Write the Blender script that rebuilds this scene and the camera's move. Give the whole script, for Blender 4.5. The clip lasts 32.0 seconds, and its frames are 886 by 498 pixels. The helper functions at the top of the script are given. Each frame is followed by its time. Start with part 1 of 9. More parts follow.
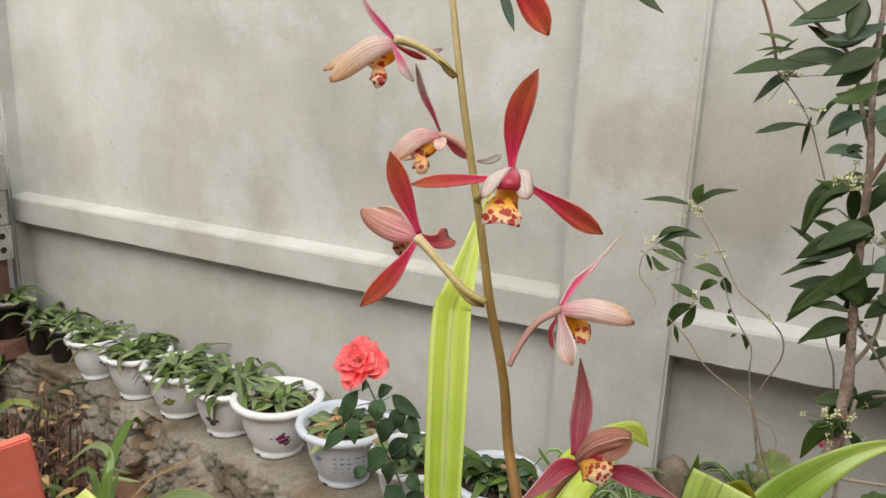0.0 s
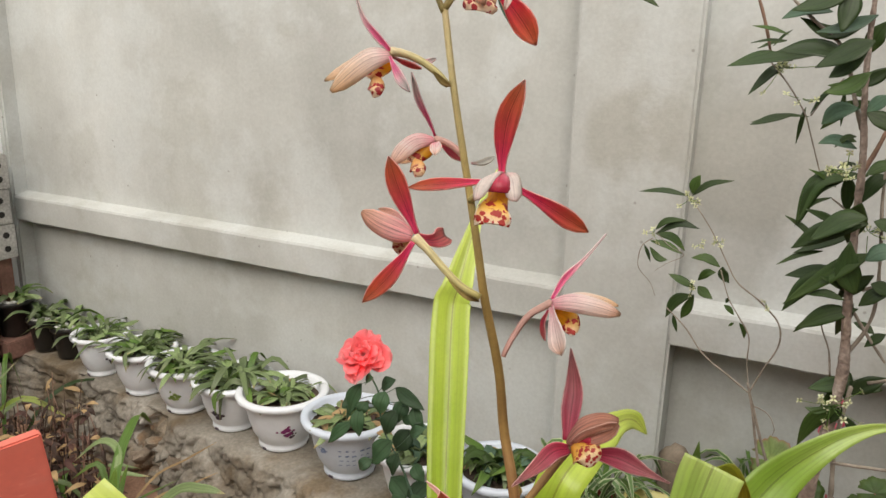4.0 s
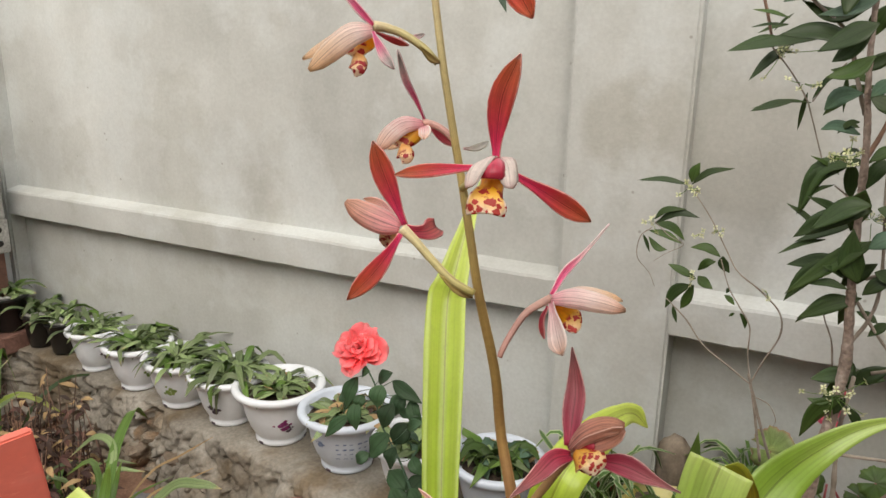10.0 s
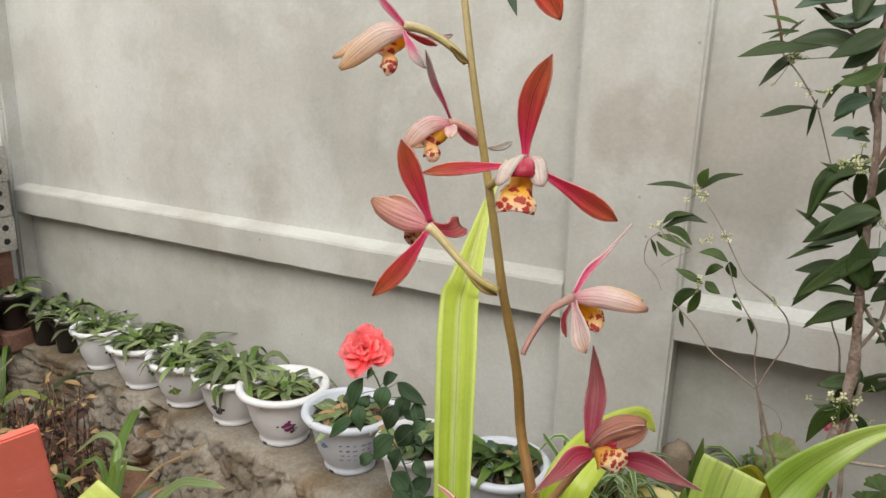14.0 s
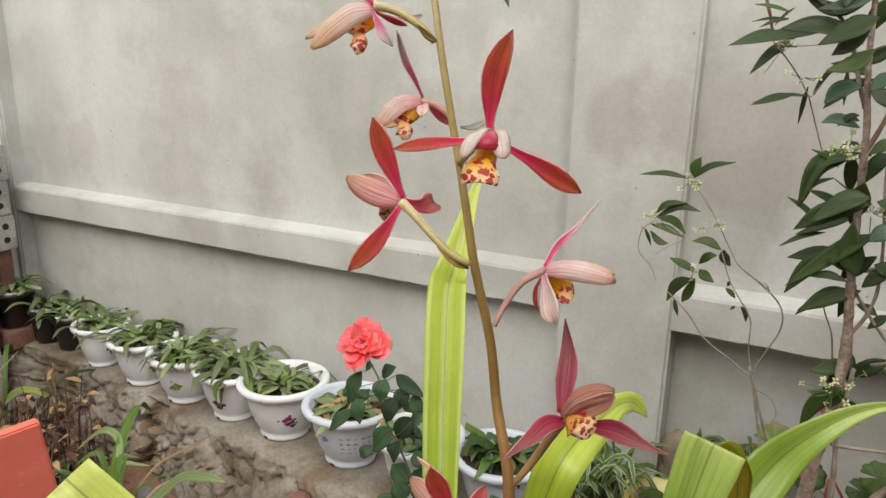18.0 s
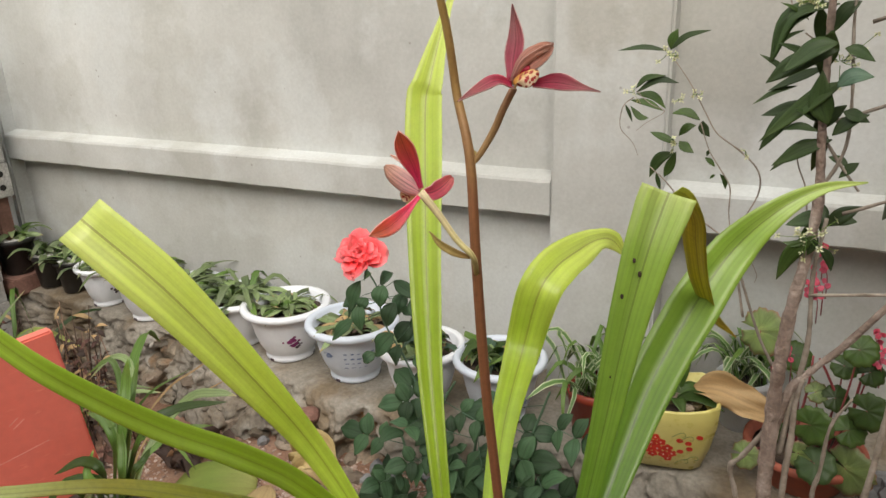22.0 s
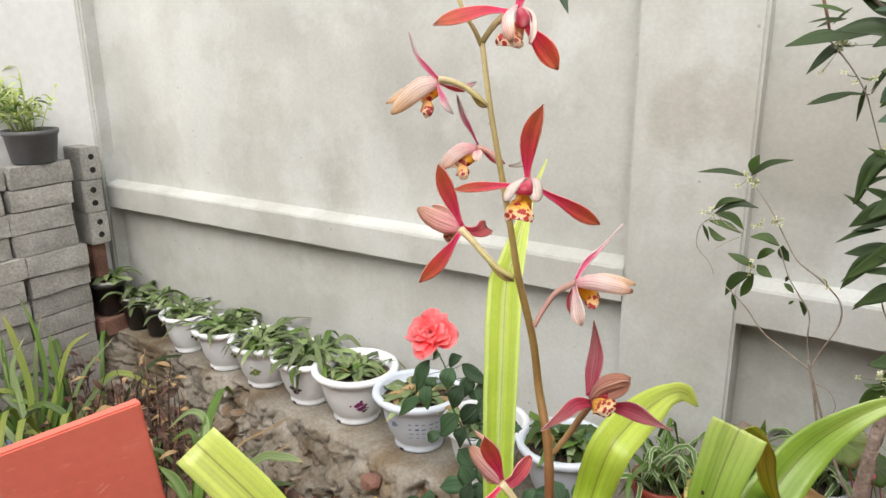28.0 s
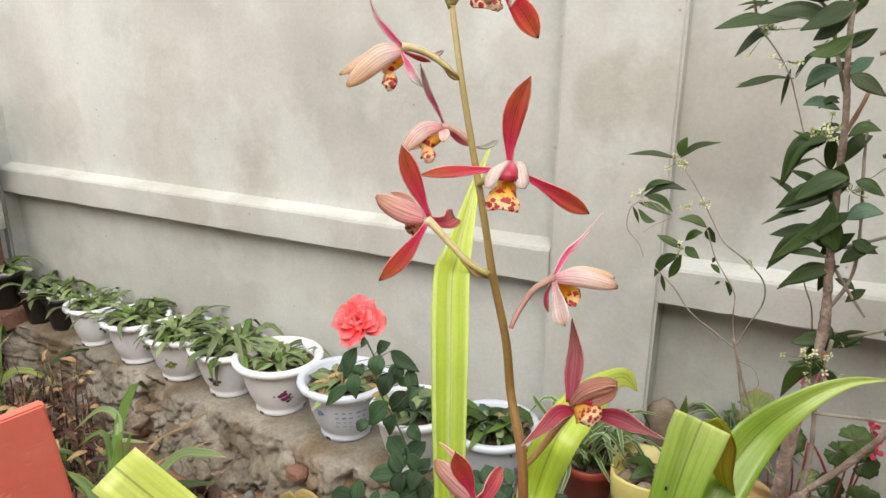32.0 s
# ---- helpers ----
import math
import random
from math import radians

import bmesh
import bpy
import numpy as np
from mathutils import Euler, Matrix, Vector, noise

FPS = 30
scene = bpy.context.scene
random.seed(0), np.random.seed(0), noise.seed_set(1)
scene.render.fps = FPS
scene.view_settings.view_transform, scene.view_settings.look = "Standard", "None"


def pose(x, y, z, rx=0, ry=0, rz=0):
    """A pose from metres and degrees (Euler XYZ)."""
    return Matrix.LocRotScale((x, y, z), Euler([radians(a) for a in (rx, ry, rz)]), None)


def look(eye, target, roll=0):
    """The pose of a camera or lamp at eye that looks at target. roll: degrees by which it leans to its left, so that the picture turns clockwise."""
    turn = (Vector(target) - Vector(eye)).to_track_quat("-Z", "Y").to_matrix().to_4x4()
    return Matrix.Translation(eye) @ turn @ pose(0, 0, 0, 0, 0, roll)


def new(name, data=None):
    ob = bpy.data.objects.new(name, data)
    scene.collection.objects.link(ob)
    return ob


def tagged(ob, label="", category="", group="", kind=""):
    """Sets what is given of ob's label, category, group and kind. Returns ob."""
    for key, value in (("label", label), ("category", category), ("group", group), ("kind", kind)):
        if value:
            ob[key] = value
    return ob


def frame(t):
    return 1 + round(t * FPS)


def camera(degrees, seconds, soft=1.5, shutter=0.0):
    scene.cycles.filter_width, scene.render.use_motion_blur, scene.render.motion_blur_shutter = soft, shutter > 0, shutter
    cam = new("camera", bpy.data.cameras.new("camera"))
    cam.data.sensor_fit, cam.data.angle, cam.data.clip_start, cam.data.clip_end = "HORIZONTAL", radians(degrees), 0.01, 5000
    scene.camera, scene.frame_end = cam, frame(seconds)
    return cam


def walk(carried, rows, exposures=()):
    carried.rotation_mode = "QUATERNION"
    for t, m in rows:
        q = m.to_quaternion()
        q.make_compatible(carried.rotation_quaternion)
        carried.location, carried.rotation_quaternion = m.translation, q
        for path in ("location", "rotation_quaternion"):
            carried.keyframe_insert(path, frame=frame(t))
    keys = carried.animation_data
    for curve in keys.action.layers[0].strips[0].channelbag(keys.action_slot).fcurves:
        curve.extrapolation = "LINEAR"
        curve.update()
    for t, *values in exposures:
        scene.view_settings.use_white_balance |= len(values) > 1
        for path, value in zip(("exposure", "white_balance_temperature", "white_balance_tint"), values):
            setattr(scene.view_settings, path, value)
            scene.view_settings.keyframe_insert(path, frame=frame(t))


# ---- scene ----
cam = camera(64.6, 32.0, soft=1.5)
PATH = [
    (0, (0.448, -1.409, 0.525), (-0.443, 0.318, 0.052), 2.3),
    (0.5, (0.444, -1.413, 0.528), (-0.445, 0.317, 0.063), 2.1),
    (1, (0.448, -1.421, 0.53), (-0.446, 0.305, 0.058), 2.0),
    (1.5, (0.443, -1.42, 0.527), (-0.437, 0.304, 0.026), 2.7),
    (2, (0.44, -1.42, 0.528), (-0.427, 0.313, 0.036), 2.4),
    (2.5, (0.457, -1.421, 0.53), (-0.425, 0.308, 0.047), 2.1),
    (3, (0.44, -1.423, 0.527), (-0.424, 0.31, 0.028), 2.4),
    (3.5, (0.452, -1.418, 0.528), (-0.429, 0.307, 0.029), 1.9),
    (5.5, (0.456, -1.42, 0.532), (-0.442, 0.302, 0.056), 1.2),
    (6, (0.452, -1.421, 0.532), (-0.439, 0.307, 0.064), 1.4),
    (6.5, (0.454, -1.415, 0.535), (-0.428, 0.322, 0.082), 1.5),
    (7, (0.44, -1.4, 0.53), (-0.408, 0.343, 0.035), 1.8),
    (7.5, (0.439, -1.394, 0.527), (-0.408, 0.348, 0.029), 1.8),
    (8, (0.429, -1.398, 0.529), (-0.421, 0.339, 0.02), 1.7),
    (8.5, (0.441, -1.395, 0.532), (-0.431, 0.333, 0.028), 1.3),
    (9, (0.438, -1.396, 0.53), (-0.423, 0.334, 0.018), 1.6),
    (9.5, (0.437, -1.397, 0.527), (-0.407, 0.336, -0.003), 1.2),
    (10, (0.449, -1.404, 0.526), (-0.433, 0.315, 0.008), 1.1),
    (10.5, (0.443, -1.41, 0.526), (-0.431, 0.317, 0.022), 1.3),
    (11, (0.45, -1.406, 0.527), (-0.441, 0.312, 0.021), 1.1),
    (11.5, (0.445, -1.408, 0.527), (-0.424, 0.323, 0.027), 1.2),
    (12, (0.442, -1.406, 0.529), (-0.425, 0.326, 0.028), 1.3),
    (12.5, (0.446, -1.405, 0.527), (-0.431, 0.323, 0.033), 1.1),
    (13, (0.443, -1.41, 0.527), (-0.441, 0.317, 0.039), 1.4),
    (13.5, (0.447, -1.407, 0.526), (-0.453, 0.307, 0.026), 1.8),
    (14, (0.445, -1.409, 0.525), (-0.446, 0.307, 0.016), 1.7),
    (14.5, (0.457, -1.406, 0.521), (-0.455, 0.295, -0.003), 0.9),
    (16.5, (0.451, -1.408, 0.522), (-0.454, 0.301, 0.012), 1.4),
    (17, (0.455, -1.407, 0.522), (-0.448, 0.302, 0.01), 1.2),
    (17.5, (0.456, -1.409, 0.521), (-0.441, 0.301, 0.002), 1.0),
    (18, (0.455, -1.411, 0.521), (-0.438, 0.302, 0.0), 1.1),
    (18.5, (0.458, -1.409, 0.522), (-0.432, 0.308, 0.013), 1.0),
    (19, (0.456, -1.41, 0.521), (-0.426, 0.308, 0.004), 1.6),
    (19.5, (0.455, -1.412, 0.52), (-0.415, 0.313, 0.004), 2.1),
    (20, (0.458, -1.412, 0.518), (-0.426, 0.299, -0.022), 1.5),
    (20.5, (0.463, -1.417, 0.503), (-0.424, 0.265, -0.117), 0.0),
    (21, (0.474, -1.422, 0.473), (-0.394, 0.235, -0.232), -0.4),
    (21.5, (0.482, -1.438, 0.46), (-0.381, 0.233, -0.22), -1.3),
    (22, (0.488, -1.452, 0.448), (-0.381, 0.226, -0.208), -1.8),
    (22.5, (0.492, -1.466, 0.442), (-0.396, 0.196, -0.228), -1.7),
    (23, (0.492, -1.473, 0.438), (-0.398, 0.184, -0.24), -1.5),
    (23.5, (0.493, -1.481, 0.433), (-0.392, 0.173, -0.26), -1.3),
    (24, (0.499, -1.494, 0.421), (-0.384, 0.134, -0.334), -1.1),
    (24.5, (0.501, -1.502, 0.406), (-0.363, 0.113, -0.398), -0.5),
    (26.5, (0.498, -1.492, 0.46), (-0.394, 0.152, -0.247), 0.5),
    (27, (0.493, -1.484, 0.507), (-0.49, 0.158, -0.076), 0.8),
    (27.5, (0.488, -1.461, 0.532), (-0.541, 0.147, -0.064), -0.6),
    (28, (0.482, -1.451, 0.544), (-0.57, 0.158, -0.007), -0.6),
    (28.5, (0.474, -1.438, 0.545), (-0.579, 0.172, -0.003), -0.6),
    (29, (0.472, -1.429, 0.547), (-0.503, 0.225, -0.016), -0.6),
    (29.5, (0.469, -1.427, 0.545), (-0.489, 0.233, -0.026), -1.1),
    (30, (0.455, -1.431, 0.544), (-0.479, 0.237, -0.041), -0.6),
    (30.5, (0.45, -1.436, 0.548), (-0.448, 0.252, -0.039), -0.3),
    (31, (0.448, -1.436, 0.545), (-0.44, 0.255, -0.049), 0.3),
    (31.5, (0.449, -1.432, 0.537), (-0.392, 0.273, -0.082), 0.8),
    (32, (0.454, -1.433, 0.539), (-0.392, 0.277, -0.06), 0.6),
]
walk(cam, [(t, look(eye, target, roll)) for t, eye, target, roll in PATH],
     exposures=[(0.0, 0.52, 6900, 10), (20.0, 0.52, 6900, 10), (21.5, 0.62, 6840, 10), (23.0, 0.74, 6860, 10), (24.5, 0.89, 6860, 11), (26.5, 0.82, 6740, 10), (28.0, 0.86, 6690, 10), (30.0, 0.83, 6760, 10), (32.0, 0.83, 6860, 10)])

# ---- world and sun: a bright overcast day in a walled yard ----
world = bpy.data.worlds.new("overcast_sky")
scene.world = world
world.use_nodes = True
wn = world.node_tree.nodes
wl = world.node_tree.links
sky = wn.new("ShaderNodeTexSky")
sky.sky_type = "NISHITA"
sky.sun_disc = False
sky.sun_elevation = radians(44)
sky.sun_rotation = radians(161)
sky.dust_density = 4.0
sky.air_density = 1.0
pale = wn.new("ShaderNodeMix")
pale.data_type = "RGBA"
pale.inputs[0].default_value = 0.72
pale.inputs[7].default_value = (9.0, 8.9, 8.6, 1)
wl.new(sky.outputs[0], pale.inputs[6])
wl.new(pale.outputs[2], wn["Background"].inputs[0])
wn["Background"].inputs[1].default_value = 0.124

sun = new("sun", bpy.data.lights.new("sun", "SUN"))
sun.data.energy = 1.45
sun.data.angle = radians(55)
sun.data.color = (1.0, 0.985, 0.955)
sun.matrix_world = look((1.6, -4.6, 4.9), (0, 0, 0))


# ---- materials ----
def nodes_of(name):
    m = bpy.data.materials.new(name)
    m.use_nodes = True
    return m, m.node_tree.nodes, m.node_tree.links, m.node_tree.nodes["Principled BSDF"]


def ramp_node(n, stops):
    r = n.new("ShaderNodeValToRGB")
    e = r.color_ramp.elements
    e[0].position, e[0].color = stops[0][0], (*stops[0][1], 1)
    e[1].position, e[1].color = stops[-1][0], (*stops[-1][1], 1)
    for p, c in stops[1:-1]:
        k = e.new(p)
        k.color = (*c, 1)
    return r


def mixed(n, l, mode, fac, a, b):
    x = n.new("ShaderNodeMix")
    x.data_type = "RGBA"
    x.blend_type = mode
    for socket, v in ((x.inputs[0], fac), (x.inputs[6], a), (x.inputs[7], b)):
        if isinstance(v, (int, float)):
            socket.default_value = v
        elif isinstance(v, tuple):
            socket.default_value = (*v, 1)
        else:
            l.new(v, socket)
    return x.outputs[2]


def noise_node(n, l, coord, scale, detail=5.0, stretch=(1, 1, 1), rough=0.55):
    mp = n.new("ShaderNodeMapping")
    mp.inputs["Scale"].default_value = stretch
    l.new(coord, mp.inputs[0])
    t = n.new("ShaderNodeTexNoise")
    t.inputs["Scale"].default_value, t.inputs["Detail"].default_value = scale, detail
    t.inputs["Roughness"].default_value = rough
    l.new(mp.outputs[0], t.inputs["Vector"])
    return t.outputs["Fac"]


def surface(name, stops, scale=4.0, fine=60.0, fine_amount=0.35, rough=0.8, bump=0.3, depth=0.002, stretch=(1, 1, 1),
            vary=0.12, metal=0.0, stains=None, gloss_noise=0.15):
    """A mottled surface: broad patches, fine grain, small differences from piece to piece, relief."""
    m, n, l, b = nodes_of(name)
    tc = n.new("ShaderNodeTexCoord")
    coord = tc.outputs["Object"]
    info = n.new("ShaderNodeObjectInfo")
    shift = n.new("ShaderNodeVectorMath")
    shift.operation = "MULTIPLY_ADD"
    l.new(info.outputs["Random"], shift.inputs[0])
    shift.inputs[1].default_value = (7.3, 3.1, 5.7)
    l.new(coord, shift.inputs[2])
    coord = shift.outputs[0]
    broad = noise_node(n, l, coord, scale, 6, stretch)
    grain = noise_node(n, l, coord, fine, 4)
    r = ramp_node(n, stops)
    l.new(broad, r.inputs[0])
    g = ramp_node(n, [(0.3, (0.55, 0.55, 0.55)), (0.7, (1.3, 1.3, 1.3))])
    l.new(grain, g.inputs[0])
    col = mixed(n, l, "MULTIPLY", fine_amount, r.outputs[0], g.outputs[0])
    if stains:
        s_col, s_scale, s_stretch, lo, hi = stains
        st = noise_node(n, l, coord, s_scale, 5, s_stretch)
        sr = ramp_node(n, [(lo, (0, 0, 0)), (hi, (1, 1, 1))])
        l.new(st, sr.inputs[0])
        col = mixed(n, l, "MIX", sr.outputs[0], col, mixed(n, l, "MULTIPLY", 1.0, col, s_col))
    if vary:
        v = n.new("ShaderNodeMapRange")
        v.inputs[3].default_value, v.inputs[4].default_value = 1 - vary, 1 + vary
        l.new(info.outputs["Random"], v.inputs[0])
        col = mixed(n, l, "MULTIPLY", 1.0, col, v.outputs[0])
    l.new(col, b.inputs["Base Color"])
    rr = n.new("ShaderNodeMapRange")
    rr.inputs[3].default_value, rr.inputs[4].default_value = max(0.05, rough - gloss_noise), min(1, rough + gloss_noise)
    l.new(grain, rr.inputs[0])
    l.new(rr.outputs[0], b.inputs["Roughness"])
    b.inputs["Metallic"].default_value = metal
    if bump:
        add = n.new("ShaderNodeMath")
        add.operation = "MULTIPLY_ADD"
        l.new(grain, add.inputs[0])
        add.inputs[1].default_value = 0.5
        l.new(broad, add.inputs[2])
        bp = n.new("ShaderNodeBump")
        bp.inputs["Strength"].default_value, bp.inputs["Distance"].default_value = bump, depth
        l.new(add.outputs[0], bp.inputs["Height"])
        l.new(bp.outputs[0], b.inputs["Normal"])
    return m


def blade(name, along, veins=0.3, vein_count=9.0, rough=0.4, through_light=0.3, vary=0.15, blotch=None, coat=0.0, edge=None, tint=1.25, lines=0.0, line_count=6.0, mid=None, speckle=500.0, grain=0.35, blue=0.8, spec=0.5):
    """A leaf or petal: colour runs along its length (v), veins run with it (u), light comes through it."""
    m, n, l, b = nodes_of(name)
    tc = n.new("ShaderNodeTexCoord")
    sep = n.new("ShaderNodeSeparateXYZ")
    l.new(tc.outputs["UV"], sep.inputs[0])
    info = n.new("ShaderNodeObjectInfo")
    wob = noise_node(n, l, tc.outputs["Object"], 60, 4)
    va = n.new("ShaderNodeMath")
    va.operation = "MULTIPLY_ADD"
    l.new(wob, va.inputs[0])
    va.inputs[1].default_value = 0.22
    sh = n.new("ShaderNodeMath")
    sh.operation = "SUBTRACT"
    l.new(sep.outputs[1], sh.inputs[0])
    sh.inputs[1].default_value = 0.11
    l.new(sh.outputs[0], va.inputs[2])
    r = ramp_node(n, along)
    l.new(va.outputs[0], r.inputs[0])
    col = r.outputs[0]
    vn = noise_node(n, l, tc.outputs["UV"], 1.0, 3, (vein_count * 2.2, 0.9, 1), 0.6)
    vr = ramp_node(n, [(0.38, (0.45, 0.45, 0.45)), (0.62, (1.25, 1.25, 1.25))])
    l.new(vn, vr.inputs[0])
    col = mixed(n, l, "MULTIPLY", veins, col, vr.outputs[0])
    # the middle vein
    mv = n.new("ShaderNodeMath")
    mv.operation = "COMPARE"
    l.new(sep.outputs[0], mv.inputs[0])
    mv.inputs[1].default_value, mv.inputs[2].default_value = 0.5, 0.022 if mid else 0.035
    f = n.new("ShaderNodeMath")
    f.operation = "MULTIPLY"
    l.new(mv.outputs[0], f.inputs[0])
    f.inputs[1].default_value = mid if mid else min(1.0, veins * 1.2)
    col = mixed(n, l, "MULTIPLY", f.outputs[0], col, (0.38, 0.3, 0.32) if mid else (0.55, 0.5, 0.5))
    if lines:
        # fine dark veins that run from base to tip
        ph = n.new("ShaderNodeMath")
        ph.operation = "MULTIPLY_ADD"
        l.new(noise_node(n, l, tc.outputs["UV"], 3.0, 2), ph.inputs[0])
        ph.inputs[1].default_value = 2.2
        ang = n.new("ShaderNodeMath")
        ang.operation = "MULTIPLY"
        l.new(sep.outputs[0], ang.inputs[0])
        ang.inputs[1].default_value = 2 * math.pi * line_count
        l.new(ang.outputs[0], ph.inputs[2])
        sn = n.new("ShaderNodeMath")
        sn.operation = "SINE"
        l.new(ph.outputs[0], sn.inputs[0])
        lr = ramp_node(n, [(0.55, (0, 0, 0)), (0.95, (lines, lines, lines))])
        l.new(sn.outputs[0], lr.inputs[0])
        fade = ramp_node(n, [(0.36, (0.12, 0.12, 0.12)), (0.62, (1, 1, 1))])
        l.new(noise_node(n, l, tc.outputs["UV"], 2.2, 4, (2.6, 1.0, 1), 0.65), fade.inputs[0])
        col = mixed(n, l, "MULTIPLY", mixed(n, l, "MULTIPLY", 1.0, lr.outputs[0], fade.outputs[0]), col, (0.42, 0.30, 0.32))
    # fine speckle of the skin
    sp = ramp_node(n, [(0.3, (0.62, 0.6, 0.6)), (0.5, (1, 1, 1)), (0.72, (1.22, 1.22, 1.22))])
    l.new(noise_node(n, l, tc.outputs["Object"], speckle, 3, (1, 1, 1), 0.7), sp.inputs[0])
    col = mixed(n, l, "MULTIPLY", grain, col, sp.outputs[0])
    if edge:
        e = n.new("ShaderNodeMath")
        e.operation = "SUBTRACT"
        l.new(sep.outputs[0], e.inputs[0])
        e.inputs[1].default_value = 0.5
        ab = n.new("ShaderNodeMath")
        ab.operation = "ABSOLUTE"
        l.new(e.outputs[0], ab.inputs[0])
        er = ramp_node(n, [(edge[0], (0, 0, 0)), (edge[1], (1, 1, 1))])
        frayed = n.new("ShaderNodeMath")
        frayed.operation = "MULTIPLY_ADD"
        l.new(noise_node(n, l, tc.outputs["UV"], 14.0, 3, (0.6, 1, 1), 0.6), frayed.inputs[0])
        frayed.inputs[1].default_value = 0.06
        l.new(ab.outputs[0], frayed.inputs[2])
        er.color_ramp.elements[0].position += 0.03
        er.color_ramp.elements[1].position += 0.03
        l.new(frayed.outputs[0], er.inputs[0])
        col = mixed(n, l, "MIX", er.outputs[0], col, edge[2])
    if blotch:
        b_col, b_scale, lo, hi, v0 = blotch
        vt = n.new("ShaderNodeTexVoronoi")
        vt.inputs["Scale"].default_value = b_scale
        wv = n.new("ShaderNodeTexNoise")
        wv.inputs["Scale"].default_value = b_scale * 1.6
        l.new(tc.outputs["Object"], wv.inputs["Vector"])
        wm = n.new("ShaderNodeVectorMath")
        wm.operation = "MULTIPLY_ADD"
        l.new(wv.outputs["Color"], wm.inputs[0])
        wm.inputs[1].default_value = (0.9 / b_scale,) * 3
        l.new(tc.outputs["Object"], wm.inputs[2])
        l.new(wm.outputs[0], vt.inputs["Vector"])
        br = ramp_node(n, [(lo, (1, 1, 1)), (hi, (0, 0, 0))])
        l.new(vt.outputs["Distance"], br.inputs[0])
        gate = ramp_node(n, [(v0, (0, 0, 0)), (min(1.0, v0 + 0.12), (1, 1, 1))])
        l.new(sep.outputs[1], gate.inputs[0])
        fac = mixed(n, l, "MULTIPLY", 1.0, br.outputs[0], gate.outputs[0])
        col = mixed(n, l, "MIX", fac, col, b_col)
    if vary:
        v = n.new("ShaderNodeMapRange")
        v.inputs[3].default_value, v.inputs[4].default_value = 1 - vary, 1 + vary
        l.new(info.outputs["Random"], v.inputs[0])
        col = mixed(n, l, "MULTIPLY", 1.0, col, v.outputs[0])
    l.new(col, b.inputs["Base Color"])
    b.inputs["Roughness"].default_value = rough
    b.inputs["Specular IOR Level"].default_value = spec
    b.inputs["Coat Weight"].default_value = coat
    b.inputs["Coat Roughness"].default_value = 0.3
    bp = n.new("ShaderNodeBump")
    bp.inputs["Strength"].default_value, bp.inputs["Distance"].default_value = 0.25, 0.0006
    l.new(vn, bp.inputs["Height"])
    l.new(bp.outputs[0], b.inputs["Normal"])
    if through_light:
        tr = n.new("ShaderNodeBsdfTranslucent")
        l.new(mixed(n, l, "MULTIPLY", 1.0, col, (tint, tint, tint * blue)), tr.inputs[0])
        ms = n.new("ShaderNodeMixShader")
        ms.inputs[0].default_value = through_light
        l.new(b.outputs[0], ms.inputs[1])
        l.new(tr.outputs[0], ms.inputs[2])
        l.new(ms.outputs[0], n["Material Output"].inputs[0])
    return m


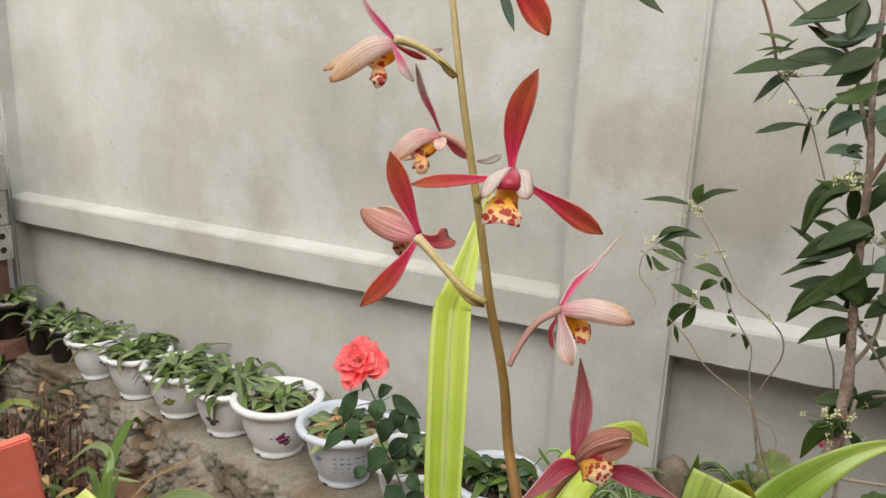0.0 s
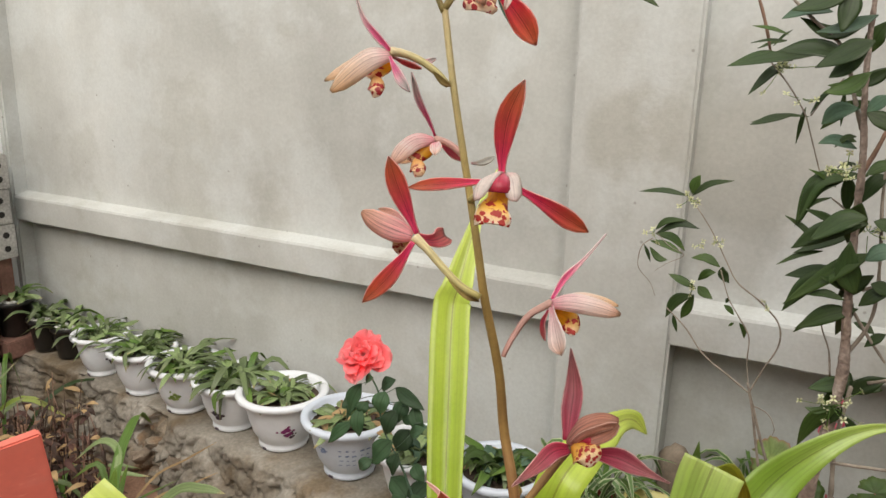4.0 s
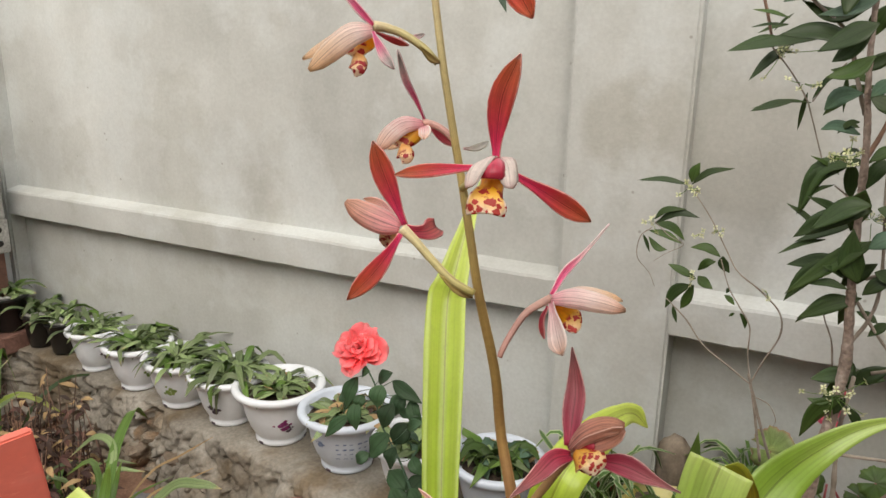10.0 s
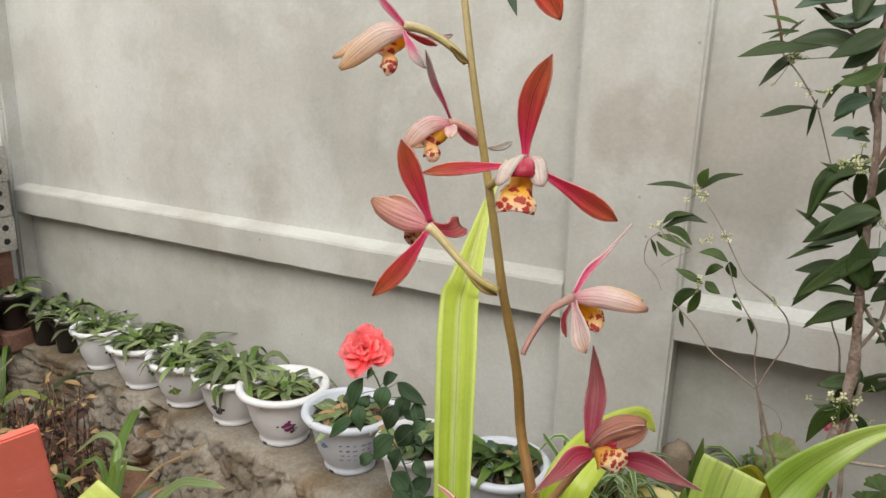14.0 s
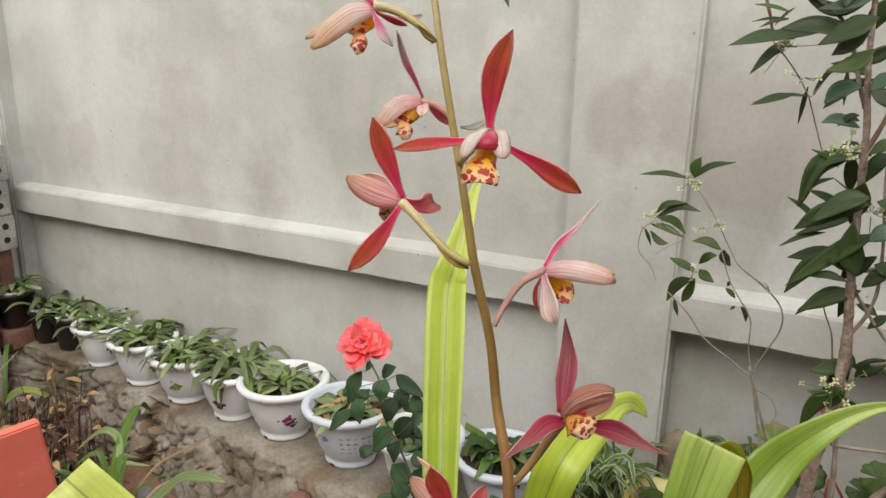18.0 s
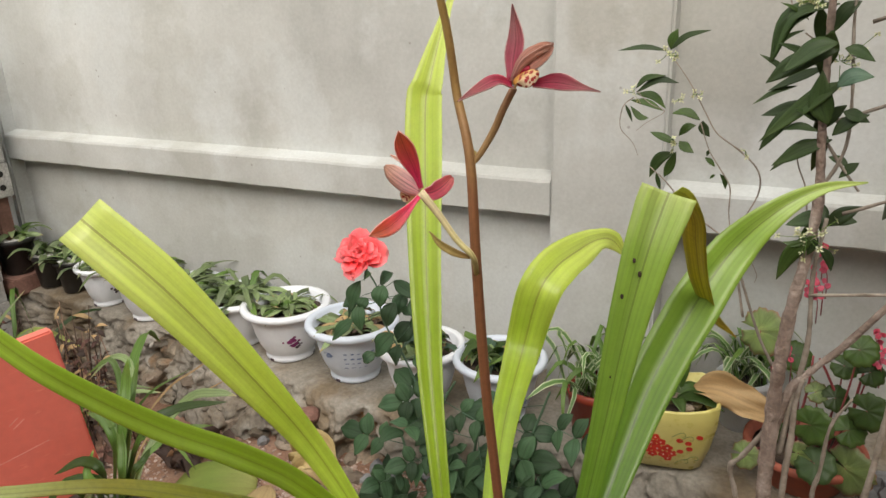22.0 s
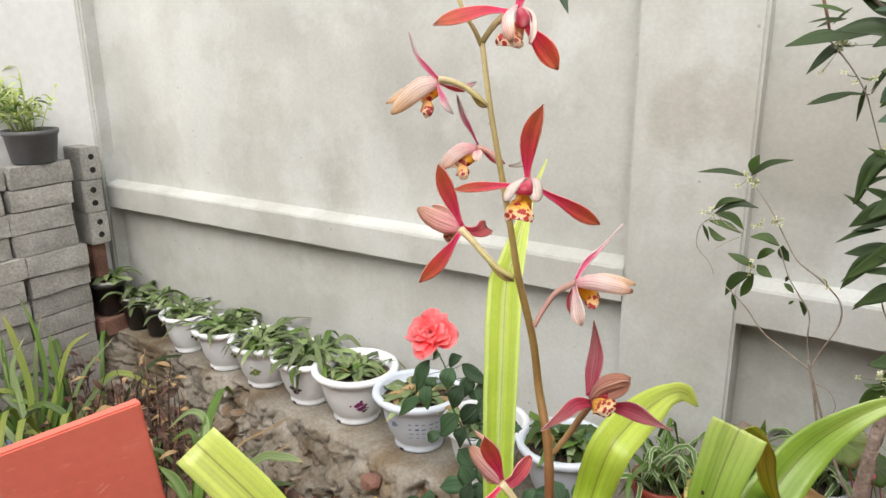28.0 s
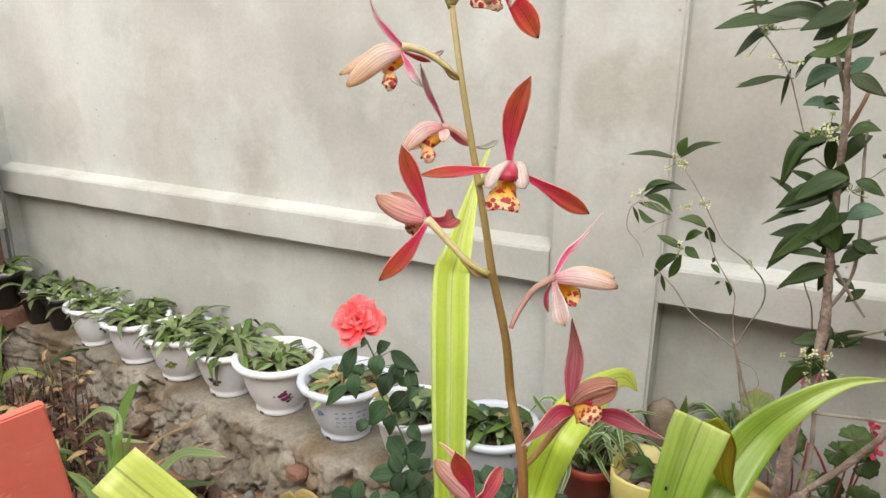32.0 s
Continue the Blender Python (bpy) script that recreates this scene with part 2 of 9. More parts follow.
def plaster(name):
    """Hand-trowelled cement render: cloudy patches, brushed streaks running down, soft damp stains, trowel marks, pinholes."""
    m, n, l, b = nodes_of(name)
    co = n.new("ShaderNodeTexCoord").outputs["Object"]
    cloud = noise_node(n, l, co, 1.7, 5, (1, 1, 0.8), 0.5)
    r = ramp_node(n, [(0.3, (0.43, 0.434, 0.415)), (0.5, (0.505, 0.514, 0.493)), (0.7, (0.59, 0.603, 0.586))])
    l.new(cloud, r.inputs[0])
    col = r.outputs[0]
    # brushed streaks, pale and dark
    streak = ramp_node(n, [(0.34, (0.86, 0.86, 0.85)), (0.5, (1, 1, 1)), (0.66, (1.10, 1.105, 1.11))])
    l.new(noise_node(n, l, co, 3.2, 6, (3.0, 1, 0.75), 0.6), streak.inputs[0])
    col = mixed(n, l, "MULTIPLY", 0.4, col, streak.outputs[0])
    # broad brush smears across
    smear = ramp_node(n, [(0.36, (0.90, 0.90, 0.89)), (0.6, (1.06, 1.06, 1.06))])
    l.new(noise_node(n, l, co, 4.0, 3, (0.9, 1, 1.6), 0.55), smear.inputs[0])
    col = mixed(n, l, "MULTIPLY", 0.5, col, smear.outputs[0])
    # damp stains with a soft rim
    stain = ramp_node(n, [(0.56, (0, 0, 0)), (0.61, (0.8, 0.8, 0.8)), (0.72, (0.5, 0.5, 0.5))])
    l.new(noise_node(n, l, co, 2.3, 7, (1.0, 1, 1.1), 0.62), stain.inputs[0])
    col = mixed(n, l, "MIX", stain.outputs[0], col, mixed(n, l, "MULTIPLY", 1.0, col, (0.89, 0.885, 0.86)))
    # two large damp patches with a soft uneven rim
    warp = n.new("ShaderNodeTexNoise")
    warp.inputs["Scale"].default_value, warp.inputs["Detail"].default_value = 7.0, 5.0
    l.new(co, warp.inputs["Vector"])
    bent = n.new("ShaderNodeVectorMath")
    bent.operation = "MULTIPLY_ADD"
    l.new(warp.outputs["Color"], bent.inputs[0])
    bent.inputs[1].default_value = (0.11, 0.0, 0.11)
    l.new(co, bent.inputs[2])
    for centre, reach, amount in (((0.138, 0.0, 0.412), 0.11, 0.8), ((0.35, 0.05, 0.37), 0.16, 0.65)):
        gap = n.new("ShaderNodeVectorMath")
        gap.operation = "DISTANCE"
        l.new(bent.outputs[0], gap.inputs[0])
        gap.inputs[1].default_value = (centre[0] + 0.055, centre[1], centre[2] + 0.055)
        damp = ramp_node(n, [(reach * 0.72, (amount, amount, amount)), (reach, (0, 0, 0))])
        l.new(gap.outputs["Value"], damp.inputs[0])
        col = mixed(n, l, "MULTIPLY", damp.outputs[0], col, (0.80, 0.775, 0.73))
    # pale lime bloom
    bloom = ramp_node(n, [(0.50, (0, 0, 0)), (0.60, (0.5, 0.5, 0.5)), (0.72, (0.75, 0.75, 0.75))])
    l.new(noise_node(n, l, co, 3.8, 7, (1, 1, 1), 0.62), bloom.inputs[0])
    col = mixed(n, l, "MIX", bloom.outputs[0], col, (0.60, 0.627, 0.622))
    # sand grain and pinholes
    grain = noise_node(n, l, co, 130.0, 4)
    g = ramp_node(n, [(0.3, (0.90, 0.90, 0.90)), (0.7, (1.07, 1.07, 1.07))])
    l.new(grain, g.inputs[0])
    col = mixed(n, l, "MULTIPLY", 0.6, col, g.outputs[0])
    vt = n.new("ShaderNodeTexVoronoi")
    vt.inputs["Scale"].default_value = 14.0
    l.new(co, vt.inputs["Vector"])
    pin = ramp_node(n, [(0.03, (0.55, 0.55, 0.55)), (0.055, (0, 0, 0))])
    l.new(vt.outputs["Distance"], pin.inputs[0])
    col = mixed(n, l, "MIX", pin.outputs[0], col, (0.22, 0.20, 0.175))
    l.new(col, b.inputs["Base Color"])
    b.inputs["Roughness"].default_value = 0.92
    trowel = noise_node(n, l, co, 7.0, 4, (0.8, 1, 1.3), 0.5)
    add = n.new("ShaderNodeMath")
    add.operation = "MULTIPLY_ADD"
    l.new(grain, add.inputs[0])
    add.inputs[1].default_value = 0.16
    l.new(trowel, add.inputs[2])
    bp = n.new("ShaderNodeBump")
    bp.inputs["Strength"].default_value, bp.inputs["Distance"].default_value = 0.4, 0.006
    l.new(add.outputs[0], bp.inputs["Height"])
    l.new(bp.outputs[0], b.inputs["Normal"])
    return m


PLASTER = plaster("grey_cement_render")
# dark colour for the added, unseen wall that shades the east side
EAST_BLOCKER = surface("dark_light_blocker", [(0.3, (0.10, 0.09, 0.08)), (0.7, (0.18, 0.165, 0.15))], 2.0, 40, 0.2, 0.9, 0.3, 0.004, vary=0.0)
# grey for the added wall behind the camera, which is never in view
SOUTH_BLOCKER = surface("grey_light_blocker", [(0.3, (0.28, 0.27, 0.25)), (0.7, (0.38, 0.37, 0.35))], 2.0, 40, 0.2, 0.9, 0.3, 0.004, vary=0.0)
WHITEWASH = surface("white_wall", [(0.3, (0.76, 0.775, 0.785)), (0.7, (0.86, 0.87, 0.88))], 3.0, 40, 0.1, 0.9, 0.2, 0.003, vary=0.0)
CEMENT = surface("rough_cement", [(0.3, (0.21, 0.187, 0.155)), (0.5, (0.32, 0.292, 0.248)), (0.72, (0.44, 0.41, 0.365))], 7.0, 110, 0.5, 0.95, 0.6, 0.006, vary=0.0,
                 stains=((0.60, 0.50, 0.38), 5.0, (1, 1, 1), 0.46, 0.62))
RUBBLE = surface("rubble_stone", [(0.3, (0.15, 0.120, 0.086)), (0.5, (0.27, 0.222, 0.166)), (0.72, (0.40, 0.35, 0.285))], 14.0, 150, 0.6, 0.95, 0.8, 0.006, vary=0.2,
                 stains=((0.72, 0.46, 0.26), 7.0, (1, 1, 1), 0.54, 0.66))
SOIL = surface("reddish_sandy_soil", [(0.3, (0.19, 0.092, 0.055)), (0.55, (0.32, 0.185, 0.122)), (0.75, (0.42, 0.275, 0.200))], 9.0, 150, 0.6, 0.95, 0.8, 0.006, vary=0.0)
PEBBLE = surface("pebble", [(0.3, (0.32, 0.27, 0.23)), (0.6, (0.5, 0.43, 0.38)), (0.8, (0.6, 0.55, 0.5))], 60.0, 300, 0.3, 0.9, 0.2, 0.001, vary=0.3)
PALE_STONE = surface("white_marble_pebble", [(0.3, (0.62, 0.61, 0.58)), (0.7, (0.76, 0.75, 0.72))], 60.0, 300, 0.3, 0.7, 0.2, 0.001, vary=0.2)
DARK_SOIL = surface("potting_soil", [(0.3, (0.035, 0.025, 0.018)), (0.7, (0.12, 0.085, 0.06))], 40.0, 200, 0.6, 0.95, 0.9, 0.006, vary=0.1)
BRICK = surface("grey_concrete_brick", [(0.3, (0.31, 0.305, 0.285)), (0.7, (0.50, 0.49, 0.465))], 11.0, 130, 0.65, 0.95, 0.6, 0.004, vary=0.13)
CLAY_BRICK = surface("red_clay_brick", [(0.3, (0.17, 0.085, 0.065)), (0.7, (0.28, 0.15, 0.115))], 12.0, 110, 0.5, 0.9, 0.5, 0.003)
WHITE_POT = surface("white_plastic", [(0.3, (0.78, 0.81, 0.86)), (0.7, (0.85, 0.88, 0.92))], 8.0, 60, 0.08, 0.35, 0.0, vary=0.04)
BLUE_POT = surface("pale_blue_plastic", [(0.3, (0.60, 0.67, 0.78)), (0.7, (0.70, 0.76, 0.85))], 8.0, 60, 0.08, 0.35, 0.0, vary=0.04)
BLACK_POT = surface("black_plastic", [(0.3, (0.012, 0.012, 0.012)), (0.7, (0.03, 0.028, 0.026))], 10.0, 80, 0.4, 0.35, 0.1, 0.001)
GREY_POT = surface("dark_grey_plastic", [(0.3, (0.10, 0.104, 0.112)), (0.7, (0.14, 0.144, 0.152))], 10.0, 80, 0.2, 0.5, 0.1, 0.001)
TERRACOTTA = surface("terracotta", [(0.3, (0.33, 0.085, 0.05)), (0.7, (0.45, 0.13, 0.08))], 10.0, 80, 0.3, 0.7, 0.2, 0.002)
CLAY = surface("weathered_clay", [(0.3, (0.128, 0.072, 0.060)), (0.5, (0.221, 0.132, 0.111)), (0.75, (0.323, 0.230, 0.200))], 14.0, 120, 0.5, 0.9, 0.5, 0.004)
YELLOW_POT = surface("yellow_glazed_ceramic", [(0.3, (0.66, 0.58, 0.16)), (0.7, (0.74, 0.67, 0.25))], 9.0, 60, 0.1, 0.3, 0.05, 0.001)
PALE_GLAZE = surface("pale_pink_glaze", [(0.3, (0.80, 0.62, 0.50)), (0.7, (0.86, 0.72, 0.60))], 60, 200, 0.1, 0.35, 0.0)
RED_PAINT = surface("red_paint", [(0.3, (0.74, 0.17, 0.12)), (0.6, (0.78, 0.195, 0.145)), (0.8, (0.80, 0.24, 0.19))], 6.0, 70, 0.1, 0.6, 0.12, 0.001, stretch=(1, 1, 3),
                    stains=((1.08, 1.3, 1.3), 9.0, (1, 4, 14), 0.62, 0.72))
SCRATCH = surface("pale_worn_paint", [(0.3, (0.80, 0.34, 0.28)), (0.7, (0.84, 0.44, 0.38))], 60.0, 200, 0.3, 0.7, 0.0)
PORCELAIN = surface("porcelain", [(0.3, (0.62, 0.65, 0.70)), (0.7, (0.74, 0.76, 0.80))], 10.0, 60, 0.05, 0.15, 0.0)
COBALT = surface("cobalt_glaze", [(0.3, (0.05, 0.05, 0.25)), (0.7, (0.10, 0.09, 0.36))], 30.0, 100, 0.1, 0.2, 0.0)
BARK = surface("grey_brown_bark", [(0.3, (0.18, 0.125, 0.095)), (0.55, (0.33, 0.255, 0.215)), (0.75, (0.47, 0.40, 0.355))], 40.0, 220, 0.6, 0.9, 1.0, 0.006, stretch=(1, 1, 0.6), vary=0.05, stains=((1.45, 1.5, 1.5), 70.0, (1, 1, 1), 0.55, 0.66))
TWIG = surface("pale_twig", [(0.3, (0.20, 0.165, 0.13)), (0.7, (0.40, 0.345, 0.29))], 60.0, 260, 0.3, 0.85, 0.4, 0.001, vary=0.1)
RED_TWIG = surface("reddish_twig", [(0.3, (0.22, 0.13, 0.09)), (0.7, (0.33, 0.20, 0.14))], 60.0, 260, 0.3, 0.8, 0.3, 0.001)
STONE = surface("brown_stone", [(0.3, (0.16, 0.12, 0.085)), (0.7, (0.33, 0.27, 0.21))], 18.0, 140, 0.4, 0.85, 0.5, 0.003, vary=0.2)
SLATE = surface("grey_stone", [(0.3, (0.17, 0.17, 0.175)), (0.7, (0.31, 0.31, 0.315))], 9.0, 120, 0.4, 0.85, 0.5, 0.004, vary=0.1)
OLD_CONCRETE = surface("old_concrete", [(0.3, (0.228, 0.219, 0.185)), (0.7, (0.380, 0.363, 0.317))], 12.0, 120, 0.4, 0.9, 0.5, 0.003)
INK_PURPLE = surface("purple_print", [(0.3, (0.20, 0.02, 0.12)), (0.7, (0.35, 0.05, 0.22))], 60, 200, 0.2, 0.4, 0.0)
# dark print on the pots, also the painted shade of their foot notches
INK_NOTCH_DARK = surface("dark_print_and_notch_shade", [(0.3, (0.05, 0.035, 0.05)), (0.7, (0.10, 0.07, 0.10))], 60, 200, 0.2, 0.4, 0.0)
# near-black that paints the shade inside the brick cores
HOLE_SHADE = surface("painted_hole_shade", [(0.3, (0.012, 0.011, 0.01)), (0.7, (0.03, 0.028, 0.025))], 40, 120, 0.3, 0.95, 0.0)
INK_GREEN = surface("green_print", [(0.3, (0.16, 0.25, 0.06)), (0.7, (0.30, 0.38, 0.12))], 60, 200, 0.2, 0.4, 0.0)
INK_BLUE = surface("blue_print", [(0.3, (0.18, 0.26, 0.45)), (0.7, (0.28, 0.36, 0.55))], 60, 200, 0.2, 0.4, 0.0)
INK_RED = surface("red_print", [(0.3, (0.55, 0.03, 0.02)), (0.7, (0.66, 0.06, 0.035))], 60, 200, 0.2, 0.35, 0.0)

PETAL = blade("dark_red_petal", [(0.0, (0.88, 0.09, 0.28)), (0.3, (0.78, 0.07, 0.17)), (0.55, (0.70, 0.11, 0.11)), (0.8, (0.64, 0.15, 0.08)), (0.95, (0.54, 0.16, 0.08)), (1.0, (0.22, 0.07, 0.05))],
              0.4, 3.0, 0.42, 0.42, lines=0.36, line_count=5.0, edge=(0.47, 0.5, (0.90, 0.52, 0.48)), mid=0.8, grain=0.22, tint=1.4, blue=0.9)
PETAL_WINE = blade("wine_red_petal", [(0.0, (0.68, 0.14, 0.24)), (0.5, (0.58, 0.10, 0.15)), (0.93, (0.52, 0.13, 0.12)), (1.0, (0.22, 0.07, 0.07))], 0.34, 4.0, 0.45, 0.4, lines=0.4, line_count=6.0, edge=(0.46, 0.5, (0.80, 0.46, 0.46)), mid=0.6, grain=0.2, tint=1.4, blue=0.9)
PETAL_DUSK = blade("dusky_wine_petal", [(0.0, (0.54, 0.045, 0.11)), (0.4, (0.44, 0.065, 0.11)), (0.8, (0.42, 0.12, 0.13)), (1.0, (0.24, 0.10, 0.10))], 0.45, 4.0, 0.45, 0.4, lines=0.4, line_count=6.0, edge=(0.47, 0.5, (0.74, 0.46, 0.46)), mid=0.6, grain=0.24, tint=1.35, blue=0.85)
PETAL_RUST = blade("rusty_petal", [(0.0, (0.62, 0.30, 0.27)), (0.45, (0.62, 0.29, 0.22)), (0.8, (0.52, 0.23, 0.15)), (1.0, (0.32, 0.14, 0.09))], 0.45, 6.0, 0.5, 0.36, lines=0.5, line_count=6.0, edge=(0.46, 0.5, (0.74, 0.46, 0.38)), grain=0.24)
PETAL_PINK = blade("magenta_sepal", [(0.0, (0.82, 0.12, 0.32)), (0.45, (0.76, 0.18, 0.34)), (0.68, (0.74, 0.48, 0.52)), (0.82, (0.52, 0.46, 0.45)), (1.0, (0.20, 0.16, 0.15))], 0.4, 3.0, 0.4, 0.4, lines=0.4, line_count=3.0, edge=(0.40, 0.49, (0.90, 0.72, 0.74)), blue=0.95)
PETAL_TAN = blade("tan_striped_petal", [(0.0, (0.90, 0.58, 0.60)), (0.2, (0.93, 0.80, 0.77)), (0.5, (0.92, 0.76, 0.66)), (0.82, (0.88, 0.66, 0.46)), (0.95, (0.80, 0.56, 0.34)), (1.0, (0.46, 0.28, 0.16))], 0.3, 7.0, 0.45, 0.42, lines=0.55, line_count=6.0, edge=(0.43, 0.5, (0.95, 0.86, 0.80)), tint=1.35, grain=0.18, blue=0.95)
PETAL_BLUSH = blade("pale_pink_petal", [(0.0, (0.88, 0.44, 0.52)), (0.25, (0.92, 0.68, 0.70)), (0.6, (0.93, 0.79, 0.77)), (0.86, (0.86, 0.66, 0.58)), (0.95, (0.72, 0.46, 0.34)), (1.0, (0.42, 0.26, 0.18))], 0.3, 7.0, 0.45, 0.42, lines=0.55, line_count=6.0, edge=(0.43, 0.5, (0.96, 0.88, 0.86)), tint=1.35, grain=0.18, blue=0.95)
PETAL_ROSE = blade("dusky_rose_petal", [(0.0, (0.82, 0.40, 0.44)), (0.4, (0.78, 0.46, 0.45)), (0.75, (0.72, 0.44, 0.36)), (0.93, (0.60, 0.34, 0.24)), (1.0, (0.34, 0.19, 0.13))], 0.4, 6.0, 0.48, 0.4, lines=0.6, line_count=6.0, edge=(0.44, 0.5, (0.90, 0.68, 0.65)), grain=0.2, tint=1.35, blue=0.95)
PETAL_GREY = blade("withered_sepal_tip", [(0.0, (0.55, 0.36, 0.38)), (0.35, (0.60, 0.57, 0.55)), (1.0, (0.52, 0.51, 0.50))], 0.3, 3.0, 0.5, 0.45)
PETAL_CREAM = blade("cream_petal", [(0.0, (0.88, 0.60, 0.60)), (0.3, (0.92, 0.83, 0.79)), (0.8, (0.91, 0.82, 0.78)), (1.0, (0.86, 0.66, 0.64))], 0.25, 5.0, 0.45, 0.35, lines=0.2, line_count=4.0, blue=0.95)
LIP = blade("spotted_yellow_lip", [(0.0, (0.84, 0.34, 0.015)), (0.42, (0.92, 0.50, 0.02)), (0.6, (0.90, 0.56, 0.12)), (0.9, (0.86, 0.62, 0.38)), (1.0, (0.88, 0.78, 0.66))], 0.1, 4.0, 0.5, 0.25,
            blotch=((0.46, 0.03, 0.02), 520.0, 0.44, 0.51, 0.36), edge=(0.44, 0.5, (0.92, 0.80, 0.74)))
LIP_DARK = blade("red_blotched_lip", [(0.0, (0.72, 0.33, 0.06)), (0.5, (0.80, 0.56, 0.30)), (1.0, (0.84, 0.66, 0.52))], 0.1, 4.0, 0.45, 0.2,
                 blotch=((0.36, 0.02, 0.025), 600.0, 0.45, 0.54, 0.25))
LIP_FINE = blade("finely_spotted_lip", [(0.0, (0.80, 0.36, 0.03)), (0.35, (0.86, 0.52, 0.10)), (0.7, (0.87, 0.64, 0.36)), (1.0, (0.88, 0.74, 0.58))], 0.1, 4.0, 0.5, 0.25,
                 blotch=((0.42, 0.025, 0.02), 700.0, 0.42, 0.48, 0.2))
COLUMN = blade("dark_red_column", [(0.0, (0.62, 0.16, 0.22)), (0.5, (0.45, 0.02, 0.06)), (1.0, (0.36, 0.02, 0.04))], 0.2, 4.0, 0.35, 0.1)
SCAPE = blade("tan_flower_stem", [(0.0, (0.26, 0.085, 0.045)), (0.35, (0.30, 0.13, 0.055)), (0.55, (0.47, 0.31, 0.10)), (0.75, (0.55, 0.42, 0.15)), (1.0, (0.62, 0.52, 0.26))], 0.25, 10.0, 0.5, 0.0)
PEDICEL = blade("olive_tan_flower_stalk", [(0.0, (0.42, 0.36, 0.12)), (0.5, (0.66, 0.58, 0.28)), (1.0, (0.76, 0.64, 0.40))], 0.3, 6.0, 0.5, 0.0)
STALK_TAN = blade("brown_tan_flower_stalk", [(0.0, (0.42, 0.26, 0.10)), (0.5, (0.46, 0.28, 0.12)), (1.0, (0.46, 0.24, 0.13))], 0.3, 6.0, 0.5, 0.0)
PEDICEL_PINK = blade("pinkish_flower_stalk", [(0.0, (0.46, 0.22, 0.17)), (0.5, (0.55, 0.30, 0.26)), (1.0, (0.60, 0.36, 0.30))], 0.3, 6.0, 0.5, 0.0)
BRACT = blade("papery_bract", [(0.0, (0.30, 0.17, 0.06)), (0.5, (0.46, 0.34, 0.12)), (1.0, (0.40, 0.32, 0.10))], 0.3, 5.0, 0.5, 0.2)
# yellow-green, darker at the base; near-white highlight painted in towards the tip
STRAP = blade("yellow_green_strap_leaf_pale_shine", [(0.0, (0.22, 0.36, 0.025)), (0.3, (0.44, 0.60, 0.05)), (0.6, (0.67, 0.79, 0.15)), (1.0, (0.80, 0.88, 0.32))], 0.26, 2.4, 0.3, 0.46, coat=0.45, vary=0.05, lines=0.12, line_count=9.0, mid=0.5, grain=0.12, blue=1.0)
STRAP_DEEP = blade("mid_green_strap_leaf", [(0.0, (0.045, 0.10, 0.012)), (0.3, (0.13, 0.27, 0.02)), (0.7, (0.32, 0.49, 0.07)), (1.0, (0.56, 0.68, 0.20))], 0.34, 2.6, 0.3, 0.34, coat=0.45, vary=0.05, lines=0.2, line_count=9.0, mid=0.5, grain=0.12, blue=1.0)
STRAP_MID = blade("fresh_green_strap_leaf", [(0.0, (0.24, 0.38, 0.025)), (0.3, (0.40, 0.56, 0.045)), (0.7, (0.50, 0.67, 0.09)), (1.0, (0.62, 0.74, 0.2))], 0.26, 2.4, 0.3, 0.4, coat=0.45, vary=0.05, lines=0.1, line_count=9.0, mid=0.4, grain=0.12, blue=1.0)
STRAP_OLIVE = blade("olive_strap_leaf", [(0.0, (0.15, 0.19, 0.02)), (0.4, (0.24, 0.28, 0.025)), (0.62, (0.26, 0.24, 0.025)), (0.82, (0.42, 0.5, 0.18)), (1.0, (0.34, 0.44, 0.14))], 0.3, 2.2, 0.4, 0.25, coat=0.15)
# olive leaf whose pale outer half is sky reflection painted as colour
STRAP_SKY_SHEEN = blade("sky_sheen_strap_leaf", [(0.0, (0.15, 0.19, 0.02)), (0.3, (0.26, 0.28, 0.03)), (0.5, (0.36, 0.38, 0.08)), (0.62, (0.55, 0.64, 0.26)), (1.0, (0.52, 0.62, 0.27))], 0.3, 2.2, 0.4, 0.3, coat=0.15)
DRY_TIP = blade("yellow_brown_leaf_end", [(0.0, (0.42, 0.46, 0.07)), (0.3, (0.44, 0.36, 0.025)), (0.8, (0.48, 0.45, 0.06)), (1.0, (0.5, 0.38, 0.06))], 0.5, 5.0, 0.5, 0.35)
GREEN = blade("dark_green_leaf", [(0.0, (0.05, 0.085, 0.02)), (0.6, (0.055, 0.105, 0.022)), (1.0, (0.075, 0.12, 0.03))], 0.3, 6.0, 0.42, 0.2, vary=0.4, spec=0.35)
PALE_GREEN = blade("pale_young_leaf", [(0.0, (0.46, 0.56, 0.20)), (0.6, (0.62, 0.71, 0.30)), (1.0, (0.70, 0.75, 0.36))], 0.2, 6.0, 0.5, 0.5, vary=0.3)
SOFT_LEAF = blade("dull_blue_green_leaflet", [(0.0, (0.038, 0.082, 0.034)), (0.6, (0.045, 0.098, 0.042)), (1.0, (0.055, 0.108, 0.048))], 0.35, 6.0, 0.6, 0.2, vary=0.45, spec=0.35)
RED_POT = surface("red_plastic_pot", [(0.3, (0.26, 0.04, 0.022)), (0.7, (0.34, 0.055, 0.03))], 14.0, 180, 0.12, 0.45, 0.1, 0.0006)
ROSE_LEAF = blade("matte_rose_leaf", [(0.0, (0.04, 0.085, 0.035)), (0.6, (0.048, 0.10, 0.05)), (1.0, (0.06, 0.11, 0.055))], 0.35, 6.0, 0.6, 0.12, vary=0.4, spec=0.35)
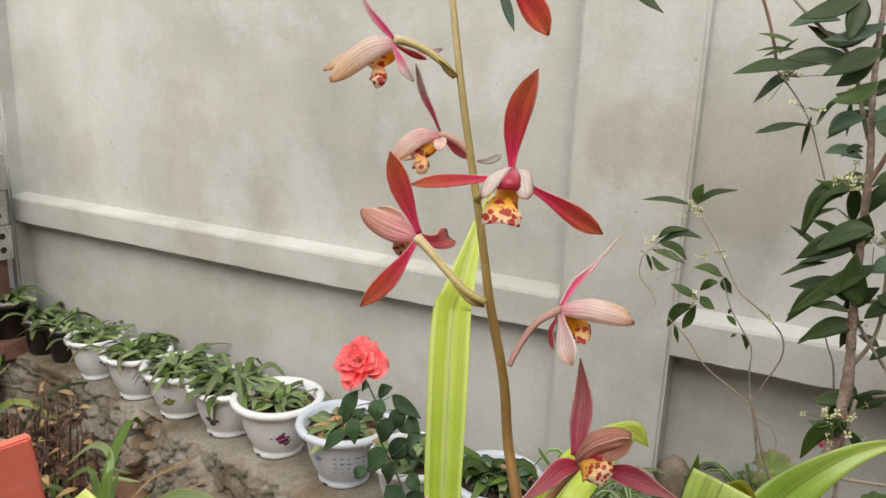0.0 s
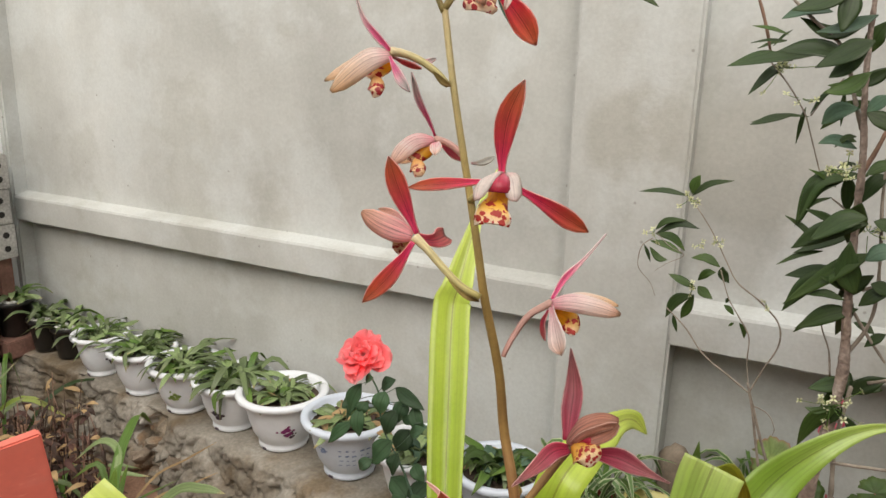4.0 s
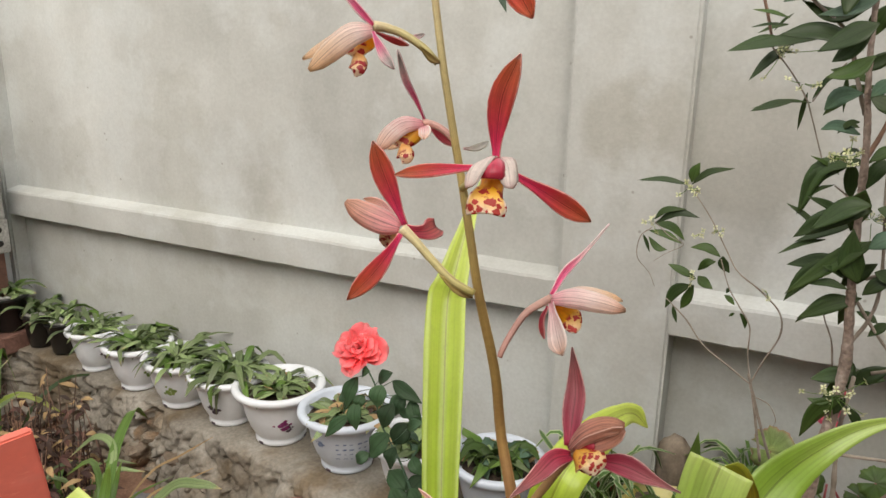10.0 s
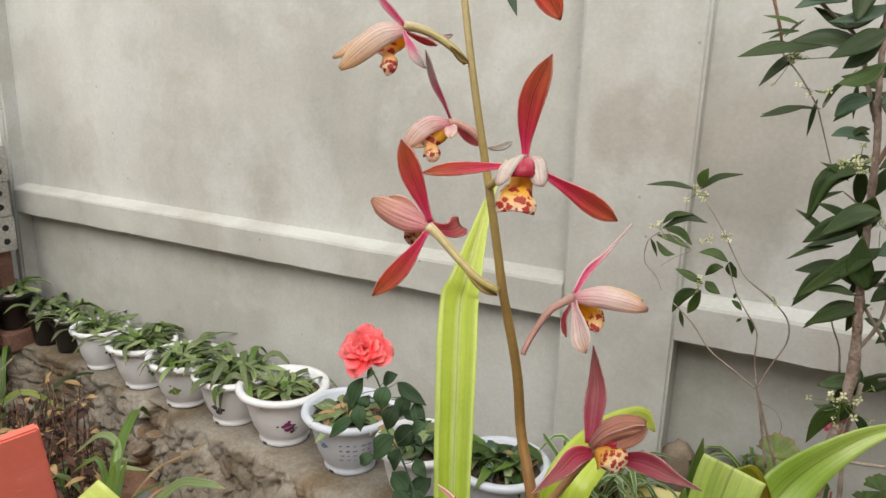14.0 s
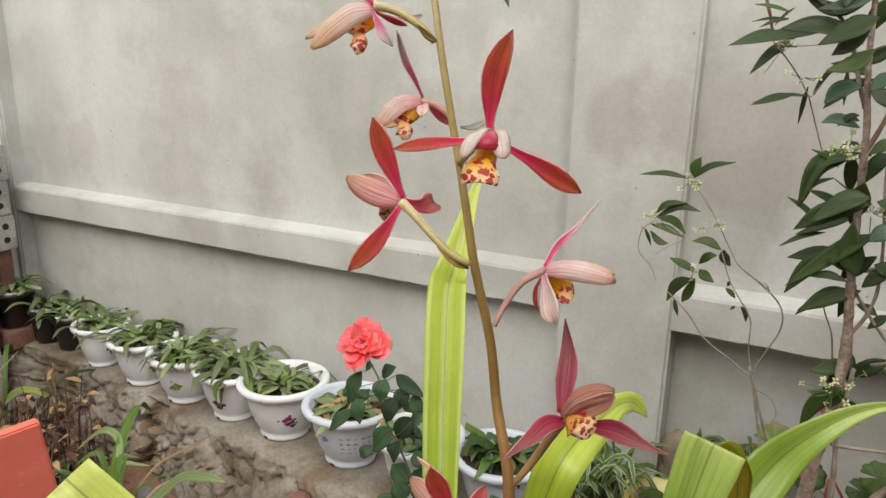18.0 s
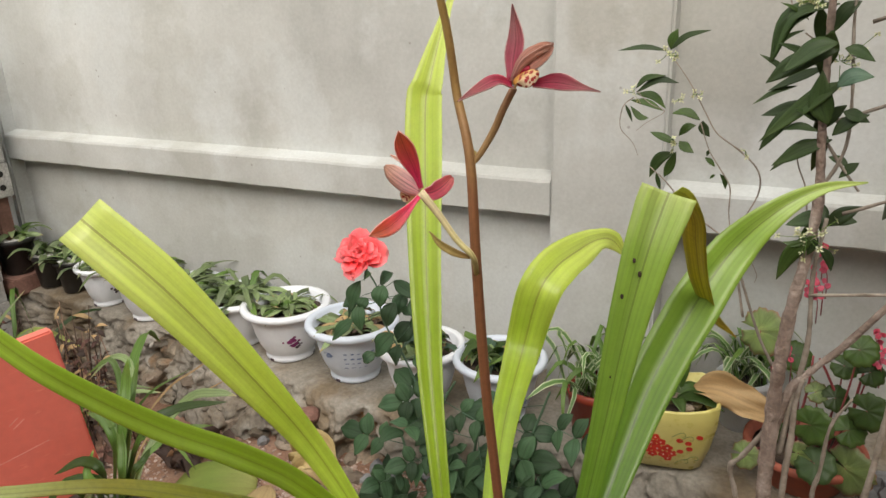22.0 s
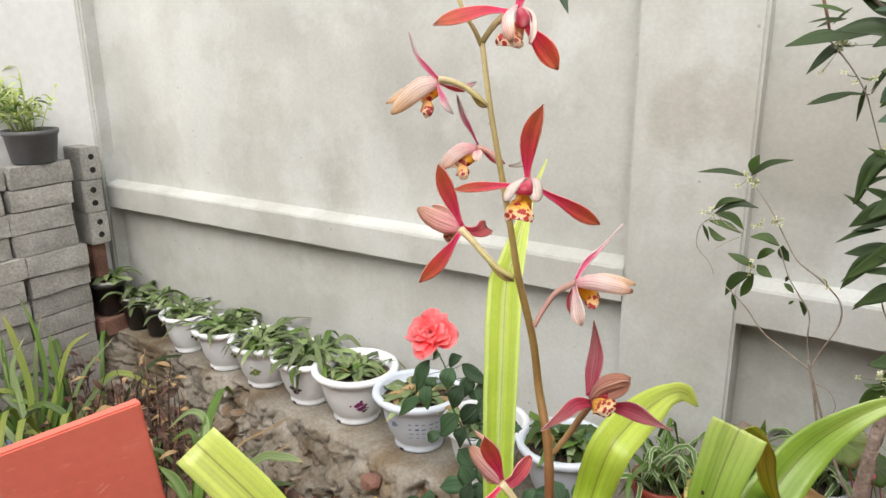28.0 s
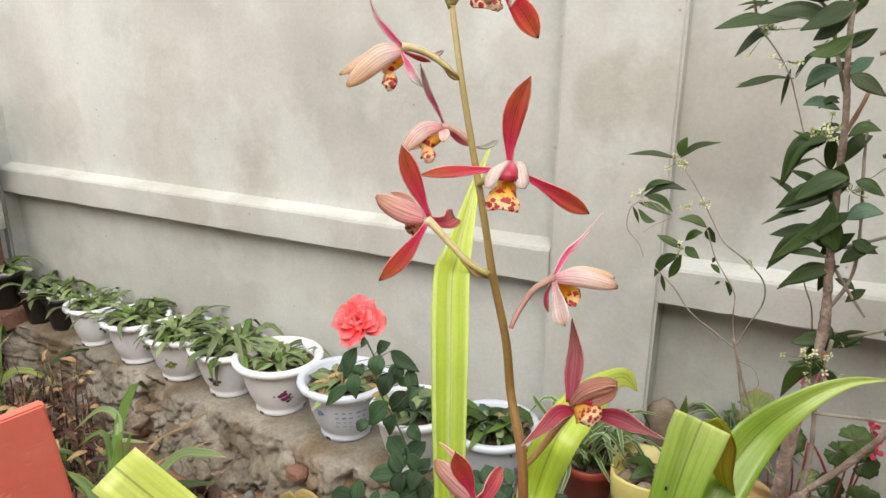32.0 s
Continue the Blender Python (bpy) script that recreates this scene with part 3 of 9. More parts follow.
GREEN_DARK = blade("leathery_dark_leaf", [(0.0, (0.04, 0.066, 0.018)), (0.6, (0.036, 0.068, 0.020)), (1.0, (0.05, 0.084, 0.028))], 0.25, 6.0, 0.42, 0.14, vary=0.35, spec=0.35)
GREEN_BLUE = blade("blue_green_leaf", [(0.0, (0.05, 0.10, 0.055)), (0.6, (0.07, 0.135, 0.085)), (1.0, (0.09, 0.16, 0.09))], 0.25, 6.0, 0.5, 0.15, vary=0.3)
GREEN_LIGHT = blade("fresh_green_leaf", [(0.0, (0.09, 0.19, 0.035)), (0.6, (0.13, 0.24, 0.045)), (1.0, (0.17, 0.27, 0.05))], 0.3, 6.0, 0.45, 0.3, vary=0.3)
GREEN_POT = blade("grey_green_leaf", [(0.0, (0.34, 0.42, 0.20)), (0.5, (0.24, 0.33, 0.14)), (0.9, (0.26, 0.34, 0.16)), (1.0, (0.46, 0.38, 0.20))], 0.4, 5.0, 0.38, 0.22, vary=0.45)
GREEN_MUTED = blade("dull_green_leaf", [(0.0, (0.12, 0.17, 0.075)), (0.6, (0.14, 0.195, 0.09)), (1.0, (0.20, 0.23, 0.11))], 0.3, 5.0, 0.5, 0.2, vary=0.3)
STRIPED = blade("white_edged_leaf", [(0.0, (0.10, 0.20, 0.05)), (1.0, (0.12, 0.23, 0.06))], 0.2, 4.0, 0.45, 0.25, vary=0.2, edge=(0.27, 0.36, (0.50, 0.56, 0.36)))
BEGONIA = blade("light_green_begonia_leaf", [(0.0, (0.40, 0.48, 0.17)), (0.35, (0.26, 0.36, 0.12)), (0.85, (0.25, 0.32, 0.12)), (0.95, (0.30, 0.26, 0.12)), (1.0, (0.40, 0.20, 0.15))], 0.4, 6.0, 0.45, 0.3, vary=0.25)
DEAD = blade("dry_tan_leaf", [(0.0, (0.42, 0.27, 0.12)), (0.5, (0.55, 0.38, 0.19)), (1.0, (0.44, 0.29, 0.14))], 0.2, 4.0, 0.7, 0.15, vary=0.2)
BROWN_LEAF = blade("brown_fallen_leaf", [(0.0, (0.26, 0.14, 0.07)), (0.5, (0.34, 0.19, 0.10)), (1.0, (0.22, 0.12, 0.07))], 0.2, 3.0, 0.6, 0.15, vary=0.2)
# two dead-leaf browns, darkened in colour to carry the shade under the chair
SHADED_DEAD_BROWN = blade("shade_darkened_dead_leaf", [(0.0, (0.05, 0.028, 0.021)), (1.0, (0.098, 0.058, 0.042))], 0.4, 6.0, 0.7, 0.1, vary=0.3)
SHADED_CLAY_LEAF = blade("shade_darkened_reddish_leaf", [(0.0, (0.08, 0.032, 0.026)), (1.0, (0.13, 0.06, 0.042))], 0.4, 6.0, 0.7, 0.1, vary=0.3)
YELLOWING = blade("yellow_green_fallen_leaf", [(0.0, (0.32, 0.36, 0.08)), (0.5, (0.24, 0.33, 0.06)), (1.0, (0.34, 0.35, 0.10))], 0.16, 3.0, 0.6, 0.2, vary=0.1)
YELLOW_LEAF = blade("yellow_fallen_leaf", [(0.0, (0.52, 0.38, 0.15)), (0.6, (0.64, 0.50, 0.24)), (1.0, (0.46, 0.32, 0.16))], 0.2, 4.0, 0.6, 0.2, vary=0.15)
ROSE_PETAL = blade("coral_rose_petal", [(0.0, (0.94, 0.42, 0.40)), (0.6, (0.95, 0.20, 0.235)), (1.0, (0.97, 0.42, 0.44))], 0.12, 4.0, 0.5, 0.45, vary=0.1, tint=1.4, blue=0.95)
PINK = blade("pink_begonia_petal", [(0.0, (0.72, 0.16, 0.25)), (1.0, (0.75, 0.10, 0.18))], 0.1, 3.0, 0.5, 0.3, vary=0.2)
RED_STALK = blade("red_stalk", [(0.0, (0.22, 0.04, 0.045)), (1.0, (0.30, 0.06, 0.065))], 0.1, 3.0, 0.5, 0.0)
CREAM = blade("cream_blossom", [(0.0, (0.58, 0.62, 0.26)), (1.0, (0.80, 0.80, 0.62))], 0.1, 3.0, 0.5, 0.2, vary=0.15)

# ---- building helpers ----
def mesh_object(name, verts, faces, material, parent=None, label="", uvs=None, smooth=True):
    me = bpy.data.meshes.new(name)
    me.from_pydata([tuple(v) for v in verts], [], faces)
    if uvs is not None:
        layer = me.uv_layers.new(name="UVMap")
        idx = np.empty(len(me.loops), dtype=np.int32)
        me.loops.foreach_get("vertex_index", idx)
        layer.data.foreach_set("uv", np.asarray(uvs, dtype=np.float32)[idx].ravel())
    if smooth:
        me.polygons.foreach_set("use_smooth", [True] * len(me.polygons))
    me.materials.append(material)
    me.update()
    ob = new(name, me)
    if parent is not None:
        ob.parent = parent
    if label:
        tagged(ob, label)
    return ob


def part(name, bm, material, parent=None, label="", smooth=False):
    me = bpy.data.meshes.new(name)
    bm.to_mesh(me)
    bm.free()
    me.materials.append(material)
    if smooth:
        me.polygons.foreach_set("use_smooth", [True] * len(me.polygons))
    ob = new(name, me)
    if parent is not None:
        ob.parent = parent
    if label:
        tagged(ob, label)
    return ob


def thing(name, at, label, category, group="", kind=""):
    ob = new(name)
    ob.location = at
    ob.empty_display_size = 0.02
    return tagged(ob, label, category, group, kind)


def rel(base, pts):
    return [Vector(p) - Vector(base) for p in pts]


def curve_points(pts, count):
    """Evenly many points on a smooth line through the given ones."""
    pts = [Vector(p) for p in pts]
    if len(pts) == 2:
        pts = [pts[0], (pts[0] + pts[1]) / 2, pts[1]]
    ends = [2 * pts[0] - pts[1]] + pts + [2 * pts[-1] - pts[-2]]
    out = []
    for i in range(count):
        u = i / (count - 1) * (len(pts) - 1)
        k = min(int(u), len(pts) - 2)
        f = u - k
        a, b, c, d = ends[k : k + 4]
        out.append(0.5 * (2 * b + (c - a) * f + (2 * a - 5 * b + 4 * c - d) * f * f + (3 * b - a - 3 * c + d) * f**3))
    return out


def at_fraction(values, f):
    u = f * (len(values) - 1)
    k = min(int(u), len(values) - 2)
    return values[k] + (values[k + 1] - values[k]) * (u - k)


PETAL_SHAPE = (0.26, 0.30, 0.44, 0.66, 0.87, 1.0, 0.96, 0.66, 0.04)
LEAF_SHAPE = (0.06, 0.45, 0.78, 0.97, 1.0, 0.9, 0.68, 0.36, 0.02)
HOOD_SHAPE = (0.45, 0.72, 0.92, 1.0, 1.0, 0.97, 0.88, 0.7, 0.22)
STRAP_SHAPE = (0.45, 0.6, 0.75, 0.9, 1.0, 1.0, 0.9, 0.6, 0.03)
ROUND_SHAPE = (0.1, 0.7, 0.93, 1.0, 1.0, 0.97, 0.85, 0.6, 0.05)


def ribbon(name, pts, width, material, parent, face=(0.3, -0.9, 0.3), shape=PETAL_SHAPE, fold=0.2, cup=0.0, twist=0.0, thick=0.0004,
           steps=14, wave=0.0, label="", across=6, lengthwise=0.0):
    """A leaf or petal along a smooth line. face: the way its upper side looks; fold: how far its halves rise from the middle vein;
    cup: how round it is; twist: degrees from base to tip; wave: uneven edges."""
    line = curve_points(pts, steps)
    verts, uvs, faces = [], [], []
    side_old = None
    for i, p in enumerate(line):
        tan = (line[min(i + 1, steps - 1)] - line[max(i - 1, 0)]).normalized()
        up = Vector(face)
        side = tan.cross(up)
        if side.length < 1e-3:
            side = tan.cross(Vector((0.1, 0.2, 1)))
        side.normalize()
        if side_old is not None and side.dot(side_old) < 0:
            side = -side
        side_old = side
        f = i / (steps - 1)
        if twist:
            side = (Matrix.Rotation(radians(twist * f), 3, tan) @ side).normalized()
        nrm = side.cross(tan).normalized()
        w = width * at_fraction(shape, f) / 2
        for k in range(across + 1):
            s = 2 * k / across - 1
            rise = fold * abs(s) + cup * s * s
            wob = wave * w * math.sin(9 * f + 4 * s + 1.7 * len(name)) * abs(s)
            verts.append(p + side * (s * w) + nrm * (rise * w + wob))
            uvs.append(((s + 1) / 2, f))
    row = across + 1
    n = len(verts)
    for i in range(steps):
        tan = (line[min(i + 1, steps - 1)] - line[max(i - 1, 0)]).normalized()
        for k in range(row):
            q = i * row + k
            a = verts[q + 1 if k < across else q] - verts[q - 1 if k > 0 else q]
            down = a.cross(tan)
            down = down.normalized() if down.length > 1e-9 else Vector((0, 0, 1))
            verts.append(verts[q] - down * thick)
            uvs.append(uvs[q])
    for i in range(steps - 1):
        for k in range(across):
            a, b = i * row + k, i * row + k + 1
            faces.append((a, b, b + row, a + row))
            faces.append((n + a, n + a + row, n + b + row, n + b))
        a, b = i * row, i * row + across
        faces.append((a, a + row, n + a + row, n + a))
        faces.append((b, n + b, n + b + row, b + row))
    for k in range(across):
        faces.append((k, n + k, n + k + 1, k + 1))
        e = (steps - 1) * row + k
        faces.append((e, e + 1, n + e + 1, n + e))
    return mesh_object(name, verts, faces, material, parent, label, uvs)


def tube(name, pts, radii, material, parent=None, sides=9, steps=14, label="", knots=0.0):
    line = curve_points(pts, steps)
    verts, faces, uvs = [], [], []
    ref = Vector((0.3, 1, 0.2))
    for i, p in enumerate(line):
        tan = (line[min(i + 1, steps - 1)] - line[max(i - 1, 0)]).normalized()
        a = tan.cross(ref)
        a = (a if a.length > 1e-3 else tan.cross(Vector((1, 0, 0)))).normalized()
        b = tan.cross(a)
        f = i / (steps - 1)
        r = at_fraction(radii, f)
        if knots:
            r *= 1 + knots * noise.noise(p * 60) + 0.5 * knots * noise.noise(p * 190)
        for k in range(sides):
            t = 2 * math.pi * k / sides
            out = a * math.cos(t) + b * math.sin(t)
            rough = 1 + 0.5 * knots * noise.noise((p + out * r) * 150) if knots else 1.0
            verts.append(p + out * r * rough)
            uvs.append((k / sides, f))
    for i in range(steps - 1):
        for k in range(sides):
            q = (k + 1) % sides
            faces.append((i * sides + k, i * sides + q, (i + 1) * sides + q, (i + 1) * sides + k))
    faces.append(tuple(range(sides - 1, -1, -1)))
    faces.append(tuple((steps - 1) * sides + k for k in range(sides)))
    return mesh_object(name, verts, faces, material, parent, label, uvs)


def lathe(name, profile, material, parent=None, segs=36, label="", squash=1.0, wobble=0.0):
    """A turned shape from (radius, height) pairs."""
    verts, faces = [], []
    for r, z in profile:
        for k in range(segs):
            a = 2 * math.pi * k / segs
            rr = r * (1 + wobble * noise.noise(Vector((math.cos(a) * 2, math.sin(a) * 2, z * 20))))
            verts.append((rr * math.cos(a), rr * math.sin(a) * squash, z))
    for i in range(len(profile) - 1):
        for k in range(segs):
            q = (k + 1) % segs
            faces.append((i * segs + k, i * segs + q, (i + 1) * segs + q, (i + 1) * segs + k))
    faces.append(tuple(range(segs - 1, -1, -1)))
    faces.append(tuple((len(profile) - 1) * segs + k for k in range(segs)))
    return mesh_object(name, verts, faces, material, parent, label)


def box_bm(lo, hi, bevel=0.0, segs=2):
    bm = bmesh.new()
    bmesh.ops.create_cube(bm, size=1.0)
    lo, hi = Vector(lo), Vector(hi)
    for v in bm.verts:
        v.co = Vector([lo[i] + (v.co[i] + 0.5) * (hi[i] - lo[i]) for i in range(3)])
    if bevel:
        bmesh.ops.bevel(bm, geom=bm.edges[:], offset=bevel, segments=segs, affect="EDGES")
    return bm


def stone_bm(size, seed, cuts=2, rough=0.35):
    bm = bmesh.new()
    bmesh.ops.create_icosphere(bm, subdivisions=cuts, radius=1.0)
    off = Vector((seed * 3.1, seed * 1.7, seed * 0.9))
    for v in bm.verts:
        d = 1 + rough * noise.noise(v.co * 1.3 + off) + 0.4 * rough * noise.noise(v.co * 3.1 + off)
        v.co = Vector([v.co[i] * d * size[i] for i in range(3)])
    return bm


# ---- the setting: yard ground, masonry terrace, walls ----
GROUND_Z = -0.70
TERRACE_Z = -0.435
TERRACE_Y = -0.26


def edge_y(x):
    """The worn front edge of the terrace."""
    return float(np.interp(x, [-2.0, -1.6, -1.4, -1.2, -1.0, -0.8, -0.6, -0.4, -0.05, 0.2, 0.5, 1.2], [-0.13, -0.115, -0.145, -0.172, -0.20, -0.222, -0.25, -0.275, -0.262, -0.226, -0.258, -0.30]))


def ground_z(x, y):
    """The yard soil, banked up a little against the terrace."""
    if abs(x) > 3 or abs(y) > 3:
        return GROUND_Z
    bank = min(1.0, max(0.0, (y + 0.85) / 0.50))
    return GROUND_Z + float(np.interp(x, [-1.3, -0.8, -0.5, -0.25], [0.04, 0.07, 0.12, 0.14])) * bank * bank * (3 - 2 * bank) + 0.012 * noise.noise(Vector((x * 4, y * 4, 0))) + 0.006 * noise.noise(Vector((x * 14, y * 14, 3)))


def ground():
    verts, faces = [], []
    xs = [-400, -60, -8] + [-2.4 + 0.05 * i for i in range(80)] + [5, 60, 400]
    ys = [-400, -60, -8] + [-2.2 + 0.05 * i for i in range(54)] + [5, 60, 400]
    for y in ys:
        for x in xs:
            verts.append((x, y, ground_z(x, y)))
    w = len(xs)
    for j in range(len(ys) - 1):
        for i in range(w - 1):
            faces.append((j * w + i, j * w + i + 1, (j + 1) * w + i + 1, (j + 1) * w + i))
    tagged(mesh_object("ground", verts, faces, SOIL), "reddish sandy yard soil strewn with fine gravel", "ground", kind="structure")


def lumps(p, size, seed, crack):
    """Broken stones at uneven depths with sharp crevices between them: how far the face stands out, from -1 to 1."""
    q = Vector((p.x, p.z * 1.3, seed)) / size + 0.45 * noise.noise_vector(p * (0.7 / size))
    q.z = seed
    dist, pts = noise.voronoi(q)
    gap = dist[1] - dist[0]
    step = noise.noise(pts[0] * 3.7 + Vector((9, 2, 5)))
    tilt = (q - pts[0]).dot(noise.noise_vector(pts[0] * 5.1)) * 1.1
    return step * 0.9 + tilt - (1.1 * (1 - gap / crack) if gap < crack else 0.0)


def terrace():
    """A low masonry terrace along the wall: cement top whose skin flakes off a front of rubble."""
    verts, faces, skins = [], [], []
    xs = [-1.98 + 0.02 * i for i in range(19)] + [-1.60 + 0.0052 * i for i in range(490)] + [0.97, 1.1, 1.3, 1.5, 1.745]
    profile = [(0.125, 0.02, 0.0), (0.08, 0.014, 0.0), (0.0, 0.004, 0.0), (-0.10, 0.0, 0.03), (-0.15, 0.0, 0.06), (-0.19, -0.001, 0.10), (-0.215, -0.002, 0.13), (-0.233, -0.004, 0.2), (-0.245, -0.006, 0.35), (-0.253, -0.009, 0.6), (-0.258, -0.014, 0.85)]
    rows = 52
    for k in range(rows):
        f = k / (rows - 1)
        profile.append((TERRACE_Y - 0.001 - 0.095 * f**1.1, -0.025 - 0.262 * f, min(1.0, 0.75 + 0.25 * k / 5)))
    for x in xs:
        ragged = edge_y(x) + 0.016 * noise.noise(Vector((x * 5.5, 1, 0))) + 0.008 * noise.noise(Vector((x * 21, 2, 0)))
        for y, dz, amount in profile:
            if y < 0:
                y *= ragged / TERRACE_Y
            p = Vector((x, y * 0.5, dz))
            flat = 0.004 * noise.noise(Vector((x * 6, y * 6, 1))) + 0.0025 * noise.noise(Vector((x * 30, y * 30, 1))) + 0.0012 * noise.noise(Vector((x * 90, y * 90, 1)))
            # the cement skin still holds where this is above zero
            hold = 0.30 + 0.8 * (dz + 0.10) + 0.80 * noise.noise(Vector((x * 4.1, dz * 5.0, 8))) + 0.30 * noise.noise(Vector((x * 13, dz * 15, 3))) + 0.10 * noise.noise(Vector((x * 41, dz * 41, 1)))
            # east of the rose the skin is smooth above and has fallen away below
            east = max(0.0, min(1.0, (x - 0.08) * 5))
            hold += east * (0.45 - 24.0 * max(0.0, -dz - 0.045 + 0.05 * noise.noise(Vector((x * 7, 5, 0))) + 0.02 * noise.noise(Vector((x * 31, 5, 0)))))
            if amount < 0.3:
                hold = max(hold, 0.1)
            skin = min(1.0, max(0.0, hold / 0.06))
            out = drop = 0.0
            if amount:
                stone = 0.034 * lumps(p, 0.12, 1.0, 0.17) + 0.019 * lumps(p, 0.05, 4.0, 0.22) + 0.004 * noise.noise(p * 55) + 0.003 * noise.noise(p * 130)
                pit = max(0.0, 0.24 - noise.voronoi(Vector((x, dz * 1.2, 2.0)) * 26)[0][0]) * max(0.0, 0.5 + noise.noise(Vector((x * 3, dz * 6, 1))))
                crack = max(0.0, 1 - abs(noise.noise(Vector((x * 5.5, dz * 9, 3)) + 0.3 * noise.noise_vector(p * 17))) / 0.035)
                skinned = 0.006 + 0.010 * noise.noise(Vector((x * 6, dz * 8, 4))) + (1 - 0.5 * east) * (0.017 * lumps(p, 0.15, 6.0, 0.09) + 0.009 * lumps(p, 0.06, 7.0, 0.12)) + 0.0055 * round(2.4 * noise.noise(p * 10) + 0.6 * noise.noise(p * 37)) + 0.006 * noise.noise(p * 45) + 0.004 * noise.noise(p * 110) - 0.09 * pit - 0.02 * crack
                out = amount * (skin * skinned + (1 - skin) * (stone - 0.022 - 0.022 * east))
                drop = -amount * (1 - skin) * 0.004
            verts.append((x, y - out, TERRACE_Z + dz + flat + drop))
            skins.append(hold)
    n = len(profile)
    for i in range(len(xs) - 1):
        for k in range(n - 1):
            faces.append((i * n + k, i * n + k + 1, (i + 1) * n + k + 1, (i + 1) * n + k))
    ob = mesh_object("terrace", verts, faces, CEMENT)
    ob.data.materials.append(RUBBLE)
    index = [0 if (skins[f[0]] + skins[f[2]]) > 0.0 else 1 for f in faces]
    ob.data.polygons.foreach_set("material_index", index)
    tagged(ob, "low terrace of crumbling cement and rubble stone", "terrace", kind="structure")
    rng = random.Random(5)
    shapes = []
    for k in range(7):
        bm = stone_bm((0.03, 0.02, 0.024), k, 2, 0.8)
        me = bpy.data.meshes.new("stone")
        bm.to_mesh(me)
        bm.free()
        me.materials.append((RUBBLE, CEMENT, STONE)[k % 3])
        shapes.append(me)
    for i in range(44):
        x = -1.7 + 2.5 * (i + rng.random()) / 44
        st = new("stone", shapes[i % 7])
        st.parent = ob
        r = rng.uniform(0.35, 1.05)
        low = rng.uniform(0.08, 0.24)
        st.location = (x, edge_y(x) - 0.095 * low / 0.26 + rng.uniform(0.018, 0.03), TERRACE_Z - low)
        st.scale = (r, r, r * rng.uniform(0.6, 1.0))
        st.rotation_euler = (rng.uniform(-0.6, 0.6), rng.uniform(-0.8, 0.8), rng.uniform(-0.8, 0.8))
    # corner of a red brick that shows in a hollow of the front
    rb = part("brick", stone_bm((0.03, 0.025, 0.02), 12, 2, 0.25), CLAY_BRICK, ob, "red brick end in the rubble")
    rb.location = (-0.50, -0.285, -0.487)
    return ob


def walls():
    """Concrete frame of columns and a beam, filled with rendered panels set back from its face."""
    top = 1.55
    wall = tagged(part("wall_north", box_bm((-2.1, 0.05, -0.02), (1.95, 0.30, top)), PLASTER), "grey cement-rendered yard wall with blotchy stains", "wall", kind="structure")
    part("lower_panel", box_bm((-2.1, 0.052, GROUND_Z - 0.1), (0.1, 0.297, -0.022)), PLASTER, wall)
    part("lower_panel", box_bm((0.102, 0.088, GROUND_Z - 0.1), (1.95, 0.297, -0.022)), PLASTER, wall)
    xs = ((-2.1, -1.942), (0.008, 0.250), (1.71, 1.949))
    for x0, x1 in xs:
        bm = box_bm((x0, -0.003, GROUND_Z - 0.1), (x1, 0.118, top - 0.002), 0.007, 3)
        part("column", bm, PLASTER, wall)
    for (a0, a1), (b0, b1) in zip(xs, xs[1:]):
        bm = bmesh.new()
        # beam with a top that slopes down to its front edge and worn arrises
        ends = []
        n = 160
        for i in range(n + 1):
            x = a1 + (b0 - a1) * i / n
            w = 0.0030 * noise.noise(Vector((x * 5, 0, 0))) + 0.0012 * noise.noise(Vector((x * 31, 0, 0)))
            under = 0.0030 * noise.noise(Vector((x * 9, 4, 0))) + 0.0022 * noise.noise(Vector((x * 47, 4, 0)))
            chip = 0.004 * max(0.0, noise.noise(Vector((x * 23, 8, 0))) - 0.25)
            ends.append([bm.verts.new((x, y, z)) for y, z in ((0.12, -0.010), (0.006, -0.010 + under), (0.0, -0.005 + under), (0.0, 0.070 + w - chip), (0.003 + chip, 0.0765 + w), (0.012, 0.0795 + w), (0.056, 0.0895 + 0.4 * w))])
        for e, f in zip(ends, ends[1:]):
            for k in range(6):
                bm.faces.new((e[k], f[k], f[k + 1], e[k + 1]))
        part("beam", bm, PLASTER, wall, "projecting cement beam")
    # added out of view: cuts sky light on the right-hand bay
    tagged(part("wall_east", box_bm((1.75, -3.203, GROUND_Z - 0.1), (1.95, -0.004, 1.8)), EAST_BLOCKER), "unseen dark wall added to block sky light from the east", "wall", kind="structure")
    # invented wall behind the camera: blocks low sky so light falls from above
    tagged(part("wall_south", box_bm((-2.16, -3.4, GROUND_Z - 0.1), (1.95, -3.204, 1.8)), SOUTH_BLOCKER), "unseen grey wall added behind the camera to cut low light", "wall", kind="structure")
    tagged(part("wall_west", box_bm((-2.16, -3.2, GROUND_Z - 0.1), (-1.968, -0.004, top)), WHITEWASH), "bright whitewashed side wall of the yard", "wall", kind="structure")


ground()
terrace()
walls()

# ---- the orchid in flower: scape, eight blossoms, strap leaves, porcelain pot ----
ORCHID_AT = (0.392, -1.205, 0.036)
orchid = thing("orchid", ORCHID_AT, "orchid with red blossoms on a tan stem above long strap leaves", "orchid")


def o_ribbon(name, pts, *args, **kw):
    return ribbon(name, rel(ORCHID_AT, pts), *args, **kw)


def o_tube(name, pts, *args, **kw):
    return tube(name, rel(ORCHID_AT, pts), *args, **kw)


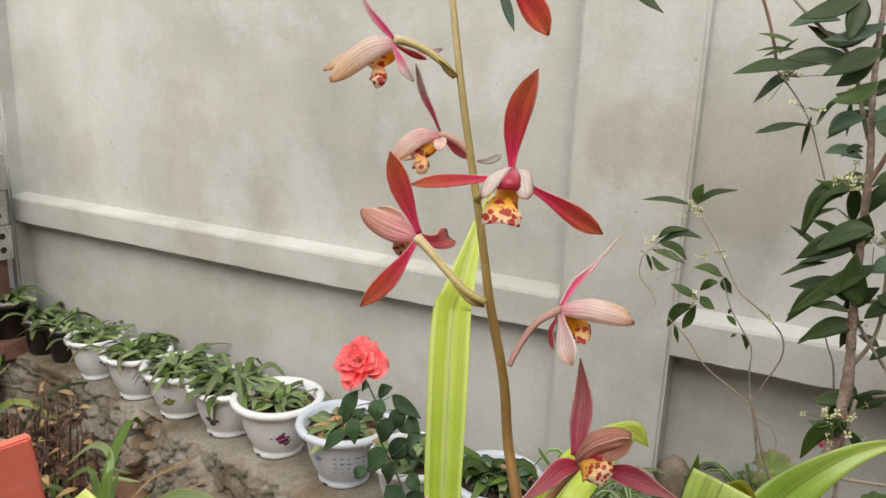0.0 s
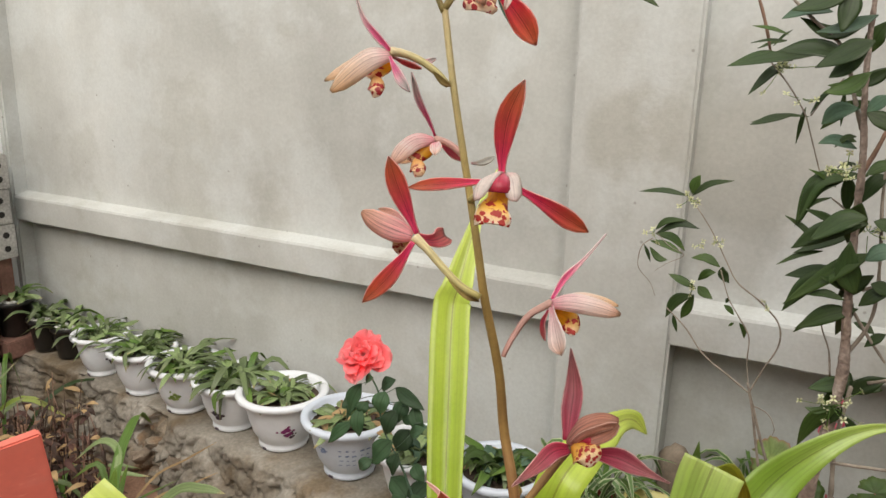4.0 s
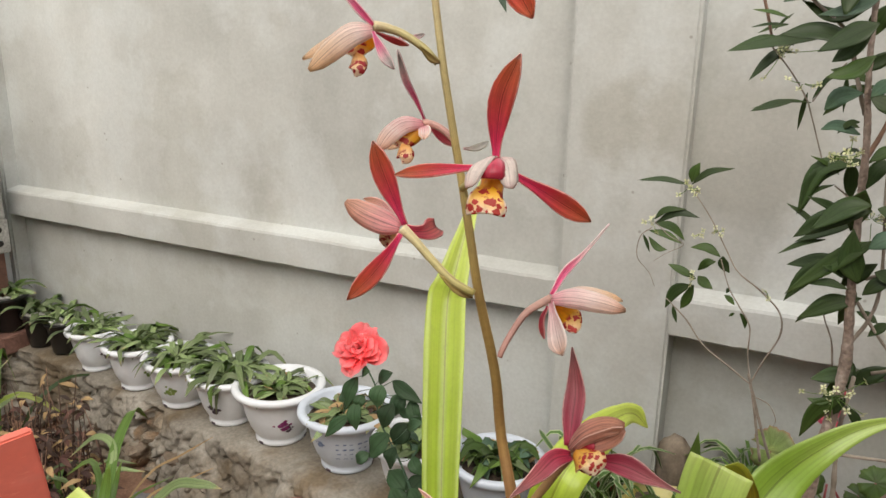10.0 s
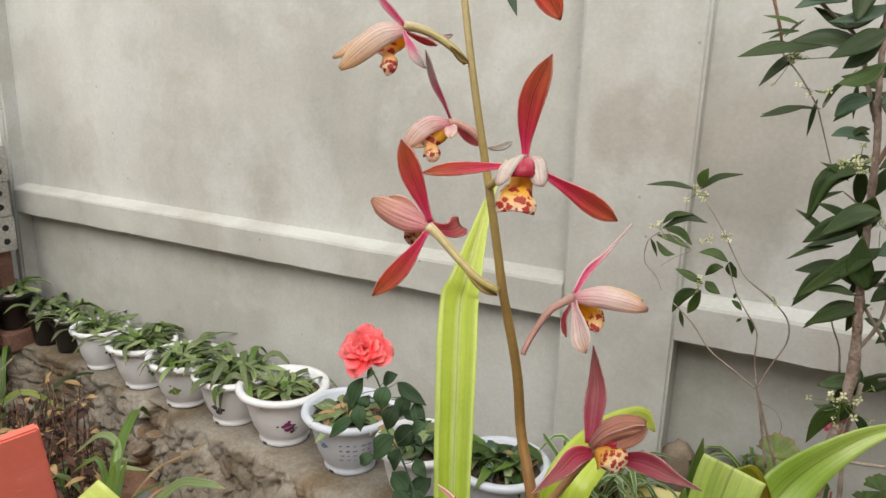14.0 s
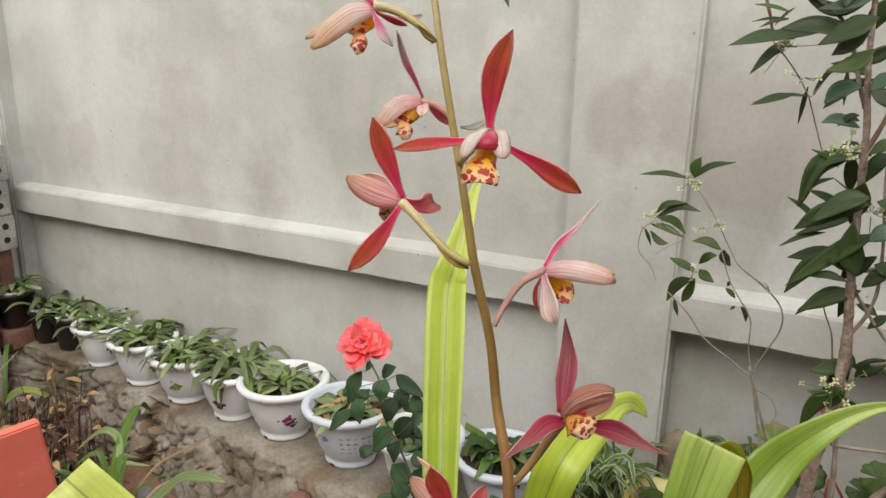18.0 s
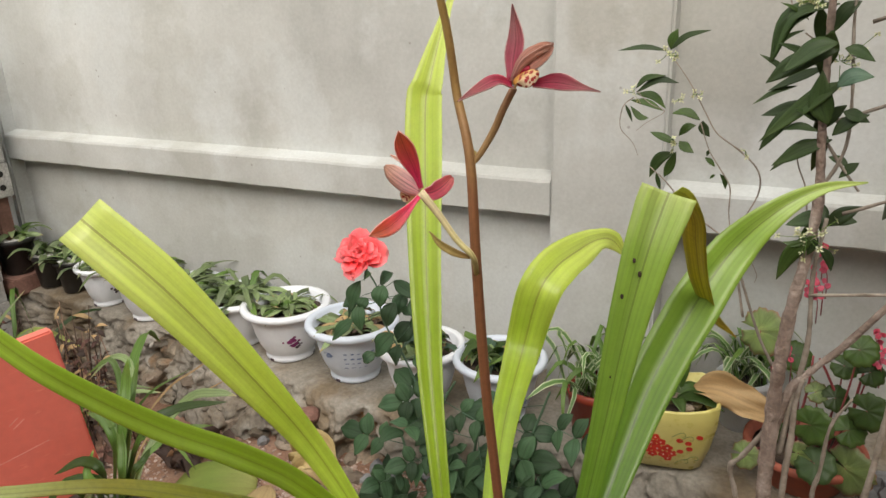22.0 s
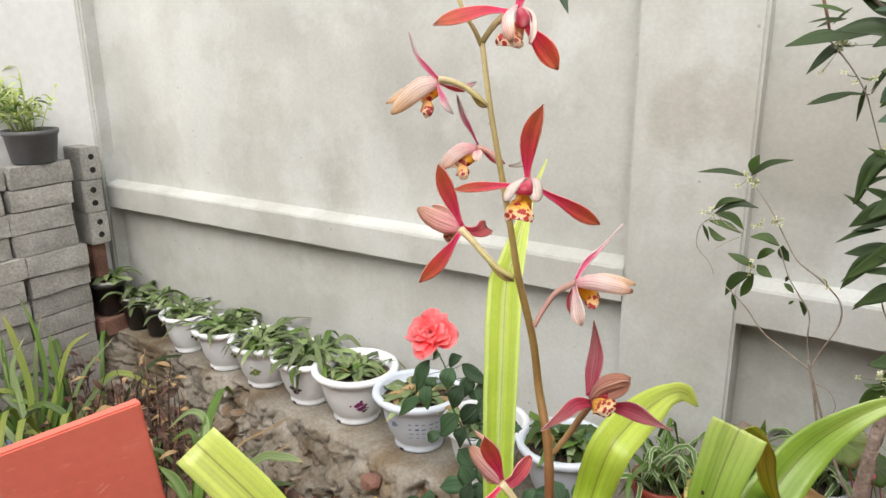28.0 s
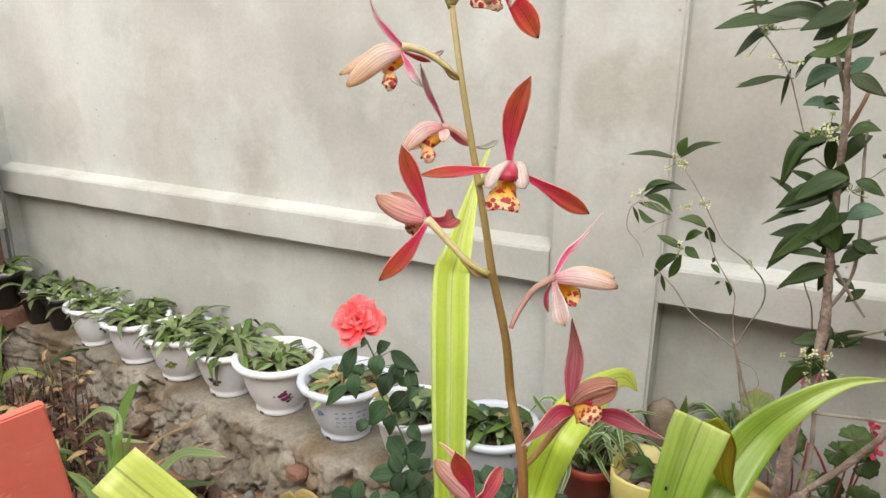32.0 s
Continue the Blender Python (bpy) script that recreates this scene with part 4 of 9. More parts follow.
o_tube("flower_stem", [(0.3905, -1.205, 0.05), (0.389, -1.207, 0.13), (0.388, -1.2095, 0.218), (0.3885, -1.226, 0.30), (0.3892, -1.2355, 0.361), (0.387, -1.2345, 0.3975), (0.3799, -1.2291, 0.4186), (0.3792, -1.2343, 0.4412), (0.3768, -1.2419, 0.4662), (0.3746, -1.2426, 0.4794), (0.3715, -1.2422, 0.4939), (0.3691, -1.243, 0.5069), (0.3658, -1.2438, 0.5253), (0.361, -1.2409, 0.5455)],
       [0.0023, 0.0023, 0.0022, 0.0021, 0.0019, 0.0018, 0.0016, 0.00145, 0.0013, 0.0012, 0.00112, 0.00106, 0.001, 0.00095], SCAPE, orchid, 12, 60)
o_tube("flower_stem", [(0.3609, -1.2412, 0.5448), (0.3583, -1.2412, 0.5496), (0.3556, -1.2425, 0.5546), (0.3501, -1.2434, 0.5664), (0.3448, -1.243, 0.5813)], [0.0009, 0.0008, 0.00075, 0.0007, 0.0006], PEDICEL, orchid, 9, 18, label="thin upper end of the stem")

# strap leaves
LF = (0.3, -0.85, 0.43)
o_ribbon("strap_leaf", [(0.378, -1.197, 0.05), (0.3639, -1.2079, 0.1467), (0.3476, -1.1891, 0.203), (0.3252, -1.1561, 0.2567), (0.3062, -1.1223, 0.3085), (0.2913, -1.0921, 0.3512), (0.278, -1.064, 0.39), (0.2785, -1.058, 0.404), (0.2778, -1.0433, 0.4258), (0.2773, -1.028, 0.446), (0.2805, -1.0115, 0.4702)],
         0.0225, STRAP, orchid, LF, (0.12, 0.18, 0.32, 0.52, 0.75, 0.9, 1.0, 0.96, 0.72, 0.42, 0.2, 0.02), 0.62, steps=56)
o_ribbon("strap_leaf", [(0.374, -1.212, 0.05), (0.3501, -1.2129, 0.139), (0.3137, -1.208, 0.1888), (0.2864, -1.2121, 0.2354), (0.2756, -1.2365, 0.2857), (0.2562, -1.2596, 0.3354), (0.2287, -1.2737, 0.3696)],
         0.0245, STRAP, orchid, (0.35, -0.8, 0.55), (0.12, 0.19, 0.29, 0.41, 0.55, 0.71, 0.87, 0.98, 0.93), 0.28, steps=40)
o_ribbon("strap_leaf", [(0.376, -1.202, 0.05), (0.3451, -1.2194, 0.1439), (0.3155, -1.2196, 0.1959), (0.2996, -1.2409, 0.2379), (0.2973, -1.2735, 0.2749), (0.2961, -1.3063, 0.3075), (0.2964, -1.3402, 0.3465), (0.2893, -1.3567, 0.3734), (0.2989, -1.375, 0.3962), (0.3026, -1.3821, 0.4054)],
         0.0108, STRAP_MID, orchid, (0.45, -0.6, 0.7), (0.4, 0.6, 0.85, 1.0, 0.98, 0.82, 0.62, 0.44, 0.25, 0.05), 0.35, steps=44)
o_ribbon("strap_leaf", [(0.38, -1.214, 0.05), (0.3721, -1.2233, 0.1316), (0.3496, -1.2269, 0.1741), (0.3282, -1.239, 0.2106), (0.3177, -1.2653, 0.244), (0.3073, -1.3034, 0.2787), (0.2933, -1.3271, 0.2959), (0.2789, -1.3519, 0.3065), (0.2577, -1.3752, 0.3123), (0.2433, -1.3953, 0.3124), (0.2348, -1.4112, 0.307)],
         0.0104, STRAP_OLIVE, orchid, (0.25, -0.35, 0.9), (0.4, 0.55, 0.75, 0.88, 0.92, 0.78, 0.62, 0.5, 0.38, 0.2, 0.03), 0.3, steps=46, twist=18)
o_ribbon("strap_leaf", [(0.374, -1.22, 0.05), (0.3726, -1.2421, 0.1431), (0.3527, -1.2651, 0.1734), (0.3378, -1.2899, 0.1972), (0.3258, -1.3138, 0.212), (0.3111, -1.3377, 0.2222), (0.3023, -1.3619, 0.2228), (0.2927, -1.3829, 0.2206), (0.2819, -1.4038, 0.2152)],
         0.0150, STRAP_SKY_SHEEN, orchid, (0.1, -0.55, 0.8), (0.6, 0.62, 0.6, 0.55, 0.7, 0.95, 1.0, 0.8, 0.3), 0.3, steps=40, twist=-10)
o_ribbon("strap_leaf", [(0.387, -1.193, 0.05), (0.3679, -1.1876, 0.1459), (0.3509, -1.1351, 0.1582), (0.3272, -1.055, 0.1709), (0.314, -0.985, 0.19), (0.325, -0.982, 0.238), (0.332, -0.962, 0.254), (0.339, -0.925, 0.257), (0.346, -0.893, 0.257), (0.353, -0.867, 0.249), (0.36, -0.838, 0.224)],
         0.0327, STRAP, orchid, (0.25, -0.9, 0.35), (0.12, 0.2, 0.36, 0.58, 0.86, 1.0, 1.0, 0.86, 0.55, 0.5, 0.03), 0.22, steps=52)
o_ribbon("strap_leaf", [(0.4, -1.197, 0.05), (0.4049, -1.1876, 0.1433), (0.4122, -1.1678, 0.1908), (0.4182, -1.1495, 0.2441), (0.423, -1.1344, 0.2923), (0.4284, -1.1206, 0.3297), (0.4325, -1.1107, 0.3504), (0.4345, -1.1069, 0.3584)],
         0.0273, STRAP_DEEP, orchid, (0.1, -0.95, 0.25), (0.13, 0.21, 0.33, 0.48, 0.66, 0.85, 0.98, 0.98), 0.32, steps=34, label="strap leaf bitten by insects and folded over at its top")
o_ribbon("leaf_end", [(0.4345, -1.1054, 0.3562), (0.4413, -1.0988, 0.3515), (0.4452, -1.0879, 0.3406), (0.4453, -1.0723, 0.3225), (0.4466, -1.0397, 0.2884), (0.4532, -1.015, 0.2577), (0.4672, -1.005, 0.2401)],
         0.0197, DRY_TIP, orchid, (-0.4, -0.9, 0.1), (0.9, 0.8, 0.8, 0.85, 0.8, 0.45, 0.03), 0.2, steps=28, label="yellowed end of the leaf hanging over the fold")
for bite, size in (((0.4267, -1.1261, 0.3216), 0.0016), ((0.4236, -1.1258, 0.3281), 0.0013), ((0.4201, -1.1323, 0.3111), 0.0014), ((0.4189, -1.1429, 0.2718), 0.0007), ((0.423, -1.1397, 0.2753), 0.0005)):
    bm = bmesh.new()
    bmesh.ops.create_uvsphere(bm, u_segments=10, v_segments=6, radius=size)
    for v in bm.verts:
        v.co = Vector((v.co.x * 0.6, v.co.y * 0.3, v.co.z)) + Vector(bite) - Vector(ORCHID_AT)
    part("bite_mark", bm, SHADED_DEAD_BROWN, orchid, "dark insect bite in the leaf", True)
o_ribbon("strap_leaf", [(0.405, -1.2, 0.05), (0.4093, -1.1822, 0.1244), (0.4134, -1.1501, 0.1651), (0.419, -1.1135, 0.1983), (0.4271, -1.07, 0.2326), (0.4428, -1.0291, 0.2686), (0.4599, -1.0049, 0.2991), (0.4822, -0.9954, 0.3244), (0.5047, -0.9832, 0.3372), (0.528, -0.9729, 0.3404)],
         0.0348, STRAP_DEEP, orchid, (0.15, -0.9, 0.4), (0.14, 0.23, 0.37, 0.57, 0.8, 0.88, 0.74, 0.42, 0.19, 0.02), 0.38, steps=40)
o_ribbon("shoot", [(0.385, -1.2, 0.05), (0.3713, -1.2038, 0.1218), (0.3693, -1.2051, 0.1466), (0.3659, -1.2021, 0.1689)], 0.0052, STRAP, orchid, LF, LEAF_SHAPE, 0.4, steps=14)
o_ribbon("dry_sheath", [(0.3862, -1.2077, 0.1228), (0.3896, -1.2048, 0.1578), (0.3886, -1.2026, 0.186), (0.3893, -1.2002, 0.2028)], 0.0052, BRACT, orchid, LF, LEAF_SHAPE, 0.3, steps=14, label="dry tan sheath on the stem")
o_ribbon("dry_sheath", [(0.402, -1.21, 0.05), (0.3978, -1.1986, 0.1286), (0.4011, -1.1956, 0.1437)], 0.0084, DEAD, orchid, LF, LEAF_SHAPE, 0.3, steps=14, label="dry tan sheath on the stem")


def blossom(stalk, stalk_r, stalk_mat):
    """One blossom: its stalk, to which the petals are added."""
    global BLOSSOM
    BLOSSOM = o_tube("blossom", stalk, stalk_r, stalk_mat, orchid, 9, 18)


def petal(pts, width, material, face, shape=PETAL_SHAPE, fold=0.12, cup=0.25, twist=0.0, name="petal", steps=16, wave=0.07):
    return o_ribbon(name, pts, width, material, BLOSSOM, face, shape, fold, cup, twist, 0.0004, steps, wave)


# main blossom, facing the yard
FA = (0.25, -0.93, 0.2)
blossom([(0.3718, -1.243, 0.4945), (0.3781, -1.2477, 0.4993), (0.3848, -1.2537, 0.5029)], [0.001, 0.001, 0.0012], PEDICEL)
petal([(0.387, -1.2579, 0.5045), (0.3872, -1.2583, 0.5108), (0.3888, -1.2596, 0.5191), (0.3926, -1.2598, 0.5278)], 0.0057, PETAL, FA, cup=0.15)
petal([(0.3843, -1.2574, 0.5028), (0.3769, -1.2569, 0.5017), (0.3685, -1.2568, 0.5004), (0.3591, -1.2562, 0.4986)], 0.0033, PETAL, (0.2, -0.9, 0.45))
petal([(0.3897, -1.2562, 0.502), (0.3956, -1.2521, 0.498), (0.401, -1.2483, 0.494), (0.4063, -1.2445, 0.49)], 0.0047, PETAL, (0.1, -0.95, 0.2))
petal([(0.3864, -1.258, 0.5052), (0.3858, -1.2635, 0.5051), (0.3853, -1.2672, 0.5033), (0.3854, -1.2693, 0.5)], 0.0047, PETAL_CREAM, (-0.25, -0.95, 0.15), (0.5, 0.8, 0.95, 1.0, 1.0, 1.0, 0.95, 0.8, 0.35), 0.0, -0.55)
petal([(0.3878, -1.2573, 0.5052), (0.391, -1.261, 0.5048), (0.3928, -1.2636, 0.5027), (0.3937, -1.2651, 0.5)], 0.0045, PETAL_CREAM, (0.55, -0.85, 0.15), (0.5, 0.8, 0.95, 1.0, 1.0, 1.0, 0.95, 0.8, 0.35), 0.0, -0.55)
petal([(0.3874, -1.2591, 0.5055), (0.389, -1.2638, 0.5049), (0.3895, -1.2656, 0.5035), (0.3896, -1.2661, 0.5017)], 0.0057, COLUMN, FA, (0.3, 0.62, 0.8, 0.9, 0.95, 0.98, 1.0, 1.0, 0.97), 0.0, -0.5, 0, "column", 14)
petal([(0.3869, -1.2593, 0.5019), (0.3881, -1.2627, 0.5), (0.3888, -1.2665, 0.4974), (0.3893, -1.2684, 0.4945)], 0.0088, LIP, FA, (0.6, 0.62, 0.63, 0.65, 0.72, 0.88, 1.0, 1.04, 0.97), -0.02, -0.2, 0, "lip", 24, 0.2)

# blossom seen from behind, bending to the west
FB = (0.35, -0.9, 0.25)
blossom([(0.3776, -1.2468, 0.468), (0.3718, -1.2477, 0.4707), (0.3657, -1.2481, 0.4757), (0.3613, -1.249, 0.4803), (0.3577, -1.2498, 0.4836)], [0.001, 0.0011, 0.0011, 0.0012, 0.0015], PEDICEL)
petal([(0.3587, -1.2502, 0.4846), (0.356, -1.2508, 0.4908), (0.3533, -1.2522, 0.4984), (0.3511, -1.2534, 0.5061)], 0.0056, PETAL, FB)
petal([(0.3581, -1.2512, 0.4821), (0.3548, -1.2522, 0.4765), (0.3505, -1.2539, 0.4702), (0.3439, -1.2558, 0.463)], 0.0051, PETAL, FB)
petal([(0.357, -1.2501, 0.4836), (0.3514, -1.2503, 0.4847), (0.3451, -1.2495, 0.4861), (0.3394, -1.2493, 0.4886)], 0.0071, PETAL_ROSE, FB, HOOD_SHAPE, 0.1, -0.5)
petal([(0.3586, -1.2494, 0.4834), (0.3598, -1.2457, 0.482), (0.3603, -1.2411, 0.4812), (0.3598, -1.2344, 0.4811)], 0.0061, PETAL_WINE, FB, (0.4, 0.4, 0.45, 0.5, 0.6, 0.75, 0.95, 1.0, 0.75))
petal([(0.3557, -1.2482, 0.4844), (0.348, -1.2431, 0.4872), (0.3398, -1.2411, 0.4882)], 0.0023, PETAL_ROSE, FB, PETAL_SHAPE)
petal([(0.3538, -1.2466, 0.4813), (0.3493, -1.2428, 0.4784), (0.3468, -1.2415, 0.4753)], 0.0050, LIP_DARK, FB, HOOD_SHAPE, 0.1, 0.2, 0, "lip")

# blossom on the east side, in profile
FC = (0.3, -0.9, 0.3)
blossom([(0.3842, -1.2436, 0.4503), (0.3844, -1.2426, 0.4519), (0.3855, -1.2392, 0.4559), (0.3883, -1.2356, 0.4613), (0.3929, -1.2302, 0.4644)], [0.0007, 0.0008, 0.0009, 0.001, 0.0012], PEDICEL_PINK)
petal([(0.393, -1.2298, 0.4655), (0.3947, -1.2245, 0.4706), (0.398, -1.2195, 0.4751), (0.4027, -1.2113, 0.4827)], 0.0019, PETAL_PINK, FC, (0.5, 0.7, 0.9, 1.0, 0.85, 0.55, 0.3, 0.14, 0.03), fold=0.4)
petal([(0.3933, -1.2312, 0.4646), (0.3989, -1.2308, 0.4659), (0.4059, -1.229, 0.4652), (0.4123, -1.2255, 0.463)], 0.0057, PETAL_BLUSH, (0.1, -0.85, 0.5), HOOD_SHAPE, 0.1, -0.5)
petal([(0.3929, -1.2254, 0.4639), (0.3972, -1.2154, 0.4633), (0.4022, -1.2091, 0.4613), (0.407, -1.2055, 0.4588)], 0.0039, PETAL_TAN, (0.1, -0.6, 0.8), HOOD_SHAPE, 0.1, -0.4)
petal([(0.3938, -1.2323, 0.4639), (0.3963, -1.2367, 0.4609), (0.3991, -1.241, 0.4572), (0.4011, -1.2432, 0.4544)], 0.0053, PETAL_BLUSH, (0.1, -0.97, 0.0))
petal([(0.3921, -1.2304, 0.4619), (0.3906, -1.2292, 0.4572), (0.3913, -1.2293, 0.4519)], 0.0027, PETAL_WINE, (-0.6, -0.7, 0.0))
petal([(0.3941, -1.2301, 0.4626), (0.3971, -1.2278, 0.4599), (0.3987, -1.2284, 0.4586), (0.4002, -1.2308, 0.4561)], 0.0060, LIP, (0.4, -0.85, 0.1), HOOD_SHAPE, 0.0, -0.4, 0, "lip", 20, 0.1)

# lower east blossom, looking up
FD = (0.2, -0.88, 0.42)
blossom([(0.387, -1.2345, 0.395), (0.39, -1.2332, 0.3989), (0.3948, -1.2317, 0.4073), (0.3987, -1.233, 0.4147), (0.4029, -1.2341, 0.4219)], [0.0009, 0.0011, 0.0013, 0.0013, 0.0013], STALK_TAN)
petal([(0.4022, -1.2348, 0.4246), (0.4014, -1.2307, 0.4308), (0.4003, -1.2255, 0.4375), (0.3973, -1.2213, 0.4479)], 0.0058, PETAL_DUSK, FD, (0.45, 0.6, 0.8, 0.95, 1.0, 0.95, 0.7, 0.36, 0.03))
petal([(0.4035, -1.2369, 0.4232), (0.4011, -1.2437, 0.4251), (0.3992, -1.2513, 0.424), (0.395, -1.2596, 0.4209)], 0.0049, PETAL_DUSK, (0.2, -0.75, 0.6), (0.5, 0.7, 0.9, 1.0, 0.98, 0.85, 0.6, 0.3, 0.02))
petal([(0.4105, -1.2363, 0.4237), (0.4177, -1.2366, 0.4243), (0.4244, -1.2378, 0.4235), (0.4326, -1.2383, 0.4221)], 0.0056, PETAL_DUSK, (0.1, -0.8, 0.55), (0.4, 0.65, 0.9, 1.0, 0.95, 0.75, 0.42, 0.18, 0.02))
petal([(0.402, -1.2351, 0.4242), (0.4061, -1.2376, 0.4309), (0.4115, -1.2378, 0.4351), (0.417, -1.2368, 0.4357)], 0.0064, PETAL_RUST, (0.0, -0.6, 0.8), (0.5, 0.8, 0.95, 1.0, 1.0, 1.0, 0.95, 0.8, 0.4), 0.1, -0.45, wave=0.14)
petal([(0.4046, -1.237, 0.4248), (0.4095, -1.2386, 0.4293), (0.4138, -1.2386, 0.4324), (0.4172, -1.238, 0.4354)], 0.0049, PETAL_RUST, (-0.2, -0.95, 0.0), HOOD_SHAPE, 0.1, 0.4)
petal([(0.4052, -1.2375, 0.4257), (0.4076, -1.2388, 0.4285), (0.4102, -1.2395, 0.429)], 0.0039, COLUMN, FD, HOOD_SHAPE, 0.0, -0.6, 0, "column", 10)
petal([(0.4051, -1.2374, 0.426), (0.4082, -1.2413, 0.427), (0.4107, -1.2436, 0.4266), (0.412, -1.2439, 0.4236)], 0.0092, LIP_FINE, (0.25, -0.8, 0.5), HOOD_SHAPE, 0.0, -0.3, 0, "lip", 20, 0.15)

# upper west blossom, nodding, its hood towards the yard
FE = (0.3, -0.88, 0.35)
blossom([(0.365, -1.2453, 0.5255), (0.3618, -1.2459, 0.5288), (0.3569, -1.2474, 0.5321), (0.3533, -1.2499, 0.5336), (0.3508, -1.2522, 0.534)], [0.0009, 0.001, 0.001, 0.0011, 0.0013], PEDICEL)
petal([(0.3507, -1.2521, 0.5342), (0.3478, -1.2538, 0.5376), (0.3442, -1.2553, 0.5424), (0.3417, -1.2557, 0.5491)], 0.0017, PETAL_PINK, FE, (0.5, 0.7, 0.9, 1.0, 0.85, 0.6, 0.35, 0.16, 0.03), fold=0.4)
petal([(0.3503, -1.2514, 0.5337), (0.3442, -1.2531, 0.5341), (0.3377, -1.254, 0.5305), (0.3316, -1.256, 0.526)], 0.0051, PETAL_TAN, (0.2, -0.6, 0.75), HOOD_SHAPE, 0.1, -0.5)
petal([(0.3514, -1.2533, 0.5331), (0.348, -1.2576, 0.532), (0.3439, -1.2607, 0.5284), (0.3386, -1.2626, 0.5233)], 0.0061, PETAL_TAN, (0.25, -0.9, 0.3), HOOD_SHAPE, 0.1, -0.5)
petal([(0.352, -1.2543, 0.5327), (0.3555, -1.2579, 0.5302), (0.359, -1.2605, 0.5271), (0.3625, -1.2619, 0.5242)], 0.0024, PETAL_PINK, FE)
petal([(0.3509, -1.2514, 0.5325), (0.3519, -1.2466, 0.5313), (0.3544, -1.2413, 0.5296)], 0.0019, PETAL_WINE, (0.2, -0.8, -0.5))
petal([(0.3532, -1.2435, 0.5318), (0.3547, -1.2405, 0.5315), (0.3566, -1.2369, 0.5328)], 0.0015, PETAL_PINK, FE)
petal([(0.3495, -1.2511, 0.5322), (0.3477, -1.2526, 0.5299), (0.3461, -1.2554, 0.527)], 0.0055, LIP, FE, (0.7, 0.9, 1.0, 1.0, 0.95, 0.9, 0.85, 0.8, 0.7), 0.0, -0.3, 0, "lip", 12)
petal([(0.3472, -1.2547, 0.5276), (0.3489, -1.2567, 0.5258), (0.3497, -1.258, 0.5239), (0.3491, -1.2578, 0.5218)], 0.0046, LIP_DARK, FE, ROUND_SHAPE, 0.0, -0.4, 0, "lip", 16, 0.15)

# small blossom behind the stem
FS = (0.3, -0.9, 0.3)
blossom([(0.3686, -1.2412, 0.5059), (0.3632, -1.2364, 0.5078), (0.3582, -1.2328, 0.5089), (0.354, -1.2313, 0.5092)], [0.0009, 0.001, 0.001, 0.0013], PEDICEL_PINK)
petal([(0.3539, -1.2312, 0.5099), (0.3526, -1.2337, 0.5154), (0.3507, -1.2364, 0.5211), (0.3493, -1.2383, 0.5287)], 0.0017, PETAL_PINK, FS, fold=0.35)
petal([(0.3542, -1.2323, 0.5095), (0.351, -1.2373, 0.5098), (0.3486, -1.2416, 0.5071), (0.3464, -1.244, 0.5025)], 0.0061, PETAL_BLUSH, (0.25, -0.75, 0.6), HOOD_SHAPE, 0.1, -0.5)
petal([(0.3527, -1.2311, 0.5084), (0.3476, -1.2324, 0.5046), (0.3422, -1.2336, 0.502)], 0.0039, PETAL_TAN, FS, HOOD_SHAPE, 0.1, 0.2)
petal([(0.3543, -1.2291, 0.5083), (0.3556, -1.2248, 0.5053), (0.3593, -1.2204, 0.5023)], 0.0027, PETAL_WINE, FS)
petal([(0.3607, -1.2198, 0.5017), (0.3624, -1.2156, 0.5014), (0.3645, -1.2106, 0.5031)], 0.0020, PETAL_GREY, FS)
petal([(0.3553, -1.2343, 0.5087), (0.3572, -1.2372, 0.5075), (0.3582, -1.2395, 0.5059)], 0.0032, PETAL_BLUSH, FS, ROUND_SHAPE)
petal([(0.354, -1.2341, 0.5079), (0.3518, -1.237, 0.5055), (0.3504, -1.2395, 0.5032)], 0.0053, LIP, FS, (0.7, 0.9, 1.0, 1.0, 0.95, 0.9, 0.85, 0.8, 0.7), 0.0, -0.3, 0, "lip", 12)
petal([(0.3517, -1.2398, 0.5042), (0.3533, -1.2417, 0.5026), (0.3543, -1.2429, 0.5011), (0.3534, -1.2427, 0.4992)], 0.0049, LIP_DARK, FS, ROUND_SHAPE, 0.0, -0.4, 0, "lip", 16, 0.15)

# uppermost blossom
FG = (0.3, -0.9, 0.2)
blossom([(0.361, -1.2409, 0.5457), (0.3635, -1.2405, 0.5492), (0.3665, -1.2399, 0.5524), (0.3707, -1.2387, 0.5551)], [0.001, 0.001, 0.0011, 0.0013], PEDICEL)
petal([(0.3697, -1.2393, 0.5553), (0.3644, -1.2439, 0.5554), (0.3581, -1.25, 0.5535), (0.3511, -1.2553, 0.5513)], 0.0056, PETAL, (0.2, -0.8, 0.5))
petal([(0.374, -1.2364, 0.5518), (0.377, -1.2346, 0.5476), (0.3807, -1.2327, 0.5426), (0.3842, -1.2312, 0.5367)], 0.0066, PETAL, (0.2, -0.9, 0.2))
petal([(0.372, -1.2375, 0.5562), (0.3735, -1.2359, 0.5615), (0.3761, -1.2359, 0.5677), (0.3777, -1.2359, 0.5753)], 0.0075, PETAL, FG)
petal([(0.3717, -1.2386, 0.5572), (0.3724, -1.2453, 0.5543), (0.3744, -1.2492, 0.55), (0.3765, -1.2493, 0.5457)], 0.0050, PETAL_BLUSH, (-0.1, -0.97, 0.1), HOOD_SHAPE, 0.1, -0.4)
